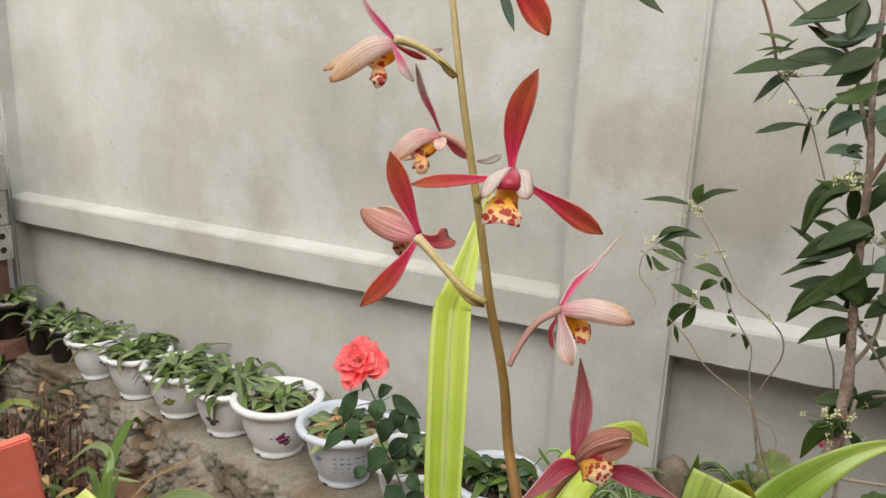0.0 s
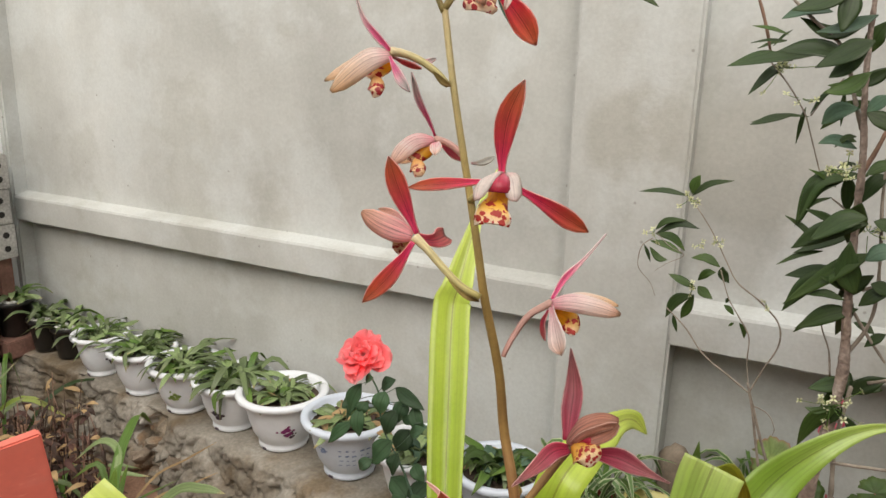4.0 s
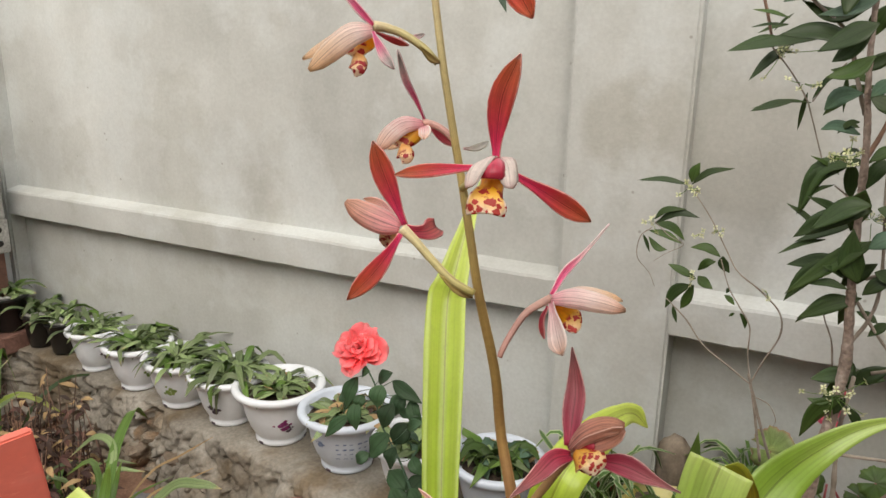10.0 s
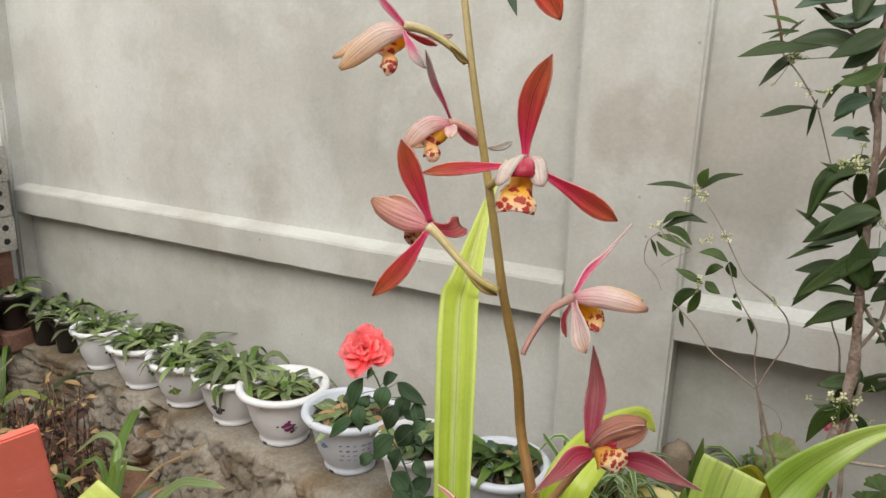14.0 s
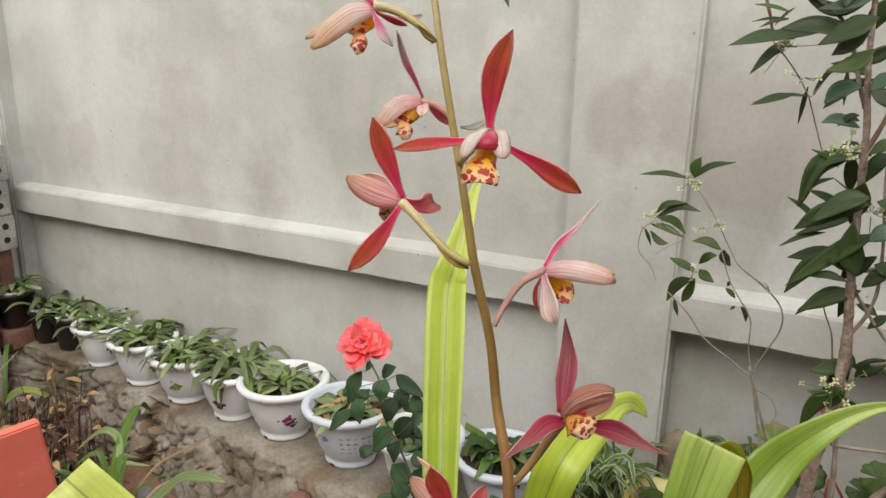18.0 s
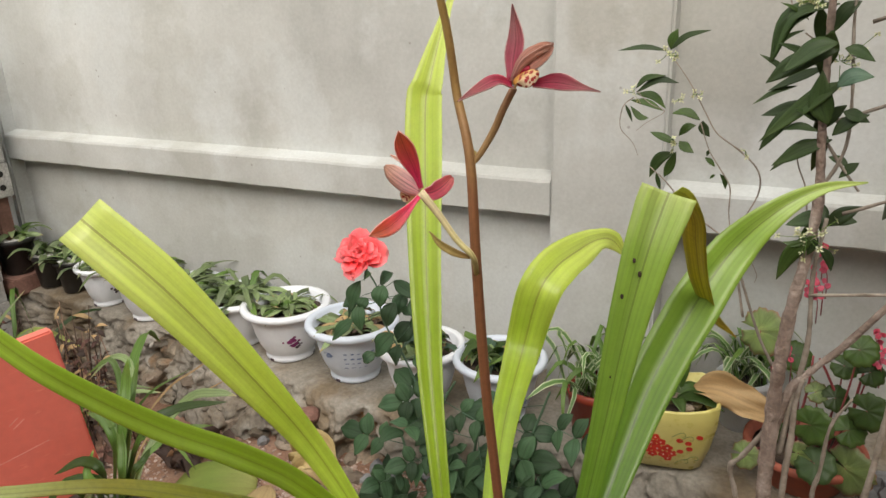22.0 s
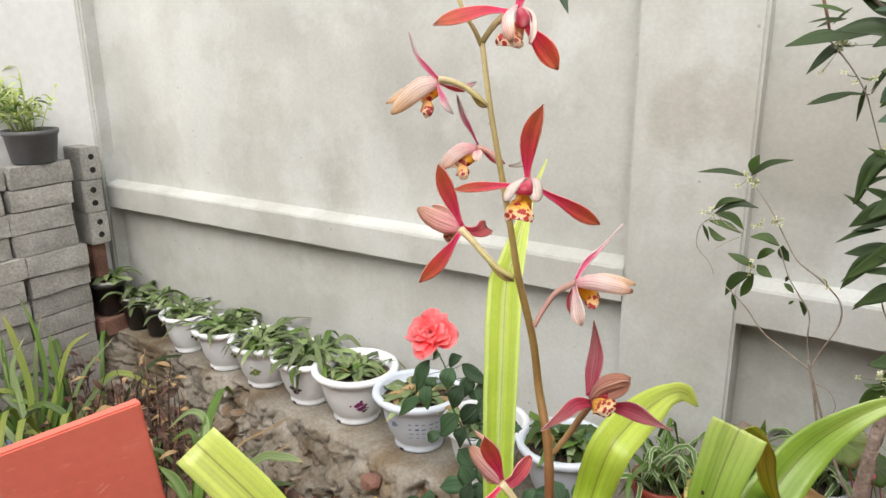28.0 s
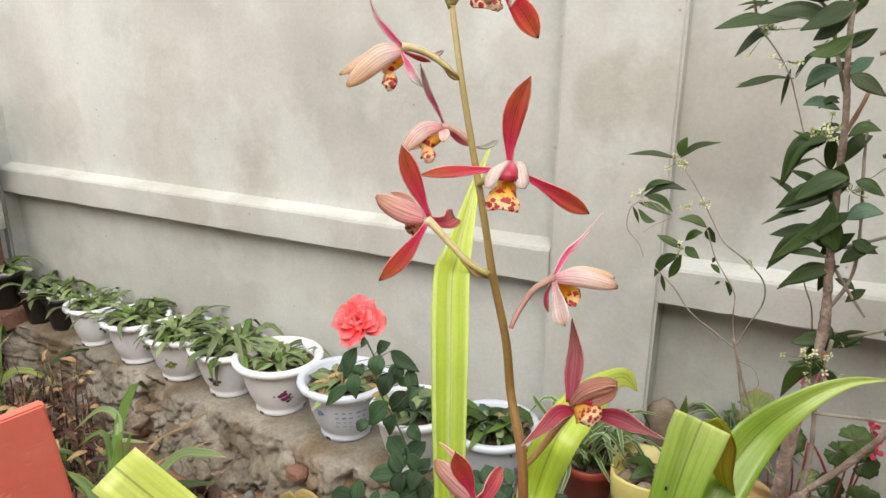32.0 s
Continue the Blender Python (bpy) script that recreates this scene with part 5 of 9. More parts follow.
petal([(0.3738, -1.2374, 0.5566), (0.3783, -1.2404, 0.554), (0.3806, -1.2429, 0.5494), (0.3803, -1.2446, 0.545)], 0.0022, PETAL_CREAM, (0.8, -0.6, 0.1), HOOD_SHAPE, 0.1, 0.5)
petal([(0.3738, -1.2401, 0.5561), (0.3771, -1.2439, 0.5533), (0.3784, -1.2455, 0.5498)], 0.0056, COLUMN, FG, HOOD_SHAPE, 0.0, -0.6, 0, "column", 12)
petal([(0.3738, -1.2416, 0.5517), (0.3744, -1.2446, 0.5489), (0.3748, -1.2477, 0.5467), (0.3747, -1.2485, 0.5444)], 0.0092, LIP_DARK, (0.3, -0.8, 0.3), (0.5, 0.66, 0.7, 0.74, 0.82, 0.92, 1.0, 1.0, 0.8), 0.0, -0.25, 0, "lip", 18, 0.15)

# lowest blossom, seen from behind
FF = (0.35, -0.9, 0.2)
blossom([(0.3895, -1.236, 0.356), (0.3922, -1.2447, 0.3656), (0.3869, -1.2462, 0.3716), (0.3811, -1.2479, 0.3805), (0.3759, -1.2506, 0.3886)], [0.001, 0.0011, 0.0012, 0.0015], PEDICEL)
petal([(0.3758, -1.2502, 0.39), (0.3749, -1.2523, 0.3965), (0.3731, -1.2547, 0.4037), (0.3721, -1.257, 0.4101)], 0.0065, PETAL, FF)
petal([(0.3756, -1.2513, 0.3873), (0.3732, -1.2564, 0.3832), (0.3703, -1.2628, 0.3793), (0.3666, -1.2697, 0.3777)], 0.0055, PETAL, FF)
petal([(0.375, -1.2501, 0.3887), (0.3698, -1.2488, 0.3905), (0.3636, -1.2469, 0.3928), (0.3582, -1.2445, 0.3951)], 0.0073, PETAL_ROSE, FF, HOOD_SHAPE, 0.1, -0.5)
petal([(0.3764, -1.2494, 0.3882), (0.3771, -1.2441, 0.3872), (0.3775, -1.2372, 0.3877), (0.3776, -1.2299, 0.3895)], 0.0058, PETAL_WINE, FF, HOOD_SHAPE)
petal([(0.3721, -1.2478, 0.3872), (0.3677, -1.2455, 0.3855), (0.3649, -1.2445, 0.3833)], 0.0049, LIP_DARK, FF, HOOD_SHAPE, 0.1, 0.2, 0, "lip")
petal([(0.3731, -1.2475, 0.3894), (0.3642, -1.2393, 0.3946), (0.3562, -1.237, 0.3976)], 0.0014, PETAL_ROSE, FF)

# bracts at the joints of the stem
o_ribbon("bract", [(0.392, -1.2432, 0.3643), (0.3875, -1.2477, 0.3672), (0.383, -1.2508, 0.3709), (0.3798, -1.2527, 0.3757)], 0.0026, BRACT, orchid, FF, LEAF_SHAPE, 0.4, steps=14)
o_ribbon("bract", [(0.3852, -1.2266, 0.3953), (0.3846, -1.2261, 0.3973), (0.3835, -1.2259, 0.3993)], 0.0025, BRACT, orchid, FF, LEAF_SHAPE, 0.4, steps=10)
o_ribbon("bract", [(0.3768, -1.2454, 0.4662), (0.3734, -1.2477, 0.4682), (0.3691, -1.2498, 0.4724)], 0.0017, BRACT, orchid, FB, LEAF_SHAPE, 0.4, steps=12)
o_ribbon("bract", [(0.368, -1.2496, 0.5255), (0.3668, -1.2522, 0.5267), (0.3657, -1.2554, 0.5293)], 0.0016, BRACT, orchid, FE, LEAF_SHAPE, 0.4, steps=12)

lathe("pot", [(0.0270, -0.135), (0.0324, -0.13), (0.0351, -0.08), (0.0405, -0.02), (0.0468, 0.012), (0.0504, 0.014), (0.0504, 0.02), (0.0450, 0.021), (0.0423, 0.008), (0.001, 0.004)], PORCELAIN, orchid, label="blue and white porcelain pot")
lathe("rim_band", [(0.0471, -0.002), (0.0508, 0.012), (0.0511, 0.016), (0.0481, -0.002)], COBALT, orchid, label="cobalt blue rim pattern")
lathe("soil", [(0.0414, 0.0065), (0.0270, 0.010), (0.001, 0.011)], DARK_SOIL, orchid)
stand = part("plant_stand", box_bm((0.3, -1.29, GROUND_Z - 0.01), (0.49, -1.11, ORCHID_AT[2] - 0.136), 0.006), CEMENT, None)
tagged(stand, "plain cement pillar that carries the orchid pot", "plant stand")

# ---- pots on the terrace ----
def tufted(parent, center, count, length, width, mats, seed, spread=1.0, lift=0.7, face_up=0.9, shape=STRAP_SHAPE, name="leaf", r0=0.2):
    """Arching leaves that spring from the soil of a pot."""
    rng = random.Random(seed)
    for i in range(count):
        a = 2 * math.pi * (i + rng.uniform(-0.4, 0.4)) / count * 2.4
        ln = length * rng.uniform(0.65, 1.15)
        out = spread * rng.uniform(0.45, 1.0)
        rise = lift * rng.uniform(0.6, 1.15)
        c = Vector(center)
        dirv = Vector((math.cos(a), math.sin(a), 0))
        p0 = c + Vector((rng.uniform(-1, 1), rng.uniform(-1, 1), 0)) * ln * r0 * 1.4
        dirv = (dirv + Vector((rng.uniform(-0.3, 0.3), rng.uniform(-0.3, 0.3), 0))).normalized()
        p1 = p0 + dirv * ln * out * 0.4 + Vector((0, 0, ln * rise * 0.5))
        p2 = p0 + dirv * ln * out * 0.8 + Vector((0, 0, ln * rise * 0.62))
        bend = Vector((-dirv.y, dirv.x, 0)) * ln * rng.uniform(-0.3, 0.3)
        p3 = p0 + bend + dirv * ln * out * 1.15 + Vector((0, 0, ln * rise * rng.uniform(0.05, 0.6)))
        face = dirv * 0.3 + Vector((rng.uniform(-0.3, 0.3), rng.uniform(-0.3, 0.3), face_up))
        ribbon(name, [p0, p1, p2, p3], width * rng.uniform(0.75, 1.15), mats[i % len(mats)], parent, face, shape, 0.25, steps=8, across=4, twist=rng.uniform(-40, 40))


def decal(parent, r, z, angle, ink, size, seed, petals=5):
    """A printed blossom that follows the curve of the pot."""
    rng = random.Random(seed)
    verts, faces = [], []
    for k in range(petals + 3):
        ca = 2 * math.pi * k / petals + rng.random()
        off = size * (0.55 if k < petals else rng.uniform(0.9, 1.5))
        cx, cz = off * math.cos(ca), off * math.sin(ca)
        s = size * rng.uniform(0.3, 0.55) * (1 if k < petals else 0.6)
        base = len(verts)
        for j in range(9):
            b = 2 * math.pi * j / 9
            u, v = cx + s * math.cos(b) * (1 + 0.2 * rng.random()), cz + s * math.sin(b)
            rr = r(z + v) + 0.0012 + 0.00012 * k
            verts.append((rr * math.cos(angle + u / 0.08), rr * math.sin(angle + u / 0.08), z + v))
        faces.append(tuple(range(base, base + 9)))
    mesh_object("printed_flower", verts, faces, ink, parent, "printed flower")


def script_bars(parent, r, z, angle, ink, seed):
    """Rows of unreadable brush writing, as short bars, under a sprig."""
    rng = random.Random(seed)
    verts, faces = [], []
    for k in range(22):
        row = k // 6
        u = -0.04 + 0.015 * (k % 6) + rng.uniform(-0.002, 0.002)
        v = 0.018 - 0.014 * row + rng.uniform(-0.001, 0.001)
        w, h = rng.uniform(0.005, 0.010), rng.uniform(0.003, 0.0065)
        base = len(verts)
        for du, dv in ((-w, -h), (w, -h * 0.6), (w, h), (-w, h * 0.7)):
            rr = r(z + v + dv) + 0.0012
            a = angle + (u + du * 0.5) / 0.08
            verts.append((rr * math.cos(a), rr * math.sin(a), z + v + dv * 0.5))
        faces.append(tuple(range(base, base + 4)))
    mesh_object("printed_bars", verts, faces, ink, parent, "blue printed bars")


def round_pot(at, r, h, material, label, seed, plant, prints=(), category="flower pot", tilt=0.0):
    """A plastic pot with a rolled rim, a bellied wall and a foot ring with dark blocks for notches."""
    pot = thing("flower_pot", (at[0], at[1], TERRACE_Z + 0.002), label, category, "row of pots on the terrace")
    k, kr = h / 0.147, r / 0.095
    prof = [(0.050, 0.0), (0.0525, 0.002), (0.0525, 0.010), (0.0485, 0.014), (0.055, 0.024), (0.064, 0.045), (0.0715, 0.075), (0.0765, 0.105), (0.079, 0.121), (0.081, 0.124), (0.0905, 0.128), (0.0955, 0.133), (0.0968, 0.139), (0.0955, 0.1445), (0.091, 0.147), (0.0835, 0.1465), (0.0795, 0.142), (0.0765, 0.118), (0.001, 0.112)]
    prof = [(a * kr, b * k) for a, b in prof]
    lathe("body", prof, material, pot, 40)

    def wall_r(z):
        zs = [b for a, b in prof[4:10]]
        rs = [a for a, b in prof[4:10]]
        return float(np.interp(z, zs, rs))

    # the ring is uncut: small dark blocks paint the shade of notches
    for i in range(3):
        a = 2 * math.pi * i / 3 - 1.75
        nb = box_bm((-0.007, -0.0035, 0), (0.007, 0.0035, 0.007))
        notch = part("foot_notch", nb, INK_NOTCH_DARK, pot, "dark block painted as the shade in a drain notch")
        notch.location = (0.0500 * kr * math.cos(a), 0.0500 * kr * math.sin(a), 0.001)
        notch.rotation_euler = (0, 0, a + math.pi / 2)
    rng = random.Random(seed)
    verts, faces = [], []
    for j in range(9):
        for i in range(24):
            a = 2 * math.pi * i / 24
            rr = 0.077 * kr * (j + 0.02) / 8
            verts.append((rr * math.cos(a), rr * math.sin(a), 0.12 * k + 0.006 * noise.noise(Vector((rr * 60 * math.cos(a), rr * 60 * math.sin(a), seed)))))
    for j in range(8):
        for i in range(24):
            q = (i + 1) % 24
            faces.append((j * 24 + i, j * 24 + q, (j + 1) * 24 + q, (j + 1) * 24 + i))
    mesh_object("soil", verts, faces, DARK_SOIL, pot)
    for kind, angle, z, ink, size in prints:
        if kind == "flower":
            decal(pot, wall_r, z * k, angle, ink, size, seed)
        else:
            script_bars(pot, wall_r, z * k, angle, ink, seed)
    count, length, width, mats, spread, lift, shape = plant
    tufted(pot, (0, 0, 0.118 * k), count, length, width, mats, seed, spread, lift, 0.9, shape)
    return pot


GP = (GREEN_POT, GREEN_POT, GREEN_POT, GREEN_LIGHT, GREEN_POT, GREEN_MUTED)
TUFT = (66, 0.122, 0.0165, GP, 1.05, 0.6, STRAP_SHAPE)
LOW = (52, 0.10, 0.0155, GP, 1.0, 0.5, STRAP_SHAPE)
V = -0.95  # the side of a pot that faces the yard
round_pot((-1.458, -0.072), 0.086, 0.135, WHITE_POT, "white plastic pot with a dark print and grey-green leaves", 11, (56, 0.105, 0.0155, GP, 1.0, 0.64, STRAP_SHAPE), (("flower", V + 0.75, 0.062, INK_NOTCH_DARK, 0.014),))
round_pot((-1.243, -0.090), 0.101, 0.140, WHITE_POT, "white plastic pot with a green print and grey-green leaves", 12, TUFT, (("flower", V + 0.65, 0.062, INK_GREEN, 0.014),))
round_pot((-1.048, -0.105), 0.106, 0.142, WHITE_POT, "white plastic pot with a green printed sprig and arching leaves", 13, TUFT, (("flower", V - 0.2, 0.066, INK_GREEN, 0.015),))
round_pot((-0.860, -0.110), 0.108, 0.142, WHITE_POT, "white plastic pot with a dark print and spreading leaves", 14, (74, 0.135, 0.019, GP, 1.1, 0.62, STRAP_SHAPE), (("flower", V - 0.45, 0.06, INK_NOTCH_DARK, 0.015),))
p5 = round_pot((-0.680, -0.118), 0.118, 0.150, WHITE_POT, "white plastic pot with a purple printed flower and low leaves", 15, LOW, (("flower", V + 0.18, 0.066, INK_PURPLE, 0.015), ("flower", V + 0.30, 0.056, INK_NOTCH_DARK, 0.011)))
p6 = round_pot((-0.455, -0.138), 0.116, 0.150, BLUE_POT, "pale blue plastic pot with faded blue printed bars", 16, (42, 0.10, 0.02, (GREEN_POT, GREEN_MUTED, GREEN_POT, DEAD), 1.0, 0.45, STRAP_SHAPE), (("bars", V + 0.25, 0.076, INK_BLUE, 0.01), ("flower", V - 0.75, 0.085, INK_BLUE, 0.009)))
p7 = round_pot((-0.236, -0.180), 0.102, 0.148, WHITE_POT, "white plastic pot with pink print beneath rose leaves", 17, (38, 0.10, 0.026, (GREEN_BLUE, GREEN_POT, GREEN), 0.9, 0.6, LEAF_SHAPE), (("flower", V - 0.2, 0.06, INK_PURPLE, 0.008),))
p8 = round_pot((-0.045, -0.165), 0.104, 0.148, BLUE_POT, "pale blue plastic pot holding dark creased leaves", 18, (48, 0.11, 0.03, (GREEN_LIGHT, GREEN_BLUE, GREEN, GREEN_POT, GREEN), 0.85, 0.66, LEAF_SHAPE), (("flower", V + 0.5, 0.06, INK_BLUE, 0.012),))
# long pale blade hanging over the rim between two pots
ribbon("leaf", [(-0.05, -0.03, 0.13), (-0.115, -0.055, 0.165), (-0.14, -0.075, 0.12), (-0.142, -0.085, 0.055)], 0.021, GREEN_POT, p5, (-0.3, -0.8, 0.5), STRAP_SHAPE, 0.2, steps=14, across=4)
rng = random.Random(71)
for pot, spots in ((p6, 9), (p8, 7), (p7, 5), (p5, 4)):
    for k in range(spots):
        a, r = rng.uniform(0, 6.28), rng.uniform(0.01, 0.075)
        q = Vector((r * math.cos(a), r * math.sin(a), 0.125))
        o = Vector((rng.uniform(-1, 1), rng.uniform(-1, 1), 0.15)).normalized()
        ribbon("dry_leaf", [q, q + o * 0.02 + Vector((0, 0, 0.012)), q + o * 0.045], rng.uniform(0.016, 0.028), (DEAD, DEAD, SHADED_DEAD_BROWN)[k % 3], pot, (0.2, -0.4, 0.9), LEAF_SHAPE, 0.3, 0.2, steps=8, across=4, wave=0.25)


def nursery_pot(at, top, h, seed, label):
    """A thin round nursery pot with a rolled rim, filled with pebbles."""
    pot = thing("nursery_pot", (at[0], at[1], TERRACE_Z + 0.004), label, "flower pot", "black nursery pots")
    r = top / 2
    lathe("body", [(r * 0.66, 0), (r * 0.7, 0.003), (r * 0.93, h * 0.86), (r * 1.0, h * 0.87), (r * 1.06, h * 0.9), (r * 1.06, h * 0.97), (r * 1.02, h), (r * 0.95, h), (r * 0.9, h * 0.88), (0.001, h * 0.87)], BLACK_POT, pot, 36)
    rng = random.Random(seed)
    for i in range(22):
        st = part("stone", stone_bm((0.012, 0.011, 0.009), seed + i, 1, 0.3), PALE_STONE, pot)
        st.location = (rng.uniform(-0.29, 0.29) * top, rng.uniform(-0.29, 0.29) * top, h * 0.89 + rng.uniform(0, 0.006))
    tufted(pot, (0, 0, h * 0.88), 18, 0.12, 0.02, GP, seed, 1.0, 0.6)
    return pot


for i, (x, y, s) in enumerate(((-1.885, -0.085, 0.13), (-1.775, -0.05, 0.105), (-1.655, -0.05, 0.10))):
    o = nursery_pot((x, y), s, 0.125 - 0.008 * i, 40 + i, "black plastic nursery pot of pebbles and green leaves")
    o.rotation_euler = (0, 0, 0.15 * i)
    if i == 0:
        o.location.z = TERRACE_Z + 0.05
ledge = part("brick", box_bm((-1.955, -0.155, TERRACE_Z - 0.012), (-1.815, 0.06, TERRACE_Z + 0.0485), 0.004), CLAY_BRICK, None)
tagged(ledge, "old reddish clay brick under a black nursery pot", "brick")


# ---- the rose bush: black pot on the ground before the terrace, one long flowering cane ----
BUSH_AT = (0.165, -0.41, ground_z(0.165, -0.41) - 0.004)
bush = thing("rose_bush", BUSH_AT, "rose bush with one open coral-red flower in a black pot", "rose")
lathe("pot", [(0.060, 0.0), (0.066, 0.004), (0.082, 0.105), (0.090, 0.107), (0.093, 0.110), (0.093, 0.120), (0.090, 0.123), (0.084, 0.122), (0.079, 0.102), (0.001, 0.098)], BLACK_POT, bush, 48, "black plastic pot")
lathe("soil", [(0.0785, 0.101), (0.04, 0.106), (0.001, 0.104)], DARK_SOIL, bush, 24, wobble=0.05)
rng = random.Random(9)


def leaflet(p, d, size, up):
    tip = p + d * size - Vector((0, 0, 0.12 * size))
    ribbon("leaflet", [p, p + d * size * 0.5 + up * size * 0.06, tip], size * rng.uniform(0.62, 0.76), (SOFT_LEAF, ROSE_LEAF, SOFT_LEAF)[rng.randrange(3)], bush, up, (0.1, 0.66, 0.95, 1.0, 0.98, 0.86, 0.62, 0.32, 0.03), 0.16, 0.0, 0, 0.0003, 9, 0.1, across=4)


def rose_leaf(p, d, size):
    """A compound leaf: a thin stalk with an end leaflet and two pairs."""
    d = Vector(d).normalized()
    up = Vector((rng.uniform(-0.35, 0.35), -0.75 + rng.uniform(-0.25, 0.25), 0.65)).normalized()
    side = d.cross(up).normalized()
    up = side.cross(d).normalized()
    reach = size * 2.0
    q = p + d * reach - Vector((0, 0, 0.15 * reach))
    tube("leaf_stalk", [p, (p + q) / 2 + up * 0.004, q], [0.0009, 0.0008, 0.0006], GREEN_BLUE, bush, 5, 5)
    leaflet(q, d, size * 1.12, up)
    for f, k in ((0.86, 0.98), (0.48, 0.8)):
        if k < 0.9 and rng.random() < 0.25:
            continue
        for sgn in (-1, 1):
            leaflet(p.lerp(q, f) + up * 0.001, (side * sgn + d * rng.uniform(0.25, 0.6)).normalized(), size * k * rng.uniform(0.85, 1.05), up)


CANES = ([(0.14, -0.41, -0.56), (0.070, -0.42, -0.50), (-0.047, -0.42, -0.424), (-0.065, -0.41, -0.351), (-0.11, -0.40, -0.287), (-0.154, -0.39, -0.209), (-0.209, -0.375, -0.142), (-0.223, -0.365, -0.084), (-0.252, -0.36, -0.042)],
         [(0.15, -0.41, -0.56), (0.082, -0.42, -0.50), (-0.03, -0.43, -0.38), (-0.055, -0.43, -0.28), (-0.03, -0.42, -0.215)],
         [(0.18, -0.41, -0.56), (0.118, -0.42, -0.50), (0.085, -0.42, -0.40), (0.115, -0.38, -0.30), (0.135, -0.36, -0.23)],
         [(0.16, -0.41, -0.56), (0.094, -0.42, -0.50), (-0.06, -0.44, -0.47), (-0.12, -0.44, -0.41), (-0.15, -0.43, -0.35)],
         [(0.20, -0.41, -0.56), (0.130, -0.42, -0.50), (0.12, -0.43, -0.46), (0.145, -0.42, -0.40)],
         [(0.16, -0.41, -0.56), (0.094, -0.42, -0.50), (0.02, -0.44, -0.42), (0.015, -0.43, -0.33), (0.03, -0.42, -0.27)],
         [(0.17, -0.41, -0.56), (0.106, -0.42, -0.50), (0.10, -0.40, -0.52), (0.135, -0.41, -0.50)],
         [(0.14, -0.41, -0.56), (0.070, -0.42, -0.50), (-0.05, -0.46, -0.53), (-0.11, -0.46, -0.50)],
         [(0.15, -0.41, -0.56), (0.14, -0.46, -0.47), (0.10, -0.51, -0.455), (0.05, -0.53, -0.49)],
         [(0.17, -0.41, -0.56), (0.175, -0.46, -0.48), (0.165, -0.51, -0.47), (0.15, -0.54, -0.51)],
         [(0.18, -0.41, -0.56), (0.215, -0.44, -0.47), (0.23, -0.48, -0.45), (0.24, -0.50, -0.48)])
spots = ((2, 0.040), (10, 0.052), (10, 0.050), (10, 0.052), (7, 0.048), (12, 0.054), (6, 0.05), (7, 0.052), (9, 0.046), (9, 0.046), (7, 0.044))
for cane, (count, size) in zip(CANES, spots):
    pts = rel(BUSH_AT, cane)
    tube("cane", pts, [0.0036, 0.0034, 0.0031, 0.0028, 0.0024, 0.0021, 0.0019, 0.0018, 0.0018][:len(pts)], GREEN_BLUE, bush, 8, 8 * len(pts))
    line = curve_points(pts, 41)
    for i in range(count):
        f = 0.22 + 0.74 * (i + rng.uniform(0.1, 0.9)) / count
        a = i * 2.4 + rng.uniform(-0.5, 0.5)
        rose_leaf(line[int(f * 40)], (math.cos(a), math.sin(a) * 0.6 - 0.35, rng.uniform(-0.35, 0.3)), size * rng.uniform(0.8, 1.12))
# broad leaves close under the flower: where each springs, its tip and its width
cane = curve_points(rel(BUSH_AT, CANES[0]), 60)
for p, q, w in (((-0.261, -0.37, -0.067), (-0.282, -0.382, -0.133), 0.036),
                ((-0.275, -0.382, -0.149), (-0.326, -0.394, -0.202), 0.028),
                ((-0.249, -0.394, -0.106), (-0.242, -0.406, -0.159), 0.028),
                ((-0.214, -0.37, -0.065), (-0.175, -0.382, -0.033), 0.027),
                ((-0.175, -0.382, -0.05), (-0.106, -0.394, -0.073), 0.027),
                ((-0.19, -0.394, -0.057), (-0.195, -0.406, -0.099), 0.034),
                ((-0.251, -0.37, -0.061), (-0.225, -0.382, -0.041), 0.020),
                ((-0.239, -0.382, -0.096), (-0.245, -0.394, -0.118), 0.024),
                ((-0.167, -0.394, -0.089), (-0.182, -0.406, -0.138), 0.034),
                ((-0.145, -0.37, -0.137), (-0.173, -0.382, -0.182), 0.039),
                ((-0.183, -0.382, -0.163), (-0.221, -0.394, -0.217), 0.043),
                ((-0.162, -0.394, -0.177), (-0.167, -0.406, -0.22), 0.035),
                ((-0.139, -0.37, -0.205), (-0.11, -0.382, -0.229), 0.027),
                ((-0.161, -0.382, -0.11), (-0.11, -0.394, -0.099), 0.019),
                ((-0.136, -0.394, -0.131), (-0.097, -0.406, -0.102), 0.023),
                ((-0.159, -0.37, -0.077), (-0.169, -0.382, -0.12), 0.031),
                ((-0.135, -0.382, -0.077), (-0.11, -0.394, -0.124), 0.027),
                ((-0.221, -0.394, -0.208), (-0.242, -0.406, -0.23), 0.024)):
    p, q = rel(BUSH_AT, (p, q))
    root = min(cane, key=lambda v: (v - p).length)
    tube("leaf_stalk", [root, (root + p) / 2 + Vector((0, -0.002, -0.003)), p], [0.0011, 0.0009, 0.0007], GREEN_BLUE, bush, 5, 6)
    ribbon("leaflet", [p, (p + q) / 2 + Vector((0, -0.007, 0.004)), q], w, (SOFT_LEAF, ROSE_LEAF)[rng.randrange(2)], bush, (rng.uniform(-0.4, 0.4), -0.8, 0.55), (0.1, 0.6, 0.9, 1.0, 0.99, 0.9, 0.68, 0.36, 0.03), 0.2, 0.0, rng.uniform(-15, 15), 0.0003, 12, 0.12, across=6)

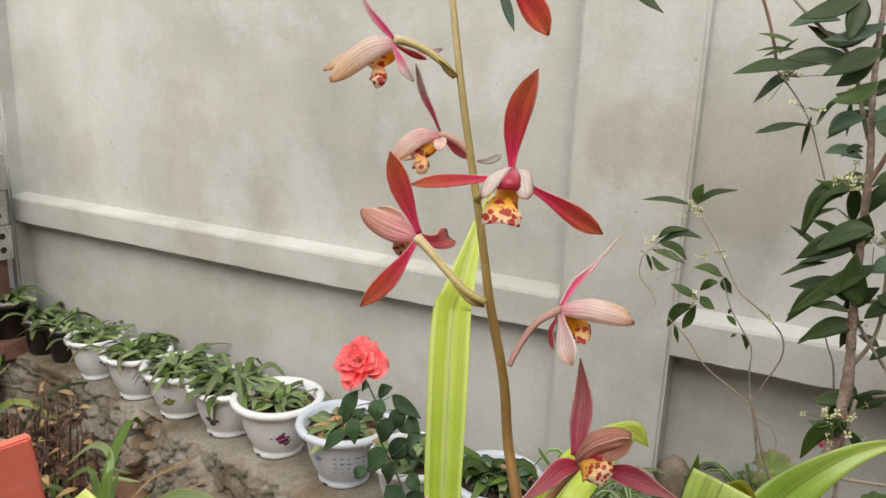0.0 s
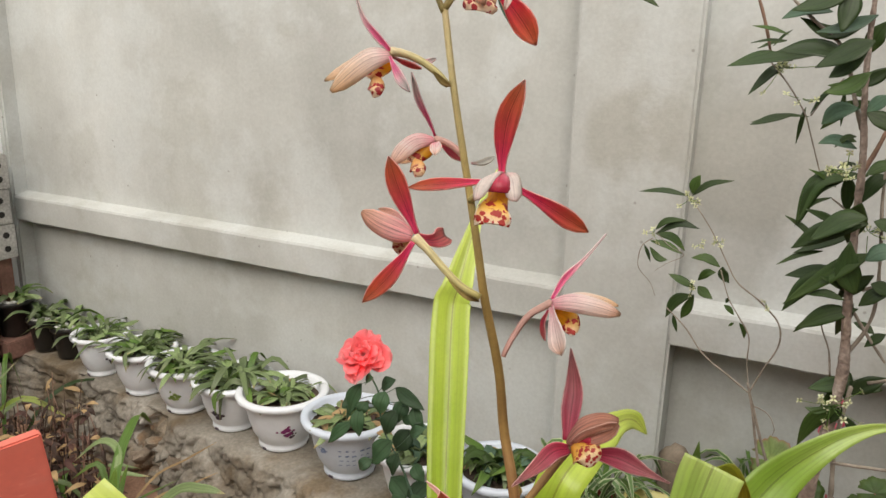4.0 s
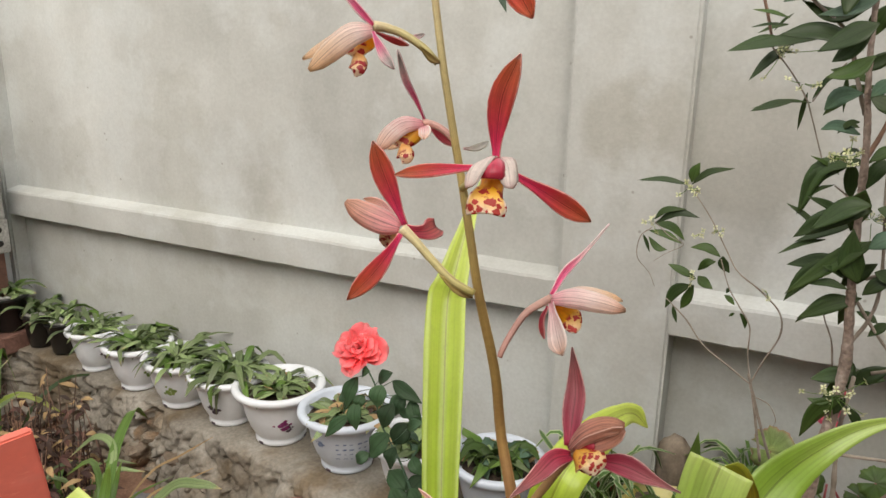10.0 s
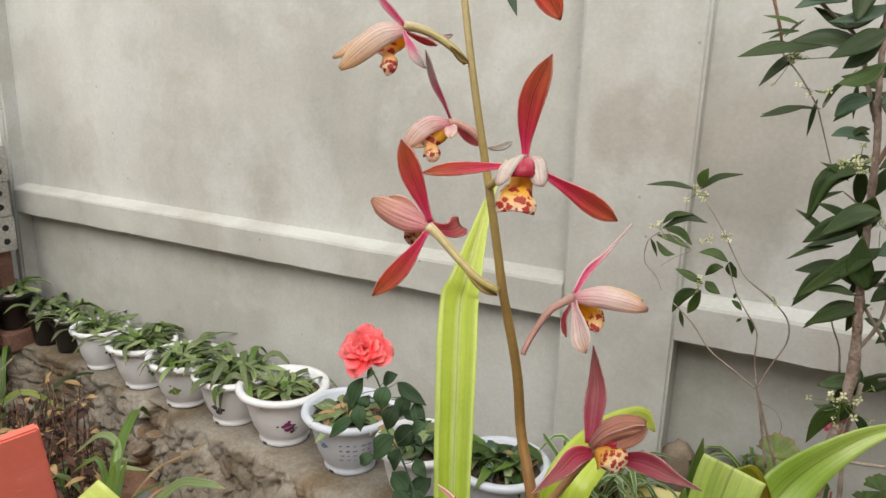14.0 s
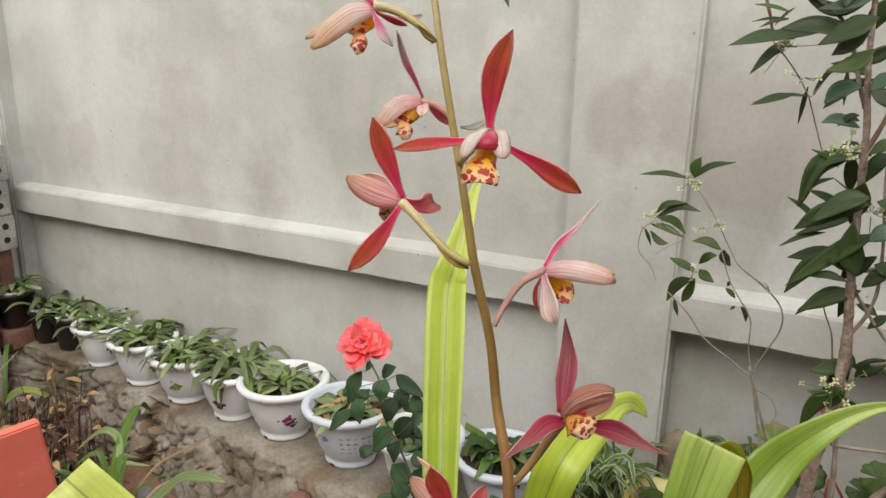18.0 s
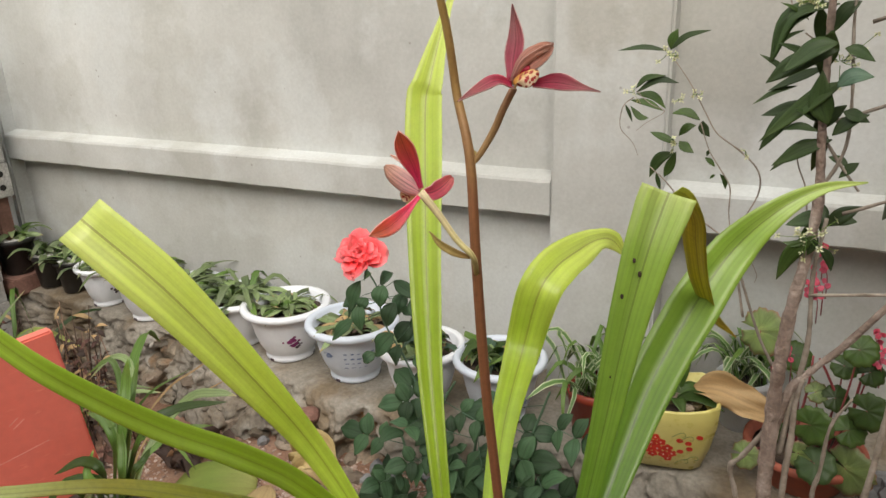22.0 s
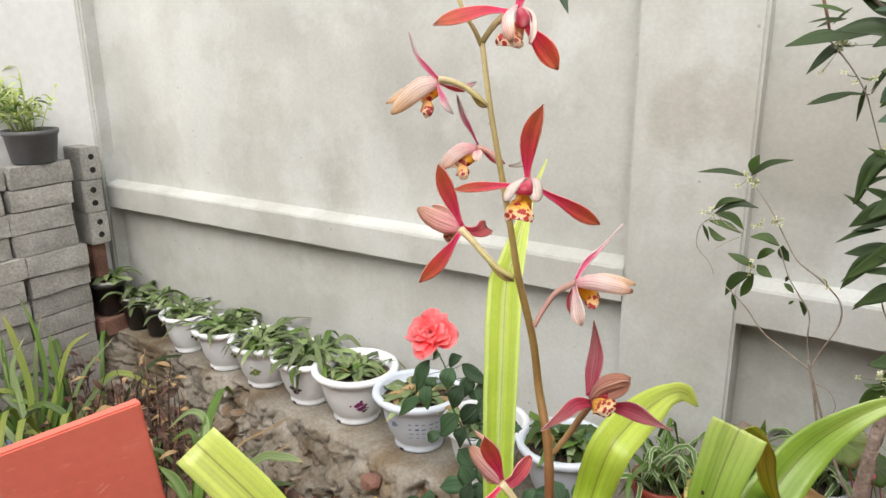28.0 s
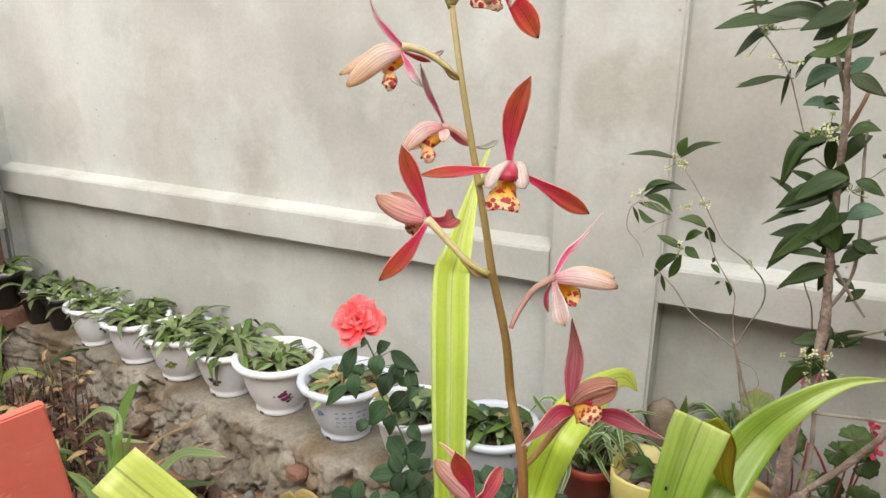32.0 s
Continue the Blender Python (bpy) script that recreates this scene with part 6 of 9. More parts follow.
RH = Vector((-0.262, -0.36, -0.012)) - Vector(BUSH_AT)
rng = random.Random(3)
axis = Vector((0.16, -0.72, 0.67)).normalized()
ex = axis.cross(Vector((0, 0, 1))).normalized()
ey = axis.cross(ex)
POINTED = (0.35, 0.6, 0.82, 0.96, 1.0, 0.97, 0.85, 0.6, 0.12)
BROAD = (0.35, 0.6, 0.8, 0.95, 1.0, 1.0, 0.94, 0.8, 0.42)
for ring, (n, rad, tiltv, size) in enumerate(((4, 0.004, 0.2, 0.018), (6, 0.008, 0.5, 0.023), (7, 0.012, 0.8, 0.029), (8, 0.015, 1.05, 0.035), (8, 0.016, 1.32, 0.042))):
    for k in range(n):
        a = 2 * math.pi * k / n + ring * 0.9 + rng.uniform(-0.38, 0.38)
        out = ex * math.cos(a) + ey * math.sin(a)
        tv = tiltv + rng.uniform(-0.2, 0.2)
        sz = size * rng.uniform(0.84, 1.18)
        side = ex * -math.sin(a) + ey * math.cos(a)
        lean = side * sz * rng.uniform(-0.3, 0.3)
        b0 = RH + axis * (-0.012) + out * 0.004
        b1 = RH + out * rad * 0.9 + axis * (sz * 0.36 * math.cos(tv) - 0.004)
        b2 = RH + lean + out * (rad + sz * 0.45 * math.sin(tv)) + axis * (sz * 0.72 * math.cos(tv) - 0.0015 * ring)
        b3 = RH + lean * 1.7 + out * (rad + sz * 0.88 * math.sin(tv)) + axis * (sz * rng.uniform(0.3, 0.78) * math.cos(tv) - 0.004 * max(0, ring - 2))
        ribbon("petal", [b0, b1, b2, b3], sz * rng.uniform(0.85, 1.2), ROSE_PETAL, bush, axis * 1.0 - out * 0.6, POINTED if ring > 2 and k % 2 else BROAD, 0.0, rng.uniform(0.1, 0.45), rng.uniform(-20, 20), 0.0004, 10, rng.uniform(0.3, 0.6), across=6)
for k in range(5):
    a = 2 * math.pi * k / 5
    o = Vector((math.cos(a), math.sin(a), 0))
    ribbon("sepal", [RH + Vector((0.002, 0.006, -0.020)), RH + o * 0.016 + Vector((0, 0, -0.018)), RH + o * 0.028 + Vector((0, 0, -0.028))], 0.008, GREEN_LIGHT, bush, (0, 0, 1), LEAF_SHAPE, steps=6, across=2)


# ---- east end of the terrace ----
def spider_plant(at, r, h, pot_mat, label, seed, count=30, length=0.16):
    p = thing("spider_plant", at, label, "spider plant", "spider plants")
    lathe("pot", [(r * 0.68, 0), (r * 0.72, 0.003), (r * 0.92, h * 0.8), (r, h * 0.82), (r * 1.02, h), (r * 0.92, h), (r * 0.88, h * 0.85), (0.001, h * 0.84)], pot_mat, p, 32)
    lathe("soil", [(r * 0.88, h * 0.86), (0.001, h * 0.88)], DARK_SOIL, p, 20)
    tufted(p, (0, 0, h * 0.86), count, length, 0.0115, (STRIPED, STRIPED, GREEN_LIGHT), seed, 0.9, 1.0, 0.8)
    return p


spider_plant((0.165, -0.145, TERRACE_Z + 0.002), 0.062, 0.112, RED_POT, "white-edged spider plant in a dull red plastic pot", 61, 46, 0.17)
spider_plant((0.445, 0.01, TERRACE_Z), 0.055, 0.12, WHITE_POT, "white-edged spider plant in a white pot", 62, 40, 0.175)

YAT = (0.316, -0.168, TERRACE_Z + 0.004)
yel = thing("ceramic_planter", YAT, "yellow glazed square planter with painted red blossoms", "planter")
bm = bmesh.new()
rings = []
for s, z in ((0.62, 0.0), (0.74, 0.006), (0.88, 0.05), (0.98, 0.10), (1.0, 0.128), (0.97, 0.132), (0.92, 0.13), (0.88, 0.10)):
    ring = []
    for k in range(24):
        a = 2 * math.pi * (k + 0.5) / 24
        c, sn = math.cos(a), math.sin(a)
        q = 1 / (abs(c) ** 5 + abs(sn) ** 5) ** 0.2
        dip = 0.010 * (1 - min(1, abs(abs(c) - abs(sn)) * 1.4)) if z > 0.12 else 0
        ring.append(bm.verts.new((0.078 * s * c * q, 0.072 * s * sn * q, z + dip)))
    rings.append(ring)
for a, b in zip(rings, rings[1:]):
    for k in range(24):
        bm.faces.new((a[k], a[(k + 1) % 24], b[(k + 1) % 24], b[k]))
bm.faces.new(rings[0][::-1])
bm.faces.new(rings[-1])
part("body", bm, YELLOW_POT, yel, smooth=True)
yel.rotation_euler = (0, 0, radians(11))
yel.scale = (1.25, 1.12, 1.09)
rng = random.Random(21)
def face_depth(v):
    return float(np.interp(v, [0.006, 0.05, 0.10, 0.128], [0.0533, 0.0634, 0.0706, 0.072]))


def painted_blossom(u, v, s):
    """A brush-painted blossom of five round petals with a pale middle, a hair proud of the glaze."""
    bm = bmesh.new()
    for k in range(5):
        a = 2 * math.pi * k / 5 + u * 90
        cu, cv = u + s * 0.62 * math.cos(a), v + s * 0.62 * math.sin(a)
        ring = []
        for j in range(9):
            b = 2 * math.pi * j / 9
            du, dv = cu + s * 0.52 * math.cos(b), cv + s * 0.52 * math.sin(b)
            ring.append(bm.verts.new((du, -face_depth(dv) - 0.0010 - 0.0001 * k, dv)))
        bm.faces.new(ring)
    flower = part("painted_blossom", bm, INK_RED, yel)
    bm = bmesh.new()
    bm.faces.new([bm.verts.new((u + s * 0.2 * math.cos(b), -face_depth(v) - 0.0017, v + s * 0.2 * math.sin(b))) for b in (0, 0.9, 1.8, 2.7, 3.6, 4.5, 5.4)])
    part("flower_centre", bm, PALE_GLAZE, flower)


for u, v, s in ((-0.030, 0.076, 0.0062), (-0.016, 0.080, 0.0058), (-0.038, 0.060, 0.0066), (-0.022, 0.064, 0.0072), (-0.006, 0.068, 0.0064), (-0.028, 0.046, 0.0066), (-0.011, 0.050, 0.0074), (0.006, 0.054, 0.0068), (-0.018, 0.034, 0.0060), (0.0, 0.036, 0.0068), (0.014, 0.040, 0.0062), (0.008, 0.026, 0.0054)):
    painted_blossom(u * 0.88 - 0.002, 0.056 + (v - 0.056) * 0.85, s * 1.12)
for u, v in ((0.020, 0.074), (0.033, 0.070), (0.035, 0.058), (0.048, 0.086), (-0.055, 0.104), (0.022, 0.050)):
    bm = bmesh.new()
    bm.faces.new([bm.verts.new((u + 0.0052 * math.cos(b), -face_depth(v + 0.004 * math.sin(b)) - 0.0011, v + 0.0048 * math.sin(b))) for b in (0, 0.7, 1.4, 2.1, 2.8, 3.5, 4.2, 4.9, 5.6)])
    part("painted_bud", bm, INK_RED, yel)
for u, v, w in ((-0.055, 0.078, -1), (-0.050, 0.060, -1), (0.030, 0.084, 1), (0.018, 0.090, 1), (0.040, 0.040, 1), (-0.044, 0.036, -1), (0.026, 0.030, 1)):
    pts = [(u + w * x, -face_depth(v + z) - 0.0009, v + z) for x, z in ((-0.010, -0.010), (0.0, 0.0), (0.008, 0.002), (0.009, -0.006), (0.004, -0.007))]
    tube("painted_sprig", pts, [0.0005, 0.0005, 0.0004], INK_GREEN, yel, 5, 12)
lathe("soil", [(0.066, 0.099), (0.03, 0.108), (0.001, 0.106)], DARK_SOIL, yel, 20)
for k in range(16):
    st = part("stone", stone_bm((rng.uniform(0.01, 0.022), 0.013, 0.011), k, 2, 0.4), STONE, yel)
    st.location = (rng.uniform(-0.05, 0.05), rng.uniform(-0.048, 0.048), 0.114)
for a, ln, w in ((-2.5, 0.05, 0.026), (-1.2, 0.055, 0.026), (-0.4, 0.075, 0.03), (2.8, 0.05, 0.024), (0.4, 0.06, 0.026)):
    o = Vector((math.cos(a), math.sin(a), 0))
    ribbon("leaf", [o * 0.006 + Vector((0, 0, 0.112)), o * ln * 0.6 + Vector((0, 0, 0.135)), o * ln * 1.2 + Vector((0, 0, 0.122))], w, GREEN, yel, (0.2, -0.3, 0.9), LEAF_SHAPE, 0.2, steps=8, across=4)
ribbon("leaf", [(0.014, 0.012, 0.11), (0.02, 0.02, 0.19), (0.026, 0.03, 0.27)], 0.026, GREEN_LIGHT, yel, (0.2, -0.95, 0.1), LEAF_SHAPE, 0.3, steps=12)
ribbon("leaf", [(0.006, 0.0, 0.11), (0.004, -0.002, 0.15), (0.008, 0.004, 0.185)], 0.02, GREEN_LIGHT, yel, (0.2, -0.95, 0.1), LEAF_SHAPE, 0.3, steps=10)
ribbon("stalk", [(-0.02, 0.02, 0.11), (-0.045, 0.05, 0.15), (-0.07, 0.06, 0.16)], 0.007, GREEN_LIGHT, yel, (0, -1, 0.3), STRAP_SHAPE, steps=8, across=2)

boulder = part("boulder", stone_bm((0.045, 0.04, 0.07), 77, 3, 0.25), STONE, None, smooth=True)
boulder.location = (0.287, 0.03, TERRACE_Z + 0.126)
boulder.scale = (0.85, 0.9, 1.0)
tagged(boulder, "smooth brown upright boulder against the wall", "boulder")
base = part("boulder", stone_bm((0.06, 0.05, 0.05), 78, 3, 0.25), STONE, None, smooth=True)
base.location = (0.285, 0.035, TERRACE_Z + 0.035)
tagged(base, "low brown stone under a boulder", "boulder")

dead = thing("fallen_leaf", (0.436, -0.13, -0.296), "large curled dry tan leaf lying across the pots", "dead leaf")
ribbon("blade", [(-0.075, -0.01, 0.01), (-0.03, -0.02, 0.022), (0.03, -0.02, 0.006), (0.085, -0.01, -0.016)], 0.062, DEAD, dead, (0.05, -0.5, 0.85), (0.3, 0.75, 0.85, 1.0, 0.9, 1.0, 0.8, 0.66, 0.2), 0.25, 0.3, 40, steps=26, wave=0.5, across=12)

BAT = (0.568, -0.135, TERRACE_Z + 0.002)
beg = thing("begonia", BAT, "begonia with light green leaves and pink blossoms in a red planter", "begonia")
lathe("planter", [(0.068, 0.0), (0.073, 0.003), (0.092, 0.056), (0.104, 0.059), (0.108, 0.064), (0.108, 0.073), (0.102, 0.077), (0.095, 0.073), (0.091, 0.058), (0.001, 0.054)], TERRACOTTA, beg, 48, "round red plastic planter")
lathe("soil", [(0.0905, 0.059), (0.001, 0.063)], DARK_SOIL, beg, 20)
rng = random.Random(31)


def fan_leaf(c, normal, size, mat):
    """A round, ribbed begonia leaf with a scalloped rim and a notch at its stalk."""
    nrm = Vector(normal).normalized()
    ax = nrm.cross(Vector((rng.uniform(-0.4, 0.4), rng.uniform(-0.3, 0.3), 1))).normalized()
    ay = nrm.cross(ax)
    verts, uvs, faces = [c.copy()], [(0.5, 0.0)], []
    count, steps = 42, 4
    for j in range(1, steps + 1):
        f = j / steps
        for k in range(count + 1):
            a = 0.18 + (2 * math.pi - 0.36) * k / count
            lobe = 1 + f * (0.05 * math.cos(a * 9) + 0.035 * math.cos(a * 23 + size * 900)) + 0.10 * math.cos(a - 2.6)
            rib = 0.030 * size * f * math.cos(a * 9) - 0.10 * size * f * f + 0.03 * size * f * math.sin(a * 2 + size * 700)
            verts.append(c + (ax * math.cos(a) + ay * math.sin(a)) * size * f * lobe + nrm * rib)
            uvs.append((k / count, f))
    row = count + 1
    for k in range(count):
        faces.append((0, 1 + k, 2 + k))
    for j in range(steps - 1):
        for k in range(count):
            a = 1 + j * row + k
            faces.append((a, a + row, a + row + 1, a + 1))
    ob = mesh_object("leaf", verts, faces, mat, beg, uvs=uvs)
    ob.modifiers.new("thickness", "SOLIDIFY").thickness = 0.0006


FANS = (((0.466, -0.07, -0.171), 0.047, BEGONIA), ((0.565, -0.25, -0.251), 0.034, GREEN), ((0.579, -0.27, -0.312), 0.033, GREEN_DARK), ((0.626, -0.16, -0.137), 0.029, GREEN),
        ((0.632, -0.22, -0.341), 0.045, BEGONIA), ((0.467, -0.22, -0.358), 0.027, BEGONIA), ((0.649, -0.2, -0.231), 0.033, GREEN), ((0.627, -0.2, -0.275), 0.029, GREEN),
        ((0.572, -0.14, -0.244), 0.021, BEGONIA), ((0.604, -0.14, -0.249), 0.025, GREEN), ((0.556, -0.2, -0.344), 0.024, BEGONIA), ((0.514, -0.16, -0.331), 0.021, GREEN),
        ((0.613, -0.1, -0.201), 0.024, GREEN), ((0.65, -0.14, -0.186), 0.026, GREEN), ((0.53, -0.07, -0.21), 0.03, GREEN), ((0.60, -0.19, -0.36), 0.026, GREEN))
for k, (at, size, mat) in enumerate(FANS):
    q = Vector(at) - Vector(BAT)
    p = Vector((max(-0.06, min(0.06, q.x * 0.5)), max(-0.06, min(0.05, q.y * 0.4)), 0.06))
    tube("stalk", [p, (p + q) / 2 + Vector((0.008, 0.004, 0.014)), q], [0.0021, 0.0018, 0.0013], RED_STALK, beg, 6, 9)
    fan_leaf(q, (rng.uniform(-0.45, 0.35), -0.8, rng.uniform(0.15, 0.9)), size, mat)
for pts, r in (([(0.555, -0.13, -0.433), (0.553, -0.13, -0.328), (0.559, -0.13, -0.25), (0.56, -0.13, -0.178)], 0.0028), ([(0.638, -0.13, -0.468), (0.636, -0.13, -0.33), (0.638, -0.13, -0.243), (0.642, -0.13, -0.194)], 0.003), ([(0.599, -0.13, -0.419), (0.614, -0.13, -0.286), (0.591, -0.13, -0.218), (0.57, -0.13, -0.181)], 0.003), ([(0.61, -0.13, -0.541), (0.569, -0.13, -0.484), (0.573, -0.13, -0.414)], 0.002), ([(0.635, -0.13, -0.56), (0.608, -0.13, -0.499), (0.58, -0.13, -0.426)], 0.0022), ([(0.635, -0.13, -0.56), (0.637, -0.13, -0.461), (0.634, -0.13, -0.395)], 0.0024)):
    tube("stalk", rel(BAT, pts), [r, r * 0.9, r * 0.7], RED_STALK, beg, 7, 10)

rng = random.Random(41)
for c in [(0.545, -0.13, 0.03), (0.556, -0.13, -0.005), (0.536, -0.13, -0.046), (0.52, -0.13, -0.183), (0.547, -0.13, -0.055), (0.65, -0.13, -0.124), (0.661, -0.13, -0.161), (0.535, -0.13, -0.024), (0.553, -0.13, -0.038)]:
    c = Vector(c) - Vector(BAT)
    tube("stalk", [c + Vector((0.008, 0.004, -0.06)), c + Vector((0.006, 0, -0.02)), c], [0.0012, 0.001, 0.0008], RED_STALK, beg, 5, 6)
    for j in range(7):
        o2 = Vector((rng.uniform(-1, 1), rng.uniform(-1, 0.2), rng.uniform(-1, 1))).normalized()
        q = c + Vector((rng.uniform(-0.008, 0.008), rng.uniform(-0.006, 0.006), rng.uniform(-0.012, 0.012)))
        ribbon("blossom", [q, q + o2 * 0.006, q + o2 * 0.012], 0.010, PINK, beg, (0.1, -0.9, 0.3), ROUND_SHAPE, 0.1, 0.3, steps=5, across=3)

slab = part("rock", stone_bm((0.15, 0.07, 0.05), 91, 3, 0.35), SLATE, None)
slab.location = (0.80, -0.14, TERRACE_Z + 0.012)
tagged(slab, "grey rough rock resting on the terrace", "rock")

# ---- the shrub in the clay bowl ----
TREE_AT = (0.47, -0.60, -0.43)
tree = thing("shrub", TREE_AT, "grey-barked shrub with dark leathery leaves and cream blossoms", "shrub")


def t_tube(name, pts, radii, mat, steps=16, knots=0.25, sides=9):
    radii = [r * (0.86 if mat is BARK else 0.66) for r in radii]
    return tube(name, rel(TREE_AT, pts), radii, mat, tree, sides, steps * 2 if mat is TWIG else steps, "", knots)


t_tube("trunk", [(0.534, -0.61, -0.445)] + [(0.522, -0.61, -0.331), (0.514, -0.61, -0.27), (0.508, -0.61, -0.21), (0.502, -0.61, -0.144), (0.500, -0.61, -0.06), (0.500, -0.61, 0.02), (0.503, -0.61, 0.095), (0.511, -0.61, 0.167), (0.515, -0.61, 0.233), (0.509, -0.61, 0.306)] + [(0.503, -0.61, 0.399), (0.5, -0.61, 0.456), (0.493, -0.61, 0.511), (0.489, -0.61, 0.559), (0.487, -0.61, 0.616), (0.483, -0.61, 0.676)],
       [0.0135, 0.0128, 0.0122, 0.0116, 0.011, 0.0104, 0.0094, 0.0084, 0.0076, 0.0066, 0.005, 0.0043, 0.0039, 0.0035, 0.0031, 0.0028, 0.0025], BARK, 220, sides=14)
t_tube("branch", [(0.503, -0.6, -0.067), (0.515, -0.6, -0.006), (0.536, -0.6, 0.027), (0.561, -0.6, 0.06), (0.595, -0.6, 0.114), (0.624, -0.6, 0.16)], [0.008, 0.0065, 0.0055, 0.005, 0.0045, 0.003], BARK, 24)
t_tube("branch", [(0.513, -0.6, -0.098), (0.519, -0.6, -0.021), (0.525, -0.6, 0.036), (0.526, -0.6, 0.074), (0.521, -0.6, 0.145), (0.526, -0.6, 0.213)], [0.006, 0.0055, 0.005, 0.0045, 0.004, 0.003], TWIG, 24)
t_tube("branch", [(0.536, -0.605, -0.30), (0.525, -0.605, -0.186), (0.523, -0.605, -0.12), (0.524, -0.605, -0.072), (0.523, -0.605, -0.023), (0.527, -0.605, 0.015)], [0.0065, 0.0062, 0.006, 0.0055, 0.005, 0.0045], TWIG, 22)
t_tube("branch", [(0.515, -0.60, -0.44), (0.504, -0.60, -0.347), (0.486, -0.60, -0.261), (0.471, -0.60, -0.177), (0.460, -0.60, -0.135), (0.472, -0.60, -0.113), (0.495, -0.605, -0.065)], [0.0056, 0.0054, 0.005, 0.0048, 0.0052, 0.0048, 0.005], TWIG, 26, 0.45)
t_tube("branch", [(0.578, -0.64, -0.445), (0.586, -0.64, -0.278), (0.591, -0.64, -0.213), (0.598, -0.64, -0.161), (0.606, -0.64, -0.100), (0.610, -0.64, -0.036), (0.612, -0.64, 0.03), (0.606, -0.66, 0.105)], [0.0072, 0.0068, 0.0064, 0.006, 0.0058, 0.0054, 0.005, 0.003], TWIG, 30)
t_tube("branch", [(0.562, -0.60, -0.445), (0.569, -0.60, -0.302), (0.570, -0.60, -0.251), (0.569, -0.60, -0.188), (0.557, -0.60, -0.147), (0.561, -0.60, -0.107), (0.564, -0.60, -0.045), (0.581, -0.60, -0.002)], [0.0054, 0.005, 0.0048, 0.005, 0.0046, 0.004, 0.0034, 0.002], TWIG, 30)
t_tube("branch", [(0.569, -0.60, -0.186), (0.590, -0.60, -0.168)], [0.0028, 0.0022], TWIG, 5)
t_tube("branch", [(0.512, -0.6, 0.301), (0.535, -0.6, 0.268), (0.552, -0.6, 0.246)], [0.003, 0.0025, 0.002], TWIG, 8)
t_tube("branch", [(0.518, -0.6, 0.251), (0.529, -0.6, 0.276), (0.534, -0.6, 0.305), (0.531, -0.6, 0.353), (0.524, -0.6, 0.411), (0.521, -0.6, 0.456)], [0.003, 0.003, 0.0028, 0.0026, 0.0024, 0.002], TWIG, 18)
t_tube("branch", [(0.501, -0.6, 0.438), (0.51, -0.6, 0.461), (0.517, -0.6, 0.484)], [0.004, 0.0035, 0.003], RED_TWIG, 8)
t_tube("branch", [(0.495, -0.6, 0.483), (0.482, -0.6, 0.521), (0.469, -0.6, 0.559), (0.44, -0.6, 0.586), (0.414, -0.6, 0.611), (0.399, -0.6, 0.63)], [0.0035, 0.0032, 0.003, 0.0026, 0.0022, 0.0018], TWIG, 18)
t_tube("branch", [(0.374, -0.55, 0.631), (0.386, -0.55, 0.602), (0.396, -0.55, 0.572), (0.402, -0.55, 0.547)], [0.0028, 0.0028, 0.0026, 0.0024], RED_TWIG, 10)
t_tube("branch", [(0.402, -0.55, 0.547), (0.417, -0.55, 0.53), (0.43, -0.55, 0.513), (0.443, -0.55, 0.492), (0.45, -0.55, 0.474), (0.462, -0.55, 0.441), (0.471, -0.55, 0.416)], [0.0014, 0.0013, 0.0012, 0.0011, 0.0011, 0.001, 0.0008], TWIG, 18)
t_tube("branch", [(0.448, -0.55, 0.492), (0.46, -0.55, 0.514), (0.474, -0.55, 0.532)], [0.0012, 0.0011, 0.001], TWIG, 8)
t_tube("branch", [(0.48, -0.58, 0.409), (0.491, -0.58, 0.401), (0.498, -0.58, 0.393)], [0.0012, 0.0014, 0.0016], TWIG, 6)
t_tube("branch", [(0.506, -0.58, 0.212), (0.501, -0.58, 0.241), (0.491, -0.58, 0.265), (0.485, -0.58, 0.29)], [0.0016, 0.0014, 0.0012, 0.001], TWIG, 10)

# thin shoot before the wall
t_tube("shoot", [(0.493, -0.52, -0.017), (0.471, -0.52, 0.025), (0.442, -0.52, 0.102), (0.423, -0.52, 0.16)], [0.0032, 0.003, 0.0028, 0.0024], TWIG, 12)
t_tube("shoot", [(0.45, -0.52, 0.046), (0.44, -0.52, 0.091), (0.433, -0.52, 0.124), (0.426, -0.52, 0.147)], [0.0028, 0.0026, 0.0024, 0.002], TWIG, 10)
t_tube("shoot", [(0.426, -0.52, 0.147), (0.4, -0.52, 0.164), (0.367, -0.52, 0.186), (0.343, -0.52, 0.216), (0.316, -0.52, 0.24)], [0.0018, 0.0017, 0.0016, 0.0015, 0.0011], TWIG, 16)
t_tube("shoot", [(0.426, -0.52, 0.147), (0.419, -0.52, 0.186), (0.417, -0.52, 0.22), (0.403, -0.52, 0.243), (0.388, -0.52, 0.266), (0.375, -0.52, 0.3)], [0.0015, 0.0013, 0.0013, 0.0012, 0.0011, 0.001], TWIG, 16)
t_tube("shoot", [(0.426, -0.52, 0.147), (0.437, -0.52, 0.179), (0.451, -0.52, 0.216), (0.447, -0.52, 0.244), (0.424, -0.52, 0.267), (0.396, -0.52, 0.287), (0.38, -0.52, 0.312), (0.358, -0.52, 0.349), (0.33, -0.52, 0.386)], [0.0017, 0.0016, 0.0016, 0.0016, 0.0015, 0.0014, 0.0012, 0.0011, 0.0009], TWIG, 26)
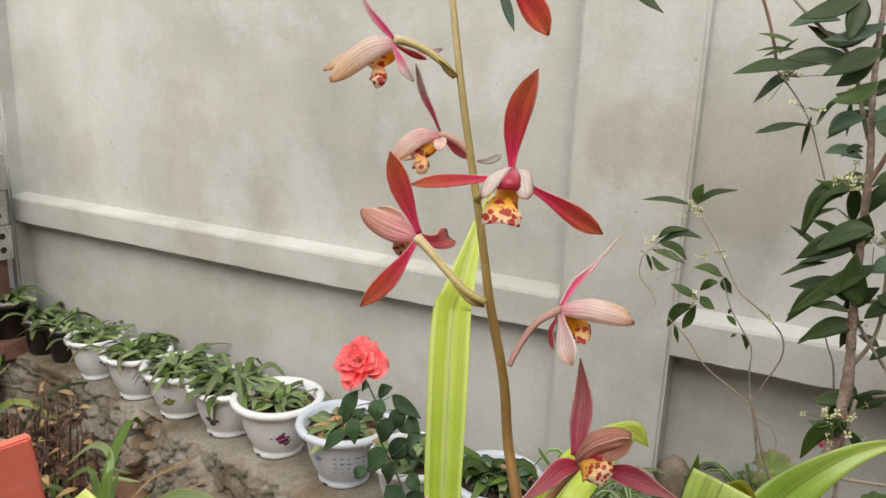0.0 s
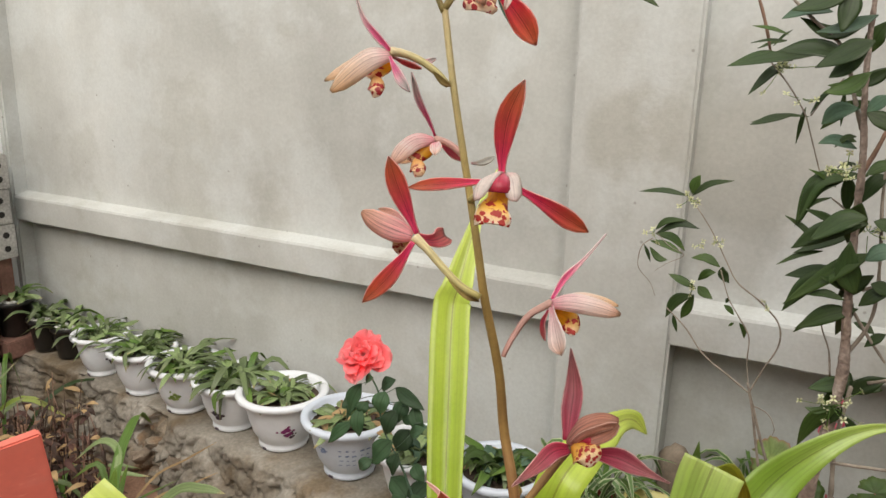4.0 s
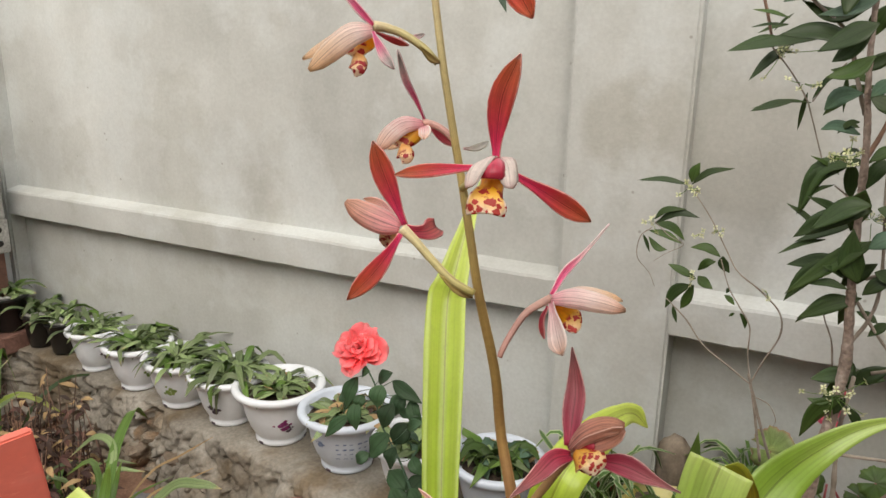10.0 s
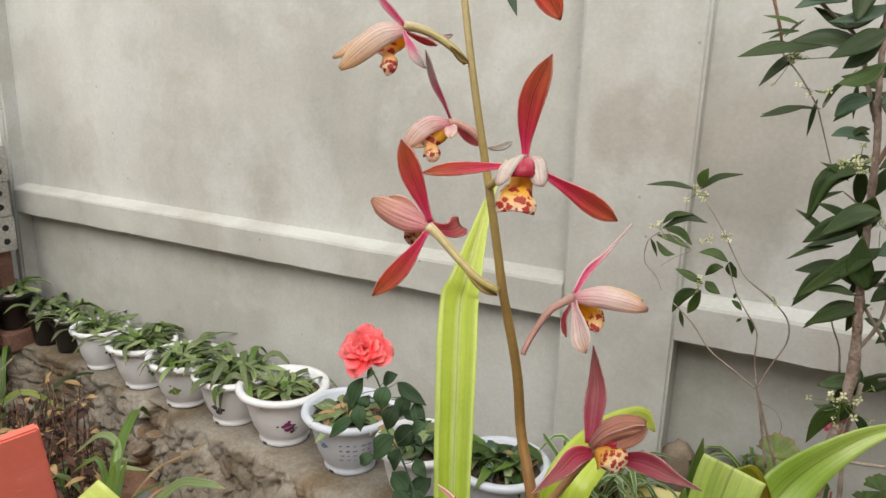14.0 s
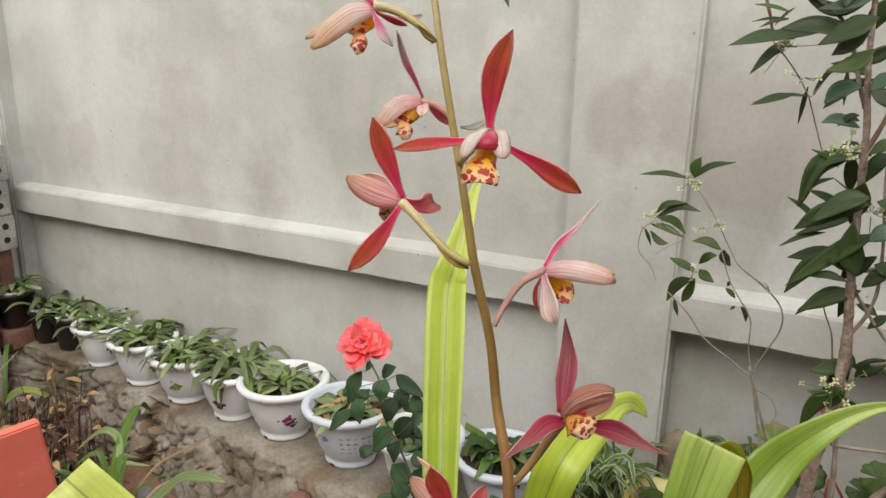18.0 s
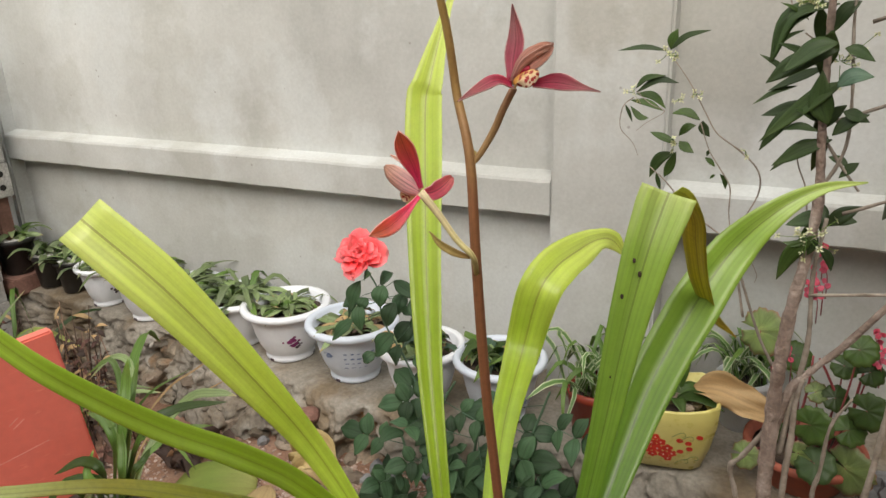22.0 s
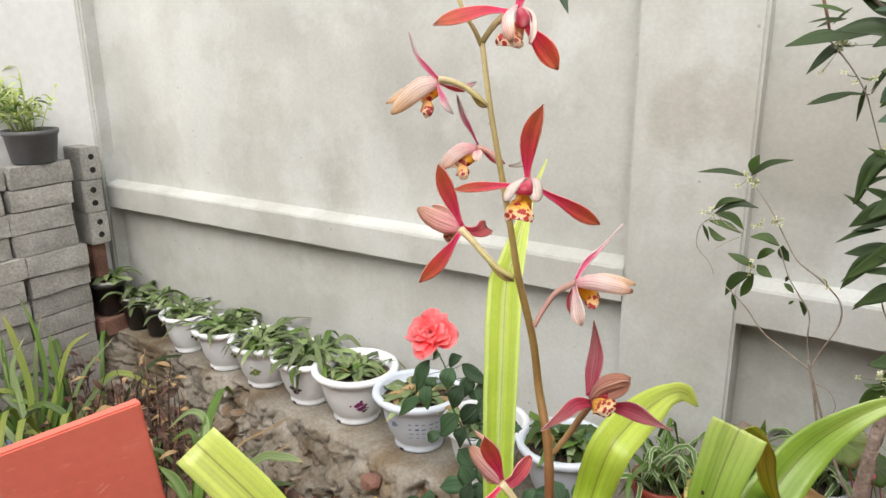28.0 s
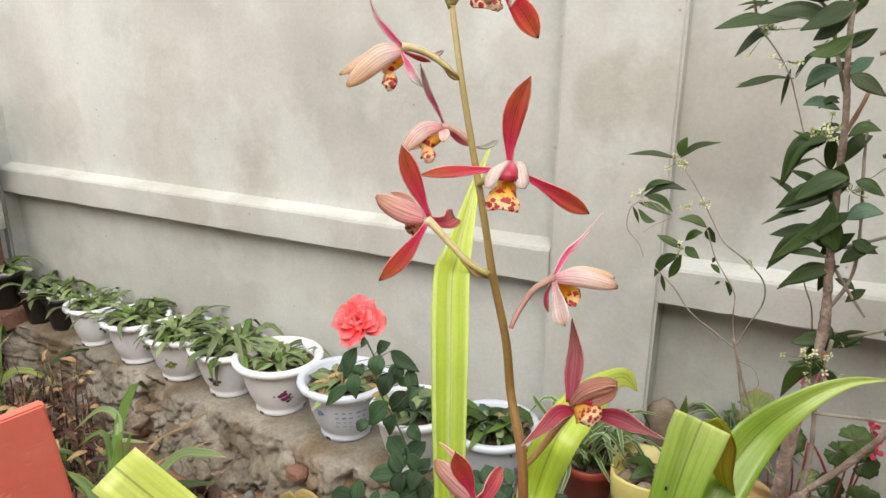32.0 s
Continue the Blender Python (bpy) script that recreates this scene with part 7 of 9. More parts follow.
t_tube("shoot", [(0.29, -0.52, 0.329), (0.277, -0.52, 0.316), (0.275, -0.52, 0.289), (0.292, -0.52, 0.27), (0.3, -0.52, 0.253)], [0.0011, 0.001, 0.0009, 0.0008, 0.0006], TWIG, 14)
t_tube("shoot", [(0.293, -0.52, 0.337), (0.312, -0.52, 0.321), (0.33, -0.52, 0.312), (0.31, -0.52, 0.298), (0.296, -0.52, 0.286)], [0.0008, 0.0008, 0.0007, 0.0006, 0.0005], TWIG, 12)
t_tube("shoot", [(0.43, -0.52, 0.132), (0.45, -0.52, 0.125), (0.46, -0.52, 0.108), (0.459, -0.52, 0.096)], [0.001, 0.001, 0.0008, 0.0006], TWIG, 12)


def leaves(rows, width_of, mats, face=(0.2, -0.75, 0.6), shape=LEAF_SHAPE, slim=0.6, extra=0):
    for k, (pts, w) in enumerate(rows):
        pts = rel(TREE_AT, pts)
        if len(pts) == 2:
            pts.insert(1, (pts[0] + pts[1]) / 2 + Vector((0, 0, 0.05 * (pts[1] - pts[0]).length)))
        rng = random.Random(k * 7 + int(w))
        f = (face[0] + rng.uniform(-0.35, 0.35), face[1], face[2] + rng.uniform(-0.3, 0.3))
        ribbon("leaf", pts, w * width_of * slim, mats[k % len(mats)], tree, f, shape, 0.22, steps=12, across=4, wave=0.04)
        for j in range(extra):
            # sister leaves on the same node
            v = pts[-1] - pts[0]
            turn = Matrix.Rotation(rng.choice((-1, 1)) * rng.uniform(0.5, 1.3), 3, "Y") @ Matrix.Rotation(rng.uniform(-0.6, 0.6), 3, "Z")
            v = turn @ v * rng.uniform(0.7, 1.0)
            b0 = pts[0] + Vector((rng.uniform(-0.008, 0.008), rng.uniform(0.0, 0.03), rng.uniform(-0.012, 0.012)))
            ribbon("leaf", [b0, b0 + v * 0.5 + Vector((0, 0, 0.06 * v.length)), b0 + v], w * width_of * 0.6, mats[(k + j) % len(mats)], tree, f, shape, 0.22, steps=10, across=4, wave=0.04)


G3 = (GREEN_DARK, GREEN, GREEN_DARK)
leaves([([(0.47, -0.62, 0.613), (0.446, -0.62, 0.603), (0.418, -0.62, 0.595)], 50), ([(0.416, -0.56, 0.576), (0.397, -0.56, 0.582), (0.379, -0.56, 0.585)], 16), ([(0.415, -0.56, 0.57), (0.396, -0.56, 0.57), (0.379, -0.56, 0.567)], 10), ([(0.423, -0.56, 0.549), (0.392, -0.56, 0.554), (0.358, -0.56, 0.542)], 30),
        ([(0.5, -0.6, 0.511), (0.477, -0.6, 0.501), (0.459, -0.6, 0.481)], 36), ([(0.474, -0.55, 0.525), (0.458, -0.55, 0.514), (0.447, -0.55, 0.494)], 14), ([(0.447, -0.55, 0.491), (0.419, -0.55, 0.491), (0.389, -0.55, 0.482)], 13), ([(0.492, -0.6, 0.476), (0.483, -0.6, 0.474), (0.474, -0.6, 0.464)], 18),
        ([(0.493, -0.6, 0.45), (0.479, -0.6, 0.443)], 14), ([(0.487, -0.6, 0.431), (0.462, -0.6, 0.419), (0.452, -0.6, 0.38)], 36), ([(0.479, -0.6, 0.413), (0.464, -0.6, 0.406), (0.45, -0.6, 0.39)], 12), ([(0.511, -0.64, 0.402), (0.49, -0.64, 0.396), (0.463, -0.64, 0.372)], 54),
        ([(0.504, -0.6, 0.376), (0.48, -0.6, 0.365), (0.451, -0.6, 0.35)], 28), ([(0.479, -0.6, 0.356), (0.458, -0.6, 0.349), (0.437, -0.6, 0.335)], 17), ([(0.5, -0.6, 0.338), (0.47, -0.6, 0.319), (0.449, -0.6, 0.284)], 44), ([(0.505, -0.62, 0.312), (0.486, -0.62, 0.316), (0.47, -0.62, 0.312)], 24),
        ([(0.51, -0.6, 0.299), (0.488, -0.6, 0.289), (0.463, -0.6, 0.262)], 34), ([(0.524, -0.6, 0.22), (0.506, -0.6, 0.21), (0.486, -0.6, 0.201)], 42), ([(0.525, -0.6, 0.204), (0.54, -0.6, 0.218), (0.558, -0.6, 0.23)], 42), ([(0.515, -0.62, 0.192), (0.495, -0.62, 0.175), (0.484, -0.62, 0.141)], 46),
        ([(0.521, -0.62, 0.187), (0.532, -0.62, 0.175), (0.537, -0.62, 0.159)], 24), ([(0.548, -0.6, 0.277), (0.531, -0.6, 0.259)], 26), ([(0.516, -0.62, 0.197), (0.498, -0.62, 0.186), (0.485, -0.62, 0.187)], 20)], 0.00069, G3, extra=1)
leaves([([(0.492, -0.64, 0.566), (0.473, -0.64, 0.555), (0.446, -0.64, 0.541)], 60), ([(0.492, -0.62, 0.59), (0.47, -0.62, 0.579), (0.442, -0.62, 0.575)], 48), ([(0.513, -0.62, 0.319), (0.503, -0.62, 0.342), (0.501, -0.62, 0.374)], 58), ([(0.502, -0.6, 0.586), (0.494, -0.6, 0.57), (0.493, -0.6, 0.557)], 46), ([(0.514, -0.6, 0.544), (0.497, -0.6, 0.532), (0.482, -0.6, 0.525)], 34),
        ([(0.514, -0.62, 0.517), (0.504, -0.62, 0.509), (0.496, -0.62, 0.5)], 36), ([(0.527, -0.6, 0.44), (0.514, -0.6, 0.43), (0.505, -0.6, 0.409)], 40), ([(0.503, -0.64, 0.443), (0.516, -0.64, 0.452), (0.53, -0.64, 0.45)], 34), ([(0.525, -0.62, 0.333), (0.535, -0.62, 0.329), (0.55, -0.62, 0.323)], 40), ([(0.515, -0.64, 0.36), (0.528, -0.64, 0.37), (0.546, -0.64, 0.37)], 44),
        ([(0.518, -0.62, 0.308), (0.531, -0.62, 0.322), (0.549, -0.62, 0.331)], 36), ([(0.495, -0.64, 0.501), (0.509, -0.64, 0.494), (0.529, -0.64, 0.482)], 40), ([(0.518, -0.62, 0.396), (0.53, -0.62, 0.392), (0.546, -0.62, 0.383)], 40)], 0.00069, (GREEN_DARK, GREEN_BLUE, GREEN_DARK, GREEN))
# broad glossy leaves of the upper crown
leaves([([(0.484, -0.62, 0.546), (0.445, -0.62, 0.559), (0.411, -0.62, 0.557)], 56),
        ([(0.487, -0.6, 0.586), (0.457, -0.6, 0.574), (0.426, -0.6, 0.59)], 44),
        ([(0.489, -0.63, 0.566), (0.473, -0.63, 0.543), (0.459, -0.63, 0.532)], 46),
        ([(0.454, -0.6, 0.595), (0.43, -0.6, 0.597), (0.409, -0.6, 0.589)], 40),
        ([(0.446, -0.58, 0.555), (0.405, -0.58, 0.551), (0.362, -0.58, 0.542)], 36),
        ([(0.493, -0.64, 0.538), (0.478, -0.64, 0.524), (0.456, -0.64, 0.518)], 44),
        ([(0.432, -0.6, 0.494), (0.412, -0.6, 0.489), (0.392, -0.6, 0.482)], 26),
        ([(0.489, -0.62, 0.504), (0.471, -0.62, 0.5), (0.459, -0.62, 0.487)], 44),
        ([(0.508, -0.6, 0.438), (0.465, -0.6, 0.428), (0.449, -0.6, 0.379)], 44),
        ([(0.522, -0.62, 0.364), (0.493, -0.62, 0.342), (0.449, -0.62, 0.298)], 46),
        ([(0.513, -0.63, 0.395), (0.476, -0.63, 0.382), (0.449, -0.63, 0.361)], 50),
        ([(0.494, -0.6, 0.464), (0.473, -0.6, 0.471), (0.459, -0.6, 0.467)], 36),
        ([(0.528, -0.6, 0.337), (0.511, -0.6, 0.322), (0.499, -0.6, 0.308)], 40),
        ([(0.519, -0.61, 0.302), (0.491, -0.61, 0.289), (0.464, -0.61, 0.27)], 42)], 0.00069, (GREEN_DARK, GREEN, GREEN_DARK, GREEN_BLUE))
leaves([([(0.402, -0.56, 0.555), (0.443, -0.56, 0.562), (0.487, -0.56, 0.544)], 34)], 0.00069, (GREEN_LIGHT,))
leaves([([(0.236, -0.58, 0.64), (0.257, -0.58, 0.621), (0.282, -0.58, 0.604)], 34)], 0.00069, (GREEN,))
leaves([([(0.083, -0.58, 0.641), (0.095, -0.58, 0.611), (0.106, -0.58, 0.584)], 30)], 0.00069, (GREEN_BLUE,))
t_tube("branch", [(0.398, -0.58, 0.633), (0.325, -0.58, 0.686), (0.243, -0.58, 0.662), (0.168, -0.58, 0.697), (0.084, -0.58, 0.67)], [0.0018, 0.0016, 0.0014, 0.0012, 0.0008], TWIG, 18)
# more of the crown, beyond the east edge and above
rng = random.Random(8)
for k in range(110):
    c = Vector((0.47 + rng.uniform(0.12, 0.42), -0.6 + rng.uniform(-0.12, 0.12), rng.uniform(0.1, 1.0)))
    d = Vector((rng.uniform(-1, 1), rng.uniform(-1, 0.5), rng.uniform(-0.6, 0.3))).normalized()
    ln = rng.uniform(0.05, 0.085)
    ribbon("leaf", rel(TREE_AT, [c, c + d * ln * 0.5 + Vector((0, 0, 0.004)), c + d * ln]), ln * 0.36, (GREEN, GREEN_DARK)[k % 2], tree, (rng.uniform(-0.4, 0.4), -0.5, 0.8), LEAF_SHAPE, 0.2, steps=8, across=4)
for k in range(9):
    z = 0.12 + 0.1 * k
    t_tube("branch", [(0.52 + 0.02 * (k % 2), -0.6, z), (0.62, -0.6 + 0.04 * (k % 3 - 1), z + 0.03), (0.78, -0.6 + 0.08 * (k % 3 - 1), z + 0.05)], [0.003, 0.0025, 0.0015], TWIG, 8)
leaves([([(0.329, -0.52, 0.387), (0.298, -0.52, 0.391), (0.267, -0.52, 0.387)], 18), ([(0.332, -0.52, 0.388), (0.35, -0.52, 0.404), (0.378, -0.52, 0.411)], 20), ([(0.329, -0.5, 0.387), (0.331, -0.5, 0.4), (0.336, -0.5, 0.412)], 30), ([(0.293, -0.52, 0.335), (0.319, -0.52, 0.351), (0.345, -0.52, 0.348)], 24),
        ([(0.289, -0.5, 0.331), (0.311, -0.5, 0.328), (0.328, -0.5, 0.313)], 28), ([(0.287, -0.52, 0.325), (0.308, -0.52, 0.322), (0.328, -0.52, 0.313)], 22), ([(0.28, -0.52, 0.319), (0.29, -0.52, 0.297)], 11), ([(0.287, -0.52, 0.317), (0.299, -0.52, 0.304), (0.311, -0.52, 0.303)], 20), ([(0.374, -0.52, 0.303), (0.357, -0.52, 0.312), (0.339, -0.52, 0.31)], 26),
        ([(0.375, -0.5, 0.299), (0.377, -0.5, 0.289), (0.385, -0.5, 0.279)], 28), ([(0.349, -0.52, 0.271), (0.33, -0.52, 0.279), (0.314, -0.52, 0.285)], 26), ([(0.351, -0.52, 0.275), (0.358, -0.52, 0.268), (0.37, -0.52, 0.261)], 30), ([(0.343, -0.5, 0.256), (0.323, -0.5, 0.245), (0.313, -0.5, 0.22)], 34), ([(0.35, -0.52, 0.282), (0.359, -0.52, 0.293), (0.37, -0.52, 0.296)], 24),
        ([(0.345, -0.5, 0.257), (0.338, -0.5, 0.236), (0.332, -0.5, 0.222)], 28), ([(0.325, -0.52, 0.232), (0.328, -0.52, 0.221), (0.332, -0.52, 0.209)], 13), ([(0.384, -0.52, 0.256), (0.397, -0.52, 0.245)], 17), ([(0.404, -0.52, 0.236), (0.41, -0.52, 0.228), (0.412, -0.52, 0.217)], 16), ([(0.388, -0.52, 0.266), (0.386, -0.52, 0.258)], 10), ([(0.398, -0.52, 0.235), (0.392, -0.52, 0.229)], 8),
        ([(0.292, -0.52, 0.34), (0.305, -0.52, 0.353), (0.329, -0.52, 0.357)], 20)], 0.00075, (GREEN_DARK, GREEN, GREEN))
# cream blossoms in clusters
rng = random.Random(4)
for pts, n, spread in (([(0.413, -0.55, 0.542)], 14, 0.011), ([(0.487, -0.62, 0.444)], 12, 0.009), ([(0.516, -0.6, 0.381)], 12, 0.012), ([(0.509, -0.62, 0.196)], 22, 0.014), ([(0.329, -0.52, 0.383)], 10, 0.008), ([(0.291, -0.52, 0.335)], 5, 0.006), ([(0.346, -0.52, 0.274)], 5, 0.005),
                       ([(0.348, -0.52, 0.329)], 4, 0.004), ([(0.369, -0.52, 0.335)], 5, 0.005), ([(0.49, -0.6, 0.44)], 6, 0.008), ([(0.43, -0.52, 0.268)], 3, 0.003), ([(0.437, -0.6, 0.511)], 4, 0.007)):
    c = Vector(pts[0]) - Vector(TREE_AT)
    for k in range(n):
        q = c + Vector((rng.gauss(0, spread), rng.gauss(0, spread * 0.6), rng.gauss(0, spread)))
        # four blunt petals round a short stalk
        out = Vector((rng.uniform(-0.8, 0.8), rng.uniform(-1, -0.2), rng.uniform(-0.7, 0.9))).normalized()
        e1 = out.orthogonal().normalized()
        e2 = out.cross(e1)
        flower = bmesh.new()
        uv = flower.loops.layers.uv.new()
        size = rng.uniform(0.0034, 0.0046)
        for j in range(4):
            a = 1.571 * j + rng.uniform(-0.2, 0.2)
            r = e1 * math.cos(a) + e2 * math.sin(a)
            s = out.cross(r)
            rim = [flower.verts.new(q + r * size * f + s * size * g + out * size * u) for f, g, u in ((0.08, 0, 0), (0.55, 0.32, 0.22), (0.95, 0.2, 0.2), (1.05, 0, 0.3), (0.95, -0.2, 0.2), (0.55, -0.32, 0.22))]
            face = flower.faces.new(rim)
            for lp, v in zip(face.loops, (0, 0.5, 0.9, 1, 0.9, 0.5)):
                lp[uv].uv = (0.3, v)
        part("blossom", flower, CREAM, tree)
        tube("blossom_stalk", [c + (q - c) * 0.15, (c + q) / 2 + Vector((0, 0, -0.001)), q], [0.0004, 0.0004, 0.0004], GREEN_LIGHT, tree, 4, 4)

# clay bowl
BOWL = thing("clay_bowl", (0.48, -0.635, GROUND_Z), "broad weathered clay bowl full of dry leaf litter", "planter")
lathe("body", [(0.15, 0.0), (0.165, 0.005), (0.198, 0.2), (0.206, 0.245), (0.222, 0.25), (0.226, 0.262), (0.224, 0.278), (0.212, 0.284), (0.2, 0.279), (0.195, 0.258), (0.001, 0.252)], CLAY, BOWL, 72, wobble=0.012)
lathe("soil", [(0.194, 0.259), (0.12, 0.265), (0.001, 0.261)], DARK_SOIL, BOWL, 40, wobble=0.05)
for k in range(26):
    a = rng.uniform(0, 6.28)
    q = Vector((math.cos(a), math.sin(a), 0)) * rng.uniform(0.03, 0.18) + Vector((0, 0, 0.268))
    o = Vector((math.cos(a * 3), math.sin(a * 3), rng.uniform(-0.05, 0.25)))
    ribbon("dry_leaf", [q, q + o * 0.022 + Vector((0, 0, 0.006)), q + o * 0.045], 0.022, (DEAD, SHADED_DEAD_BROWN)[k % 2], BOWL, (rng.uniform(-0.4, 0.4), -0.3, 0.9), LEAF_SHAPE, 0.25, 0.3, steps=7, across=4, wave=0.15)

# ---- red chair ----
CH = (-0.55, -1.0, GROUND_Z)
chair = thing("chair", CH, "red-painted wooden chair with scratched boards", "chair")
ux = Vector((-0.349, -0.932, -0.1)).normalized()
uz = Vector((0.02, 0.10, -0.995)).normalized()
un = ux.cross(uz).normalized()
corner = Vector((-0.4755, -0.8725, 0.006)) - Vector(CH)


def board(name, origin, a, b, n, la, lb, th, mat, parent, bevel=0.003):
    bm = box_bm((0, 0, -th), (la, lb, 0), bevel)
    m = Matrix((a, b, n)).transposed()
    for v in bm.verts:
        v.co = m @ v.co + origin
    bmesh.ops.recalc_face_normals(bm, faces=bm.faces)
    return part(name, bm, mat, parent)


board("backrest", corner, ux, uz, un if un.x > 0 else -un, 0.34, 0.286, 0.022, RED_PAINT, chair)
facing = un if un.x > 0 else -un
for a0, b0, run, length, wide in ((0.205, 0.015, 80, 0.10, 0.0011), (0.190, 0.115, 84, 0.075, 0.0009), (0.055, 0.170, 3, 0.10, 0.0008), (0.170, 0.165, -2, 0.12, 0.0007),
                                  (0.075, 0.118, 28, 0.020, 0.0010), (0.082, 0.112, 30, 0.016, 0.0008), (0.265, 0.080, 76, 0.12, 0.0008), (0.240, 0.205, 70, 0.06, 0.0009)):
    # a thin pale scratch in the paint
    along = ux * math.cos(radians(run)) + uz * math.sin(radians(run))
    board("scratch", corner + ux * a0 + uz * b0 + facing * 0.0004, along, facing.cross(along), facing, length, wide, 0.0007, SCRATCH, chair, 0.0)
for d in (0.225, 0.335):
    p = corner + ux * d + uz * 0.284
    board("leg", p - Vector((0.03, 0, 0)), Vector((1, 0, 0)), Vector((0, -1, 0)), Vector((0, 0, 1)), 0.03, 0.03, 0.41, RED_PAINT, chair)
seat_c = Vector((-0.30, -0.907, -0.385)) - Vector(CH)
board("seat", seat_c, Vector((-0.62, -0.78, 0)), Vector((0.9, -0.43, 0)).normalized(), Vector((0, 0, 1)), 0.30, 0.26, 0.02, RED_PAINT, chair)
for a, b in ((0.02, 0.02), (0.02, 0.2), (0.25, 0.2), (0.25, 0.02)):
    p = seat_c + Vector((-0.62, -0.78, 0)) * a + Vector((0.9, -0.43, 0)) * b
    board("leg", p + Vector((-0.013, 0, -0.02)), Vector((1, 0, 0)), Vector((0, -1, 0)), Vector((0, 0, 1)), 0.026, 0.026, -(GROUND_Z - CH[2] - p.z + 0.02) - 0.0, RED_PAINT, chair)

# ---- concrete planter with a strap-leaved plant ----
PL = (-0.522, -0.823, GROUND_Z)
planter = thing("concrete_planter", PL, "six-sided grey concrete planter with a strap-leaved plant", "planter")
h = 0.28
for k in range(6):
    # one wall of the hexagon, mitred at its ends
    bm = bmesh.new()
    a0, a1 = radians(3 + 60 * k), radians(63 + 60 * k)
    low, high = [], []
    for z, ring in ((0.0, low), (h, high)):
        g = 0.86 + 0.14 * z / h
        for rad, a in ((0.142 * g, a0), (0.142 * g, a1), (0.114 * g, a1), (0.114 * g, a0)):
            ring.append(bm.verts.new((rad * math.cos(a), rad * math.sin(a), z)))
    bm.faces.new(low[::-1])
    bm.faces.new(high)
    for q in range(4):
        bm.faces.new((low[q], low[(q + 1) % 4], high[(q + 1) % 4], high[q]))
    rim = [e for e in bm.edges if abs(e.verts[0].co.z - h) < 1e-6 and abs(e.verts[1].co.z - h) < 1e-6]
    bmesh.ops.bevel(bm, geom=[rim[0], rim[2]] if len(rim) > 2 else rim, offset=0.005, segments=3, affect="EDGES")
    part("side_wall", bm, OLD_CONCRETE, planter)
lathe("soil", [(0.110, h - 0.05), (0.108, h - 0.022), (0.06, h - 0.016), (0.001, h - 0.014)], DARK_SOIL, planter, 30, wobble=0.06)
rng = random.Random(51)
for k in range(120):
    st = part("stone", stone_bm((rng.uniform(0.004, 0.011), rng.uniform(0.004, 0.008), 0.006), k, 1, 0.45), (PEBBLE, STONE, STONE, CLAY_BRICK, SLATE)[k % 5], planter)
    a, r = rng.uniform(0, 6.28), 0.1 * math.sqrt(rng.random())
    st.location = (r * math.cos(a), r * math.sin(a), h - 0.016 + rng.uniform(0, 0.004))
base = Vector((0.012, 0.016, h - 0.02))
for pts, w in (([(-0.3809, -0.8645, -0.177), (-0.3926, -0.8293, -0.0937), (-0.391, -0.8188, -0.0496)], 24), ([(-0.36, -0.8493, -0.1689), (-0.3127, -0.8135, -0.1229), (-0.2296, -0.7845, -0.1044)], 22), ([(-0.3624, -0.8547, -0.1772), (-0.3223, -0.823, -0.1568), (-0.263, -0.7887, -0.1515)], 18), ([(-0.3927, -0.8651, -0.1906), (-0.4279, -0.8567, -0.1356), (-0.4654, -0.864, -0.1101)], 24), ([(-0.4001, -0.8607, -0.1737), (-0.4173, -0.8573, -0.1483), (-0.4491, -0.8658, -0.1313)], 18),
               ([(-0.3993, -0.8449, -0.1926), (-0.3865, -0.8041, -0.1243), (-0.3322, -0.7561, -0.0863)], 6), ([(-0.3442, -0.8712, -0.2052), (-0.3268, -0.8456, -0.1723), (-0.3085, -0.8318, -0.1642), (-0.2684, -0.831, -0.2059)], 14), ([(-0.3706, -0.9085, -0.202), (-0.4028, -0.9135, -0.1774), (-0.4388, -0.9407, -0.1933)], 22), ([(-0.3618, -0.916, -0.2264), (-0.3862, -0.9168, -0.2018), (-0.4277, -0.9429, -0.2096), (-0.4415, -0.9744, -0.2581)], 22), ([(-0.4169, -0.8372, -0.1582), (-0.4246, -0.8158, -0.1069), (-0.4472, -0.8086, -0.0682), (-0.476, -0.8345, -0.0893)], 14),
               ([(-0.4004, -0.8284, -0.1584), (-0.4065, -0.8019, -0.0985), (-0.4075, -0.7875, -0.0685)], 12), ([(-0.3608, -0.8883, -0.2215), (-0.3731, -0.8701, -0.1719), (-0.3852, -0.8601, -0.1388)], 20), ([(-0.3752, -0.919, -0.2182), (-0.3957, -0.9178, -0.1937), (-0.3943, -0.9009, -0.1612)], 18), ([(-0.3353, -0.8898, -0.2023), (-0.3245, -0.872, -0.1781), (-0.3199, -0.8615, -0.1619)], 16)):
    ribbon("leaf", [base + Vector((rng.uniform(-0.02, 0.02), rng.uniform(-0.02, 0.02), 0))] + rel(PL, pts), w * 0.00072, (GREEN_LIGHT, GREEN, GREEN_LIGHT)[int(w) % 3], planter, (0.25, -0.55, 0.75), STRAP_SHAPE, 0.3, steps=14, across=4)
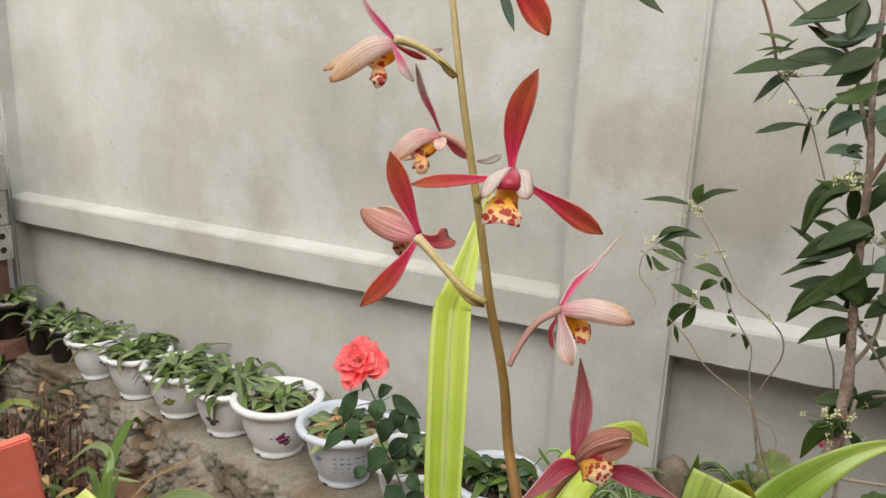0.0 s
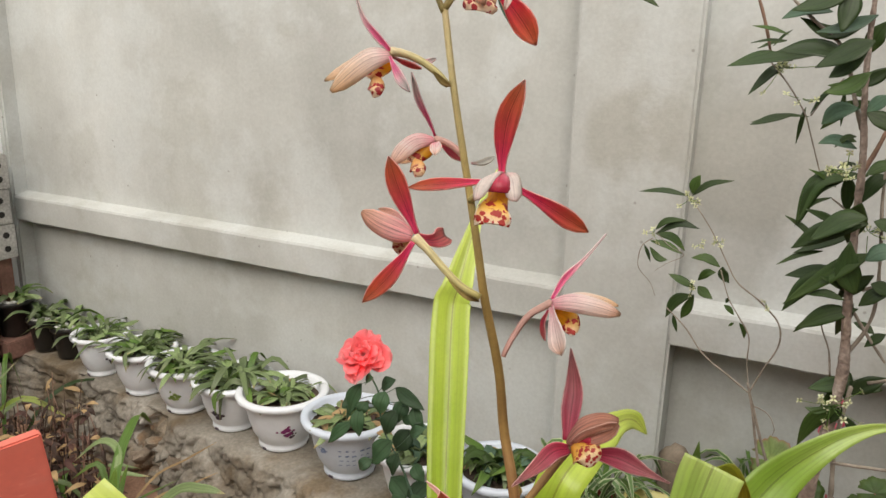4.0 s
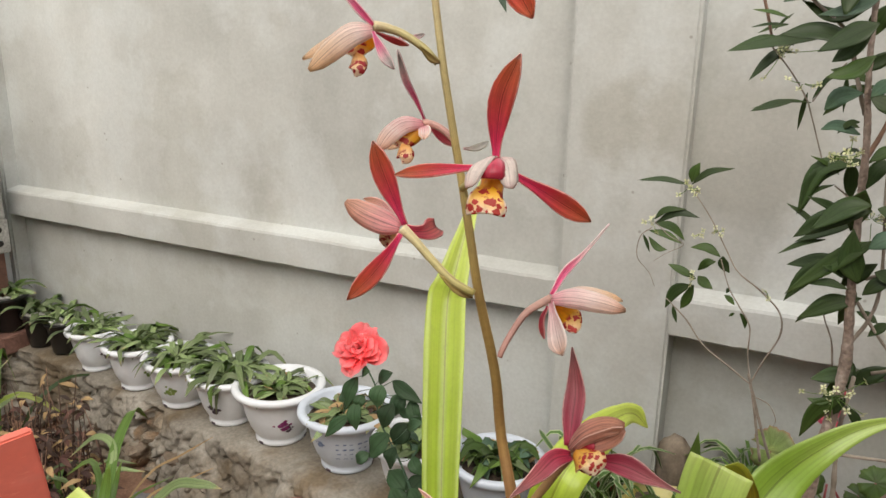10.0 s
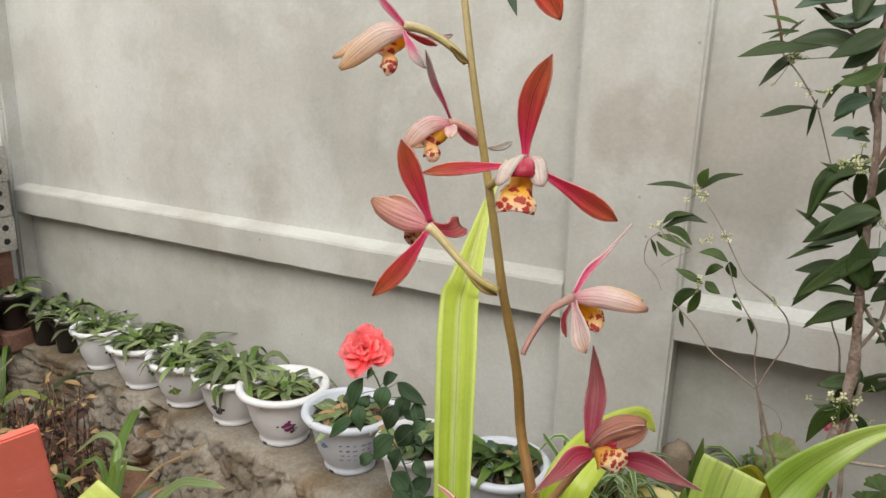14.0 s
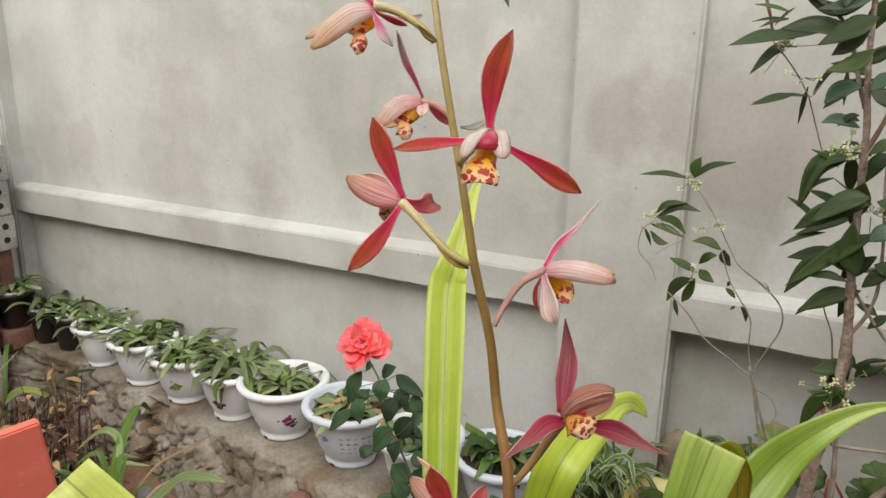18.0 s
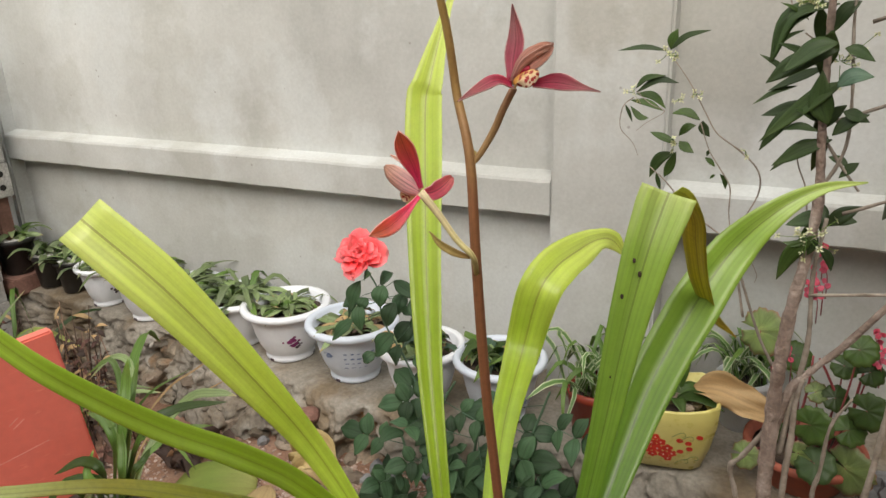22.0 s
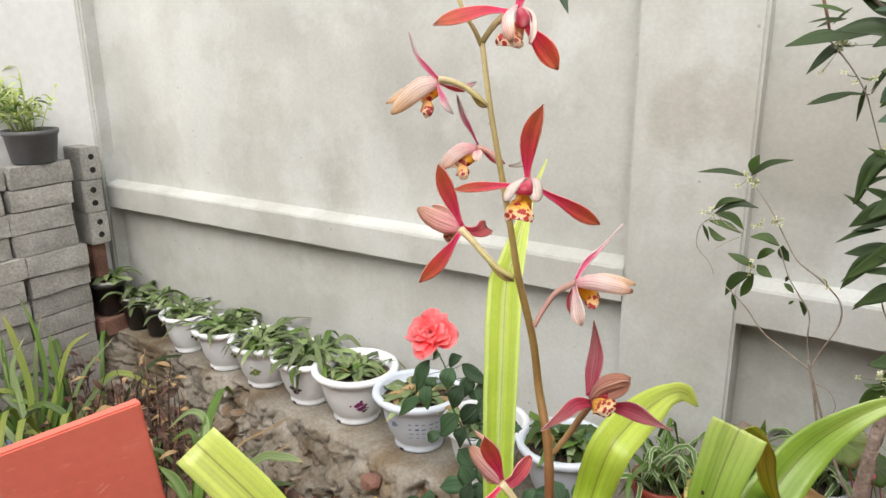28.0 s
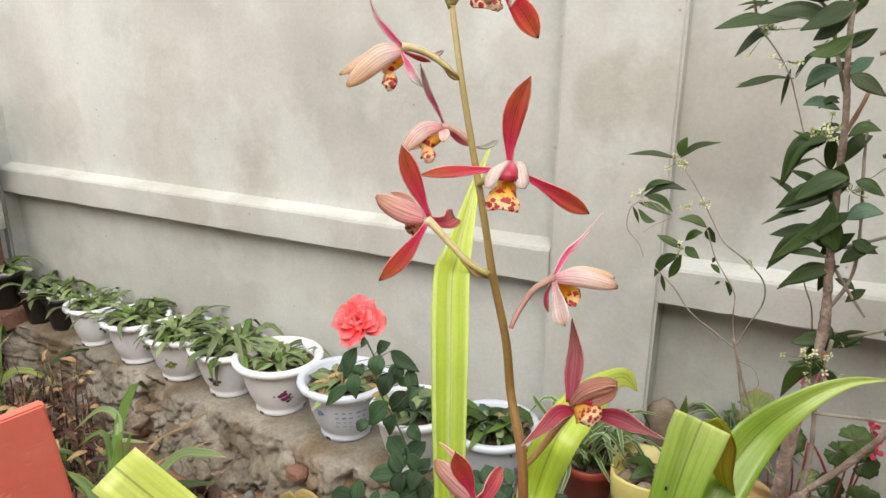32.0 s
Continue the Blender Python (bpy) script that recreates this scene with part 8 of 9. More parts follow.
for k in range(9):
    o = Vector((rng.uniform(-1, 1), rng.uniform(-1, 0.6), 0)).normalized()
    ln = rng.uniform(0.14, 0.30)
    ribbon("leaf", [base + o * 0.02, base + o * ln * 0.3 + Vector((0, 0, ln * 0.6)), base + o * ln * 0.65 + Vector((0, 0, ln * rng.uniform(0.6, 0.85))), base + o * ln * 1.0 + Vector((0, 0, ln * rng.uniform(0.25, 0.7)))], rng.uniform(0.010, 0.02), (GREEN_LIGHT, GREEN_POT, GREEN_POT)[k % 3], planter, (0.25, -0.55, 0.75), STRAP_SHAPE, 0.3, steps=12, across=4)
for k in range(14):
    q = Vector((rng.uniform(-0.085, 0.0), rng.uniform(-0.085, 0.02), h - 0.016))
    o = Vector((rng.uniform(-1, 1), rng.uniform(-1, 1), 0)).normalized()
    ribbon("dry_leaf", [q, q + o * 0.018 + Vector((0, 0, 0.022)), q + o * 0.04 + Vector((0, 0, 0.012)), q + o * 0.055], 0.034, (SHADED_DEAD_BROWN, SHADED_DEAD_BROWN, DEAD)[k % 3], planter, (rng.uniform(-0.4, 0.4), -0.4, 0.8), LEAF_SHAPE, 0.3, 0.4, rng.uniform(-60, 60), steps=10, across=5, wave=0.35)

for pts, w, mat in (([(-0.60, -0.73, -0.40), (-0.66, -0.66, -0.36), (-0.78, -0.536, -0.306), (-0.86, -0.43, -0.285), (-0.922, -0.36, -0.315), (-0.95, -0.31, -0.37)], 0.024, GREEN_LIGHT), ([(-0.72, -0.60, -0.335), (-0.80, -0.52, -0.30), (-0.886, -0.50, -0.308), (-0.996, -0.50, -0.394)], 0.016, GREEN_POT),
                    ([(-0.70, -0.62, -0.45), (-0.792, -0.45, -0.46), (-0.68, -0.45, -0.386), (-0.578, -0.45, -0.319)], 0.006, DEAD), ([(-0.70, -0.60, -0.40), (-0.783, -0.45, -0.397), (-0.672, -0.45, -0.316), (-0.574, -0.45, -0.244)], 0.006, DEAD), ([(-0.70, -0.6, -0.46), (-0.661, -0.5, -0.368), (-0.567, -0.5, -0.327), (-0.507, -0.5, -0.318)], 0.022, GREEN_POT)):
    ribbon("leaf", [base] + rel(PL, pts), w, mat, planter, (0.25, -0.55, 0.75), STRAP_SHAPE, 0.3, steps=22, across=4)

low = thing("strap_plant", (-0.80, -0.87, GROUND_Z), "low strap-leaved plant growing from the ground", "plant")
for pts, w in (([(-0.3554, -1.0589, -0.2714), (-0.3571, -1.0377, -0.2272), (-0.346, -1.0062, -0.1757), (-0.3268, -0.9905, -0.1648)], 28), ([(-0.3611, -1.0655, -0.2787), (-0.3456, -1.0426, -0.2494), (-0.3065, -1.0127, -0.2313)], 22), ([(-0.3724, -1.0789, -0.2934), (-0.3996, -1.0786, -0.2637), (-0.4296, -1.0909, -0.256)], 16), ([(-0.3653, -1.0751, -0.2934), (-0.3911, -1.0778, -0.2711), (-0.4137, -1.1044, -0.3004)], 16), ([(-0.3605, -1.0939, -0.2866), (-0.3478, -1.1015, -0.3156), (-0.3225, -1.0989, -0.3375)], 20), ([(-0.3852, -1.0893, -0.3006), (-0.4239, -1.0842, -0.2487), (-0.4319, -1.0774, -0.2265)], 8)):
    ribbon("leaf", [Vector((0.06, -0.03, 0.0))] + rel((-0.80, -0.87, GROUND_Z), pts), w * 0.0008, (GREEN_LIGHT, GREEN)[int(w) % 2], low, (0.2, -0.5, 0.8), STRAP_SHAPE, 0.3, steps=12, across=4)


# ---- leaves and stones lying on the ground ----
def lying(label, pts, w, mat, lift=0.012, shape=ROUND_SHAPE, wave=0.1, face=(0.05, -0.15, 1)):
    p = [Vector(q) for q in pts]
    c = sum(p, Vector()) / len(p)
    c.z = ground_z(c.x, c.y)
    t = thing("fallen_leaf", c, label, "fallen leaf", "leaves on the ground")
    p = [q - c for q in p]
    for i, q in enumerate(p):
        q.z = ground_z(c.x + q.x, c.y + q.y) - c.z + (lift if i % 2 else 0.008)
    ribbon("blade", p, w, mat, t, face, shape, 0.12, 0.1, 0, 0.0006, 14, wave)


lying("broad yellow-green leaf fallen on the gravel", [(-0.72, -0.560, -0.636), (-0.632, -0.510, -0.621), (-0.535, -0.455, -0.606)], 0.150, YELLOWING, 0.035, (0.8, 0.95, 1.0, 1.0, 1.0, 0.97, 0.9, 0.72, 0.3), 0.08)
lying("yellowed leaf half hidden under a green one", [(-0.568, -0.567, -0.646), (-0.499, -0.514, -0.627), (-0.507, -0.439, -0.603)], 0.085, YELLOW_LEAF, 0.008, ROUND_SHAPE, 0.15)
lying("curled brown leaf on the gravel", [(-0.49, -0.615, -0.64), (-0.43, -0.64, -0.64), (-0.37, -0.655, -0.64), (-0.315, -0.675, -0.64)], 0.075, BROWN_LEAF, 0.03, LEAF_SHAPE, 0.35)
crumpled = thing("fallen_leaf", (-0.43, -0.355, ground_z(-0.43, -0.355)), "crumpled yellow leaf at the foot of the terrace", "fallen leaf", "leaves on the ground")
for pts, w, turn in (([(-0.075, 0.015, 0.004), (-0.045, 0.01, 0.045), (-0.005, -0.005, 0.022), (0.025, -0.03, 0.05), (0.06, -0.045, 0.006)], 0.062, 35), ([(-0.05, 0.03, 0.01), (-0.01, 0.02, 0.055), (0.035, 0.0, 0.03), (0.075, -0.02, 0.004)], 0.05, -40), ([(-0.03, -0.02, 0.004), (-0.01, -0.035, 0.03), (0.02, -0.055, 0.004)], 0.04, 25)):
    ribbon("blade", pts, w, YELLOW_LEAF, crumpled, (0.3, -0.6, 0.7), (0.4, 0.8, 1.0, 0.85, 1.0, 0.8, 0.9, 0.5, 0.15), 0.45, 0.2, turn, 0.0005, 20, 0.7, across=8)
rng = random.Random(29)
curls = thing("fallen_leaf", (-0.77, -0.43, ground_z(-0.77, -0.43)), "curled dark dead leaves at the foot of the terrace", "fallen leaf", "leaves on the ground")
for k in range(11):
    p = Vector((rng.uniform(-0.07, 0.07), rng.uniform(-0.06, 0.07), rng.uniform(0.004, 0.02)))
    o = Vector((rng.uniform(-1, 1), rng.uniform(-1, 1), 0)).normalized()
    ln = rng.uniform(0.06, 0.11)
    ribbon("blade", [p - o * ln * 0.5, p - o * ln * 0.15 + Vector((0, 0, rng.uniform(0.02, 0.045))), p + o * ln * 0.2 + Vector((0, 0, rng.uniform(0.01, 0.03))), p + o * ln * 0.5], rng.uniform(0.03, 0.05), (SHADED_DEAD_BROWN, SHADED_CLAY_LEAF, SHADED_DEAD_BROWN, BROWN_LEAF)[k % 4], curls, (rng.uniform(-0.5, 0.5), -0.4, 0.8), LEAF_SHAPE, 0.4, 0.5, rng.uniform(-70, 70), steps=12, across=6, wave=0.5)
scrap = thing("fallen_leaf", (0.565, -0.43, -0.419), "pale yellow leaf on the rim of the clay bowl", "fallen leaf", "leaves on the ground")
ribbon("blade", [(-0.03, 0.012, 0.014), (-0.005, 0.005, 0.02), (0.022, 0.004, 0.016), (0.034, 0.0, 0.006)], 0.028, YELLOW_LEAF, scrap, (0.0, -0.6, 0.8), ROUND_SHAPE, 0.2, 0.1, 0, 0.0006, 12, 0.2)


# litter by the chair: its deep shade is put into the leaf colours
LITTER = thing("leaf_litter", (-0.92, -0.80, GROUND_Z), "heap of dead leaves and twigs, coloured darker for the shade under the chair", "leaf litter")
rng = random.Random(61)
for k in range(95):
    p = Vector((rng.gauss(-0.03, 0.15), rng.gauss(0, 0.11), rng.uniform(0.0, 0.05)))
    o = Vector((rng.uniform(-1, 1), rng.uniform(-1, 1), rng.uniform(-0.1, 0.35))).normalized()
    ln = rng.uniform(0.06, 0.12)
    ribbon("dry_leaf", [p, p + o * ln * 0.4 + Vector((0, 0, 0.02)), p + o * ln], rng.uniform(0.03, 0.055), (SHADED_DEAD_BROWN, SHADED_DEAD_BROWN, SHADED_DEAD_BROWN, SHADED_CLAY_LEAF)[k % 4], LITTER, (rng.uniform(-0.6, 0.6), -0.3, 0.8), LEAF_SHAPE, 0.25, 0.3, rng.uniform(-50, 50), steps=9, across=4, wave=0.3)
for k in range(8):
    p = Vector((rng.gauss(0, 0.1), rng.gauss(0, 0.08), 0.05))
    o = Vector((rng.uniform(-1, 1), rng.uniform(-1, 1), rng.uniform(0.0, 0.6))).normalized()
    tube("twig", [p, p + o * 0.07 + Vector((0.004, 0, 0.004)), p + o * 0.15], [0.0025, 0.002, 0.0012], TWIG, LITTER, 6, 8)
for k, (x, y, z, size) in enumerate(((-1.05, -0.765, 0.05, (0.05, 0.04, 0.035)), (-0.805, -0.81, 0.03, (0.055, 0.045, 0.05)))):
    st = part("rock", stone_bm(size, 400 + k, 3, 0.5), (OLD_CONCRETE, SLATE, OLD_CONCRETE)[k % 3], None)
    st.location = (x, y, ground_z(x, y) + z * 0.6)
    tagged(st, "angular grey rock lying on the gravel", "rock", "rubble on the ground")


def gravel():
    rng = random.Random(77)
    verts, faces = [], []
    ico_v = [(0, 0, 1), (0.9, 0, 0.3), (0.28, 0.85, 0.3), (-0.72, 0.53, 0.3), (-0.72, -0.53, 0.3), (0.28, -0.85, 0.3), (0.72, 0.5, -0.4), (-0.28, 0.85, -0.4), (-0.9, 0, -0.4), (-0.28, -0.85, -0.4), (0.72, -0.5, -0.4)]
    ico_f = [(0, 1, 2), (0, 2, 3), (0, 3, 4), (0, 4, 5), (0, 5, 1), (1, 6, 2), (2, 6, 7), (2, 7, 3), (3, 7, 8), (3, 8, 4), (4, 8, 9), (4, 9, 5), (5, 9, 10), (5, 10, 1), (1, 10, 6)]
    for k in range(30000):
        x, y = rng.uniform(-1.15, 0.3), rng.uniform(-0.95, -0.22)
        thin = noise.noise(Vector((x * 5, y * 5, 7))) + 0.9 * min(1.0, max(0.0, (y + 0.42) * 5)) + (0.5 if x < -0.75 else 0.0)
        if rng.random() < 0.14 + 0.9 * thin:
            continue
        s = rng.choice((0.0022, 0.003, 0.003, 0.004, 0.005)) * rng.uniform(0.7, 1.25)
        z = ground_z(x, y)
        b = len(verts)
        a = rng.uniform(0, 6.28)
        c, sn = math.cos(a), math.sin(a)
        for vx, vy, vz in ico_v:
            j = 1 + rng.uniform(-0.2, 0.2)
            verts.append((x + (vx * c - vy * sn) * s * j * 1.2, y + (vx * sn + vy * c) * s * j, z + vz * s * 0.7 * j + s * 0.2))
        faces.extend(tuple(i + b for i in f) for f in ico_f)
    ob = mesh_object("gravel", verts, faces, GRAVEL, smooth=False)
    tagged(ob, "fine pinkish grey gravel strewn over the soil", "gravel", kind="stuff")


def island_material():
    m, n, l, b = nodes_of("mixed_gravel")
    g = n.new("ShaderNodeNewGeometry")
    r = ramp_node(n, [(0.0, (0.20, 0.125, 0.095)), (0.3, (0.36, 0.25, 0.20)), (0.7, (0.46, 0.345, 0.29)), (0.93, (0.53, 0.43, 0.375)), (1.0, (0.62, 0.54, 0.49))])
    l.new(g.outputs["Random Per Island"], r.inputs[0])
    l.new(r.outputs[0], b.inputs["Base Color"])
    b.inputs["Roughness"].default_value = 0.9
    return m


GRAVEL = island_material()
gravel()
rng = random.Random(13)
for k in range(30):
    x, y = rng.uniform(-1.2, 0.3), rng.uniform(-0.42, -0.27)
    st = part("rock", stone_bm((rng.uniform(0.012, 0.035), rng.uniform(0.012, 0.025), rng.uniform(0.01, 0.02)), k + 200, 2, 0.45), (RUBBLE, SLATE, STONE)[k % 3], None)
    st.location = (x, y, ground_z(x, y) + 0.006)
    tagged(st, "small broken rock at the foot of the terrace", "rock", "rubble on the ground")

# ---- brick stack along the west wall ----
def brick_mesh(size, seed):
    bm = box_bm((0, 0, 0), size)
    bmesh.ops.subdivide_edges(bm, edges=bm.edges[:], cuts=2, use_grid_fill=True)
    off = Vector((seed * 5.3, 0, seed))
    for v in bm.verts:
        edge = sum(1 for i in range(3) if v.co[i] < 1e-5 or v.co[i] > size[i] - 1e-5)
        d = noise.noise_vector(v.co * 22 + off) * 0.0038
        c = (Vector(size) / 2 - v.co) * (0.02 if edge >= 2 else 0.0)
        v.co += d + c
    me = bpy.data.meshes.new("brick")
    bm.to_mesh(me)
    bm.free()
    me.materials.append(BRICK)
    return me


rng = random.Random(2)
shapes = [brick_mesh((0.115, 0.206, 0.0695), s) for s in range(6)]
STACK = (-1.90, -0.28, GROUND_Z)
stack = thing("brick_stack", STACK, "dry stack of grey concrete bricks along the white wall", "brick stack")
starts = (-0.172, -0.178, -0.190, -0.186, -0.166, -0.166, -0.168, -0.168, -0.172, -0.165, -0.17, -0.168)
for course in range(12):
    z = 0.1985 - 0.0725 * (course + 1)
    for k in range(6):
        y = starts[course] - 0.2085 * (k + 1) + (0.0 if k == 0 else rng.uniform(-0.003, 0.003)) - (0.012 * (course % 2) if k else 0)
        b = new("brick", shapes[(course * 5 + k) % 6])
        b.parent = stack
        jut = rng.uniform(-0.004, 0.006) + (0.010 if course in (4, 5) else 0)
        b.location = Vector((-1.955 + jut, y, z + 0.0015)) - Vector(STACK)
        b.rotation_euler = (0, 0, radians(rng.uniform(-2.2, 2.2)))

blocks = thing("brick_column", (-1.92, -0.07, TERRACE_Z), "hollow concrete bricks stacked on a red clay brick", "brick stack")
for k in range(3):
    z0 = -0.117 + 0.1155 * k
    bm = box_bm((-0.045, -0.055, 0), (0.055, 0.016, 0.114), 0.003)
    b = part("brick", bm, BRICK, blocks)
    b.location = (0.0 - 0.002 * k, -0.002 * k + 0.006 * (k == 2), z0 - TERRACE_Z)
    b.rotation_euler = (0, 0, radians((0, -3, 2)[k]))
    # flat dark discs give the shade of core holes; the brick is solid
    for j in (0.034, 0.08):
        hb = bmesh.new()
        bmesh.ops.create_cone(hb, cap_ends=True, segments=18, radius1=0.0105, radius2=0.0105, depth=0.004)
        hole = part("hole", hb, HOLE_SHADE, b, "dark disc painted as the shade in a core hole")
        hole.rotation_euler = (0, radians(90), 0)
        hole.location = (0.0542, -0.018, j)
part("clay_brick", box_bm((-0.045, -0.045, 0.049), (0.03, 0.006, -0.118 - TERRACE_Z), 0.004), CLAY_BRICK, blocks, "upright red clay brick")

# grey pot on the stack
GAT = (-1.892, -0.262, 0.1985)
gp = thing("flower_pot", GAT, "dark grey plastic pot with a light green bamboo-like plant", "flower pot")
lathe("pot", [(0.060, 0.0), (0.066, 0.003), (0.079, 0.090), (0.084, 0.092), (0.085, 0.106), (0.078, 0.106), (0.075, 0.093), (0.001, 0.089)], GREY_POT, gp, 40)
lathe("soil", [(0.0755, 0.091), (0.001, 0.095)], DARK_SOIL, gp, 20)
rng = random.Random(6)
for k in range(26):
    a = rng.uniform(0, 6.28)
    p = Vector((math.cos(a), math.sin(a), 0)) * rng.uniform(0, 0.05) + Vector((0, 0, 0.096))
    lean = Vector((math.cos(a) * 0.05 + rng.uniform(-0.04, 0.05), math.sin(a) * 0.06 + rng.uniform(-0.05, 0.05), rng.uniform(0.07, 0.21)))
    tube("stem", [p, p + lean * 0.5 + Vector((0, 0, 0.01)), p + lean], [0.0018, 0.0015, 0.0009], PALE_GREEN, gp, 5, 6)
    for j in range(5):
        q = p + lean * rng.uniform(0.35, 1.0)
        o = Vector((rng.uniform(-1, 1), rng.uniform(-1, 1), rng.uniform(-0.3, 0.7))).normalized()
        ln = rng.uniform(0.03, 0.065)
        ribbon("leaf", [q, q + o * ln * 0.5 + Vector((0, 0, 0.006)), q + o * ln - Vector((0, 0, 0.006))], 0.009, (PALE_GREEN, GREEN_LIGHT, PALE_GREEN, PALE_GREEN)[k % 4], gp, (0.3, -0.4, 0.8), LEAF_SHAPE, 0.2, steps=6, across=2)

# ---- plants in the west corner of the yard ----
WAT = (-1.55, -0.47, GROUND_Z)
clump = thing("strap_plant", WAT, "clump of green strap leaves by the brick stack", "plant")
for pts, w in (([(-1.5258, -0.5775, -0.5451), (-1.5607, -0.5515, -0.4018), (-1.6234, -0.5435, -0.2583), (-1.6604, -0.5459, -0.1944)], 26), ([(-1.5119, -0.5685, -0.5452), (-1.5215, -0.5206, -0.3864), (-1.5703, -0.5035, -0.2431), (-1.6259, -0.5072, -0.1472)], 18), ([(-1.4981, -0.5595, -0.5454), (-1.4914, -0.5065, -0.4027), (-1.4801, -0.4612, -0.2917), (-1.4317, -0.4135, -0.2447)], 20), ([(-1.4842, -0.5505, -0.5456), (-1.4822, -0.5058, -0.4187), (-1.517, -0.496, -0.323), (-1.5356, -0.481, -0.2435)], 24), ([(-1.5096, -0.5724, -0.5611), (-1.5629, -0.58, -0.4811), (-1.6277, -0.6004, -0.4169), (-1.6716, -0.6235, -0.4005)], 28),
               ([(-1.4934, -0.5673, -0.5772), (-1.475, -0.5337, -0.5139), (-1.5398, -0.5542, -0.4497), (-1.6249, -0.6051, -0.436)], 24), ([(-1.4183, -0.5711, -0.5501), (-1.4027, -0.5345, -0.4729), (-1.4636, -0.5583, -0.4258), (-1.5154, -0.5972, -0.4406)], 24), ([(-1.5235, -0.5814, -0.5609), (-1.5861, -0.5734, -0.4174), (-1.6117, -0.5629, -0.3378), (-1.5956, -0.5255, -0.2586)], 22), ([(-1.468, -0.5454, -0.5616), (-1.4498, -0.4956, -0.4508), (-1.4291, -0.4497, -0.3558), (-1.3739, -0.3813, -0.2613)], 16), ([(-1.4542, -0.5364, -0.5618), (-1.4243, -0.4899, -0.4828), (-1.3875, -0.4389, -0.4039), (-1.3391, -0.3912, -0.3569)], 22),
               ([(-1.5889, -0.5656, -0.5715), (-1.6744, -0.5547, -0.3754), (-1.722, -0.5412, -0.2448)], 22), ([(-1.4994, -0.6238, -0.5492), (-1.5626, -0.6438, -0.4865), (-1.619, -0.6751, -0.4703)], 22), ([(-1.5629, -0.5432, -0.5555), (-1.6082, -0.5006, -0.3437), (-1.6132, -0.4594, -0.2136)], 16), ([(-1.4318, -0.5799, -0.55), (-1.4792, -0.5948, -0.503), (-1.5187, -0.6231, -0.5102)], 20), ([(-1.4724, -0.6062, -0.5495), (-1.4004, -0.5383, -0.4884), (-1.3835, -0.5194, -0.4654)], 18), ([(-1.6197, -0.5801, -0.5548), (-1.6863, -0.5513, -0.3428), (-1.703, -0.54, -0.2775)], 18)):
    ribbon("leaf", [Vector((-0.02, -0.02, 0.0))] + rel(WAT, pts), w * 0.0008, (GREEN_LIGHT, GREEN_POT, YELLOWING)[int(w) % 3], clump, (0.4, -0.5, 0.7), STRAP_SHAPE, 0.3, steps=14, across=4)
rng = random.Random(23)
for k in range(30):
    p = Vector((rng.uniform(-0.2, 0.14), rng.uniform(-0.16, 0.1), 0))
    o = Vector((rng.uniform(-1, 1), rng.uniform(-1, 0.5), 0)).normalized()
    ln = rng.uniform(0.2, 0.42)
    ribbon("leaf", [p, p + o * ln * 0.2 + Vector((0, 0, ln * 0.55)), p + o * ln * 0.5 + Vector((0, 0, ln * rng.uniform(0.7, 0.85))), p + o * ln * 0.85 + Vector((0, 0, ln * rng.uniform(0.3, 0.7)))], rng.uniform(0.010, 0.022), (GREEN_LIGHT, GREEN, YELLOWING, GREEN_LIGHT, GREEN_DARK)[k % 5], clump, (0.3, -0.5, 0.8), STRAP_SHAPE, 0.3, steps=12, across=4)
blue = lathe("bowl", [(0.05, 0), (0.055, 0.003), (0.09, 0.07), (0.095, 0.07), (0.09, 0.078), (0.084, 0.07), (0.001, 0.06)], INK_BLUE)
blue.location = (-1.66, -0.62, GROUND_Z)
tagged(blue, "pale blue bowl half hidden by leaves", "bowl")

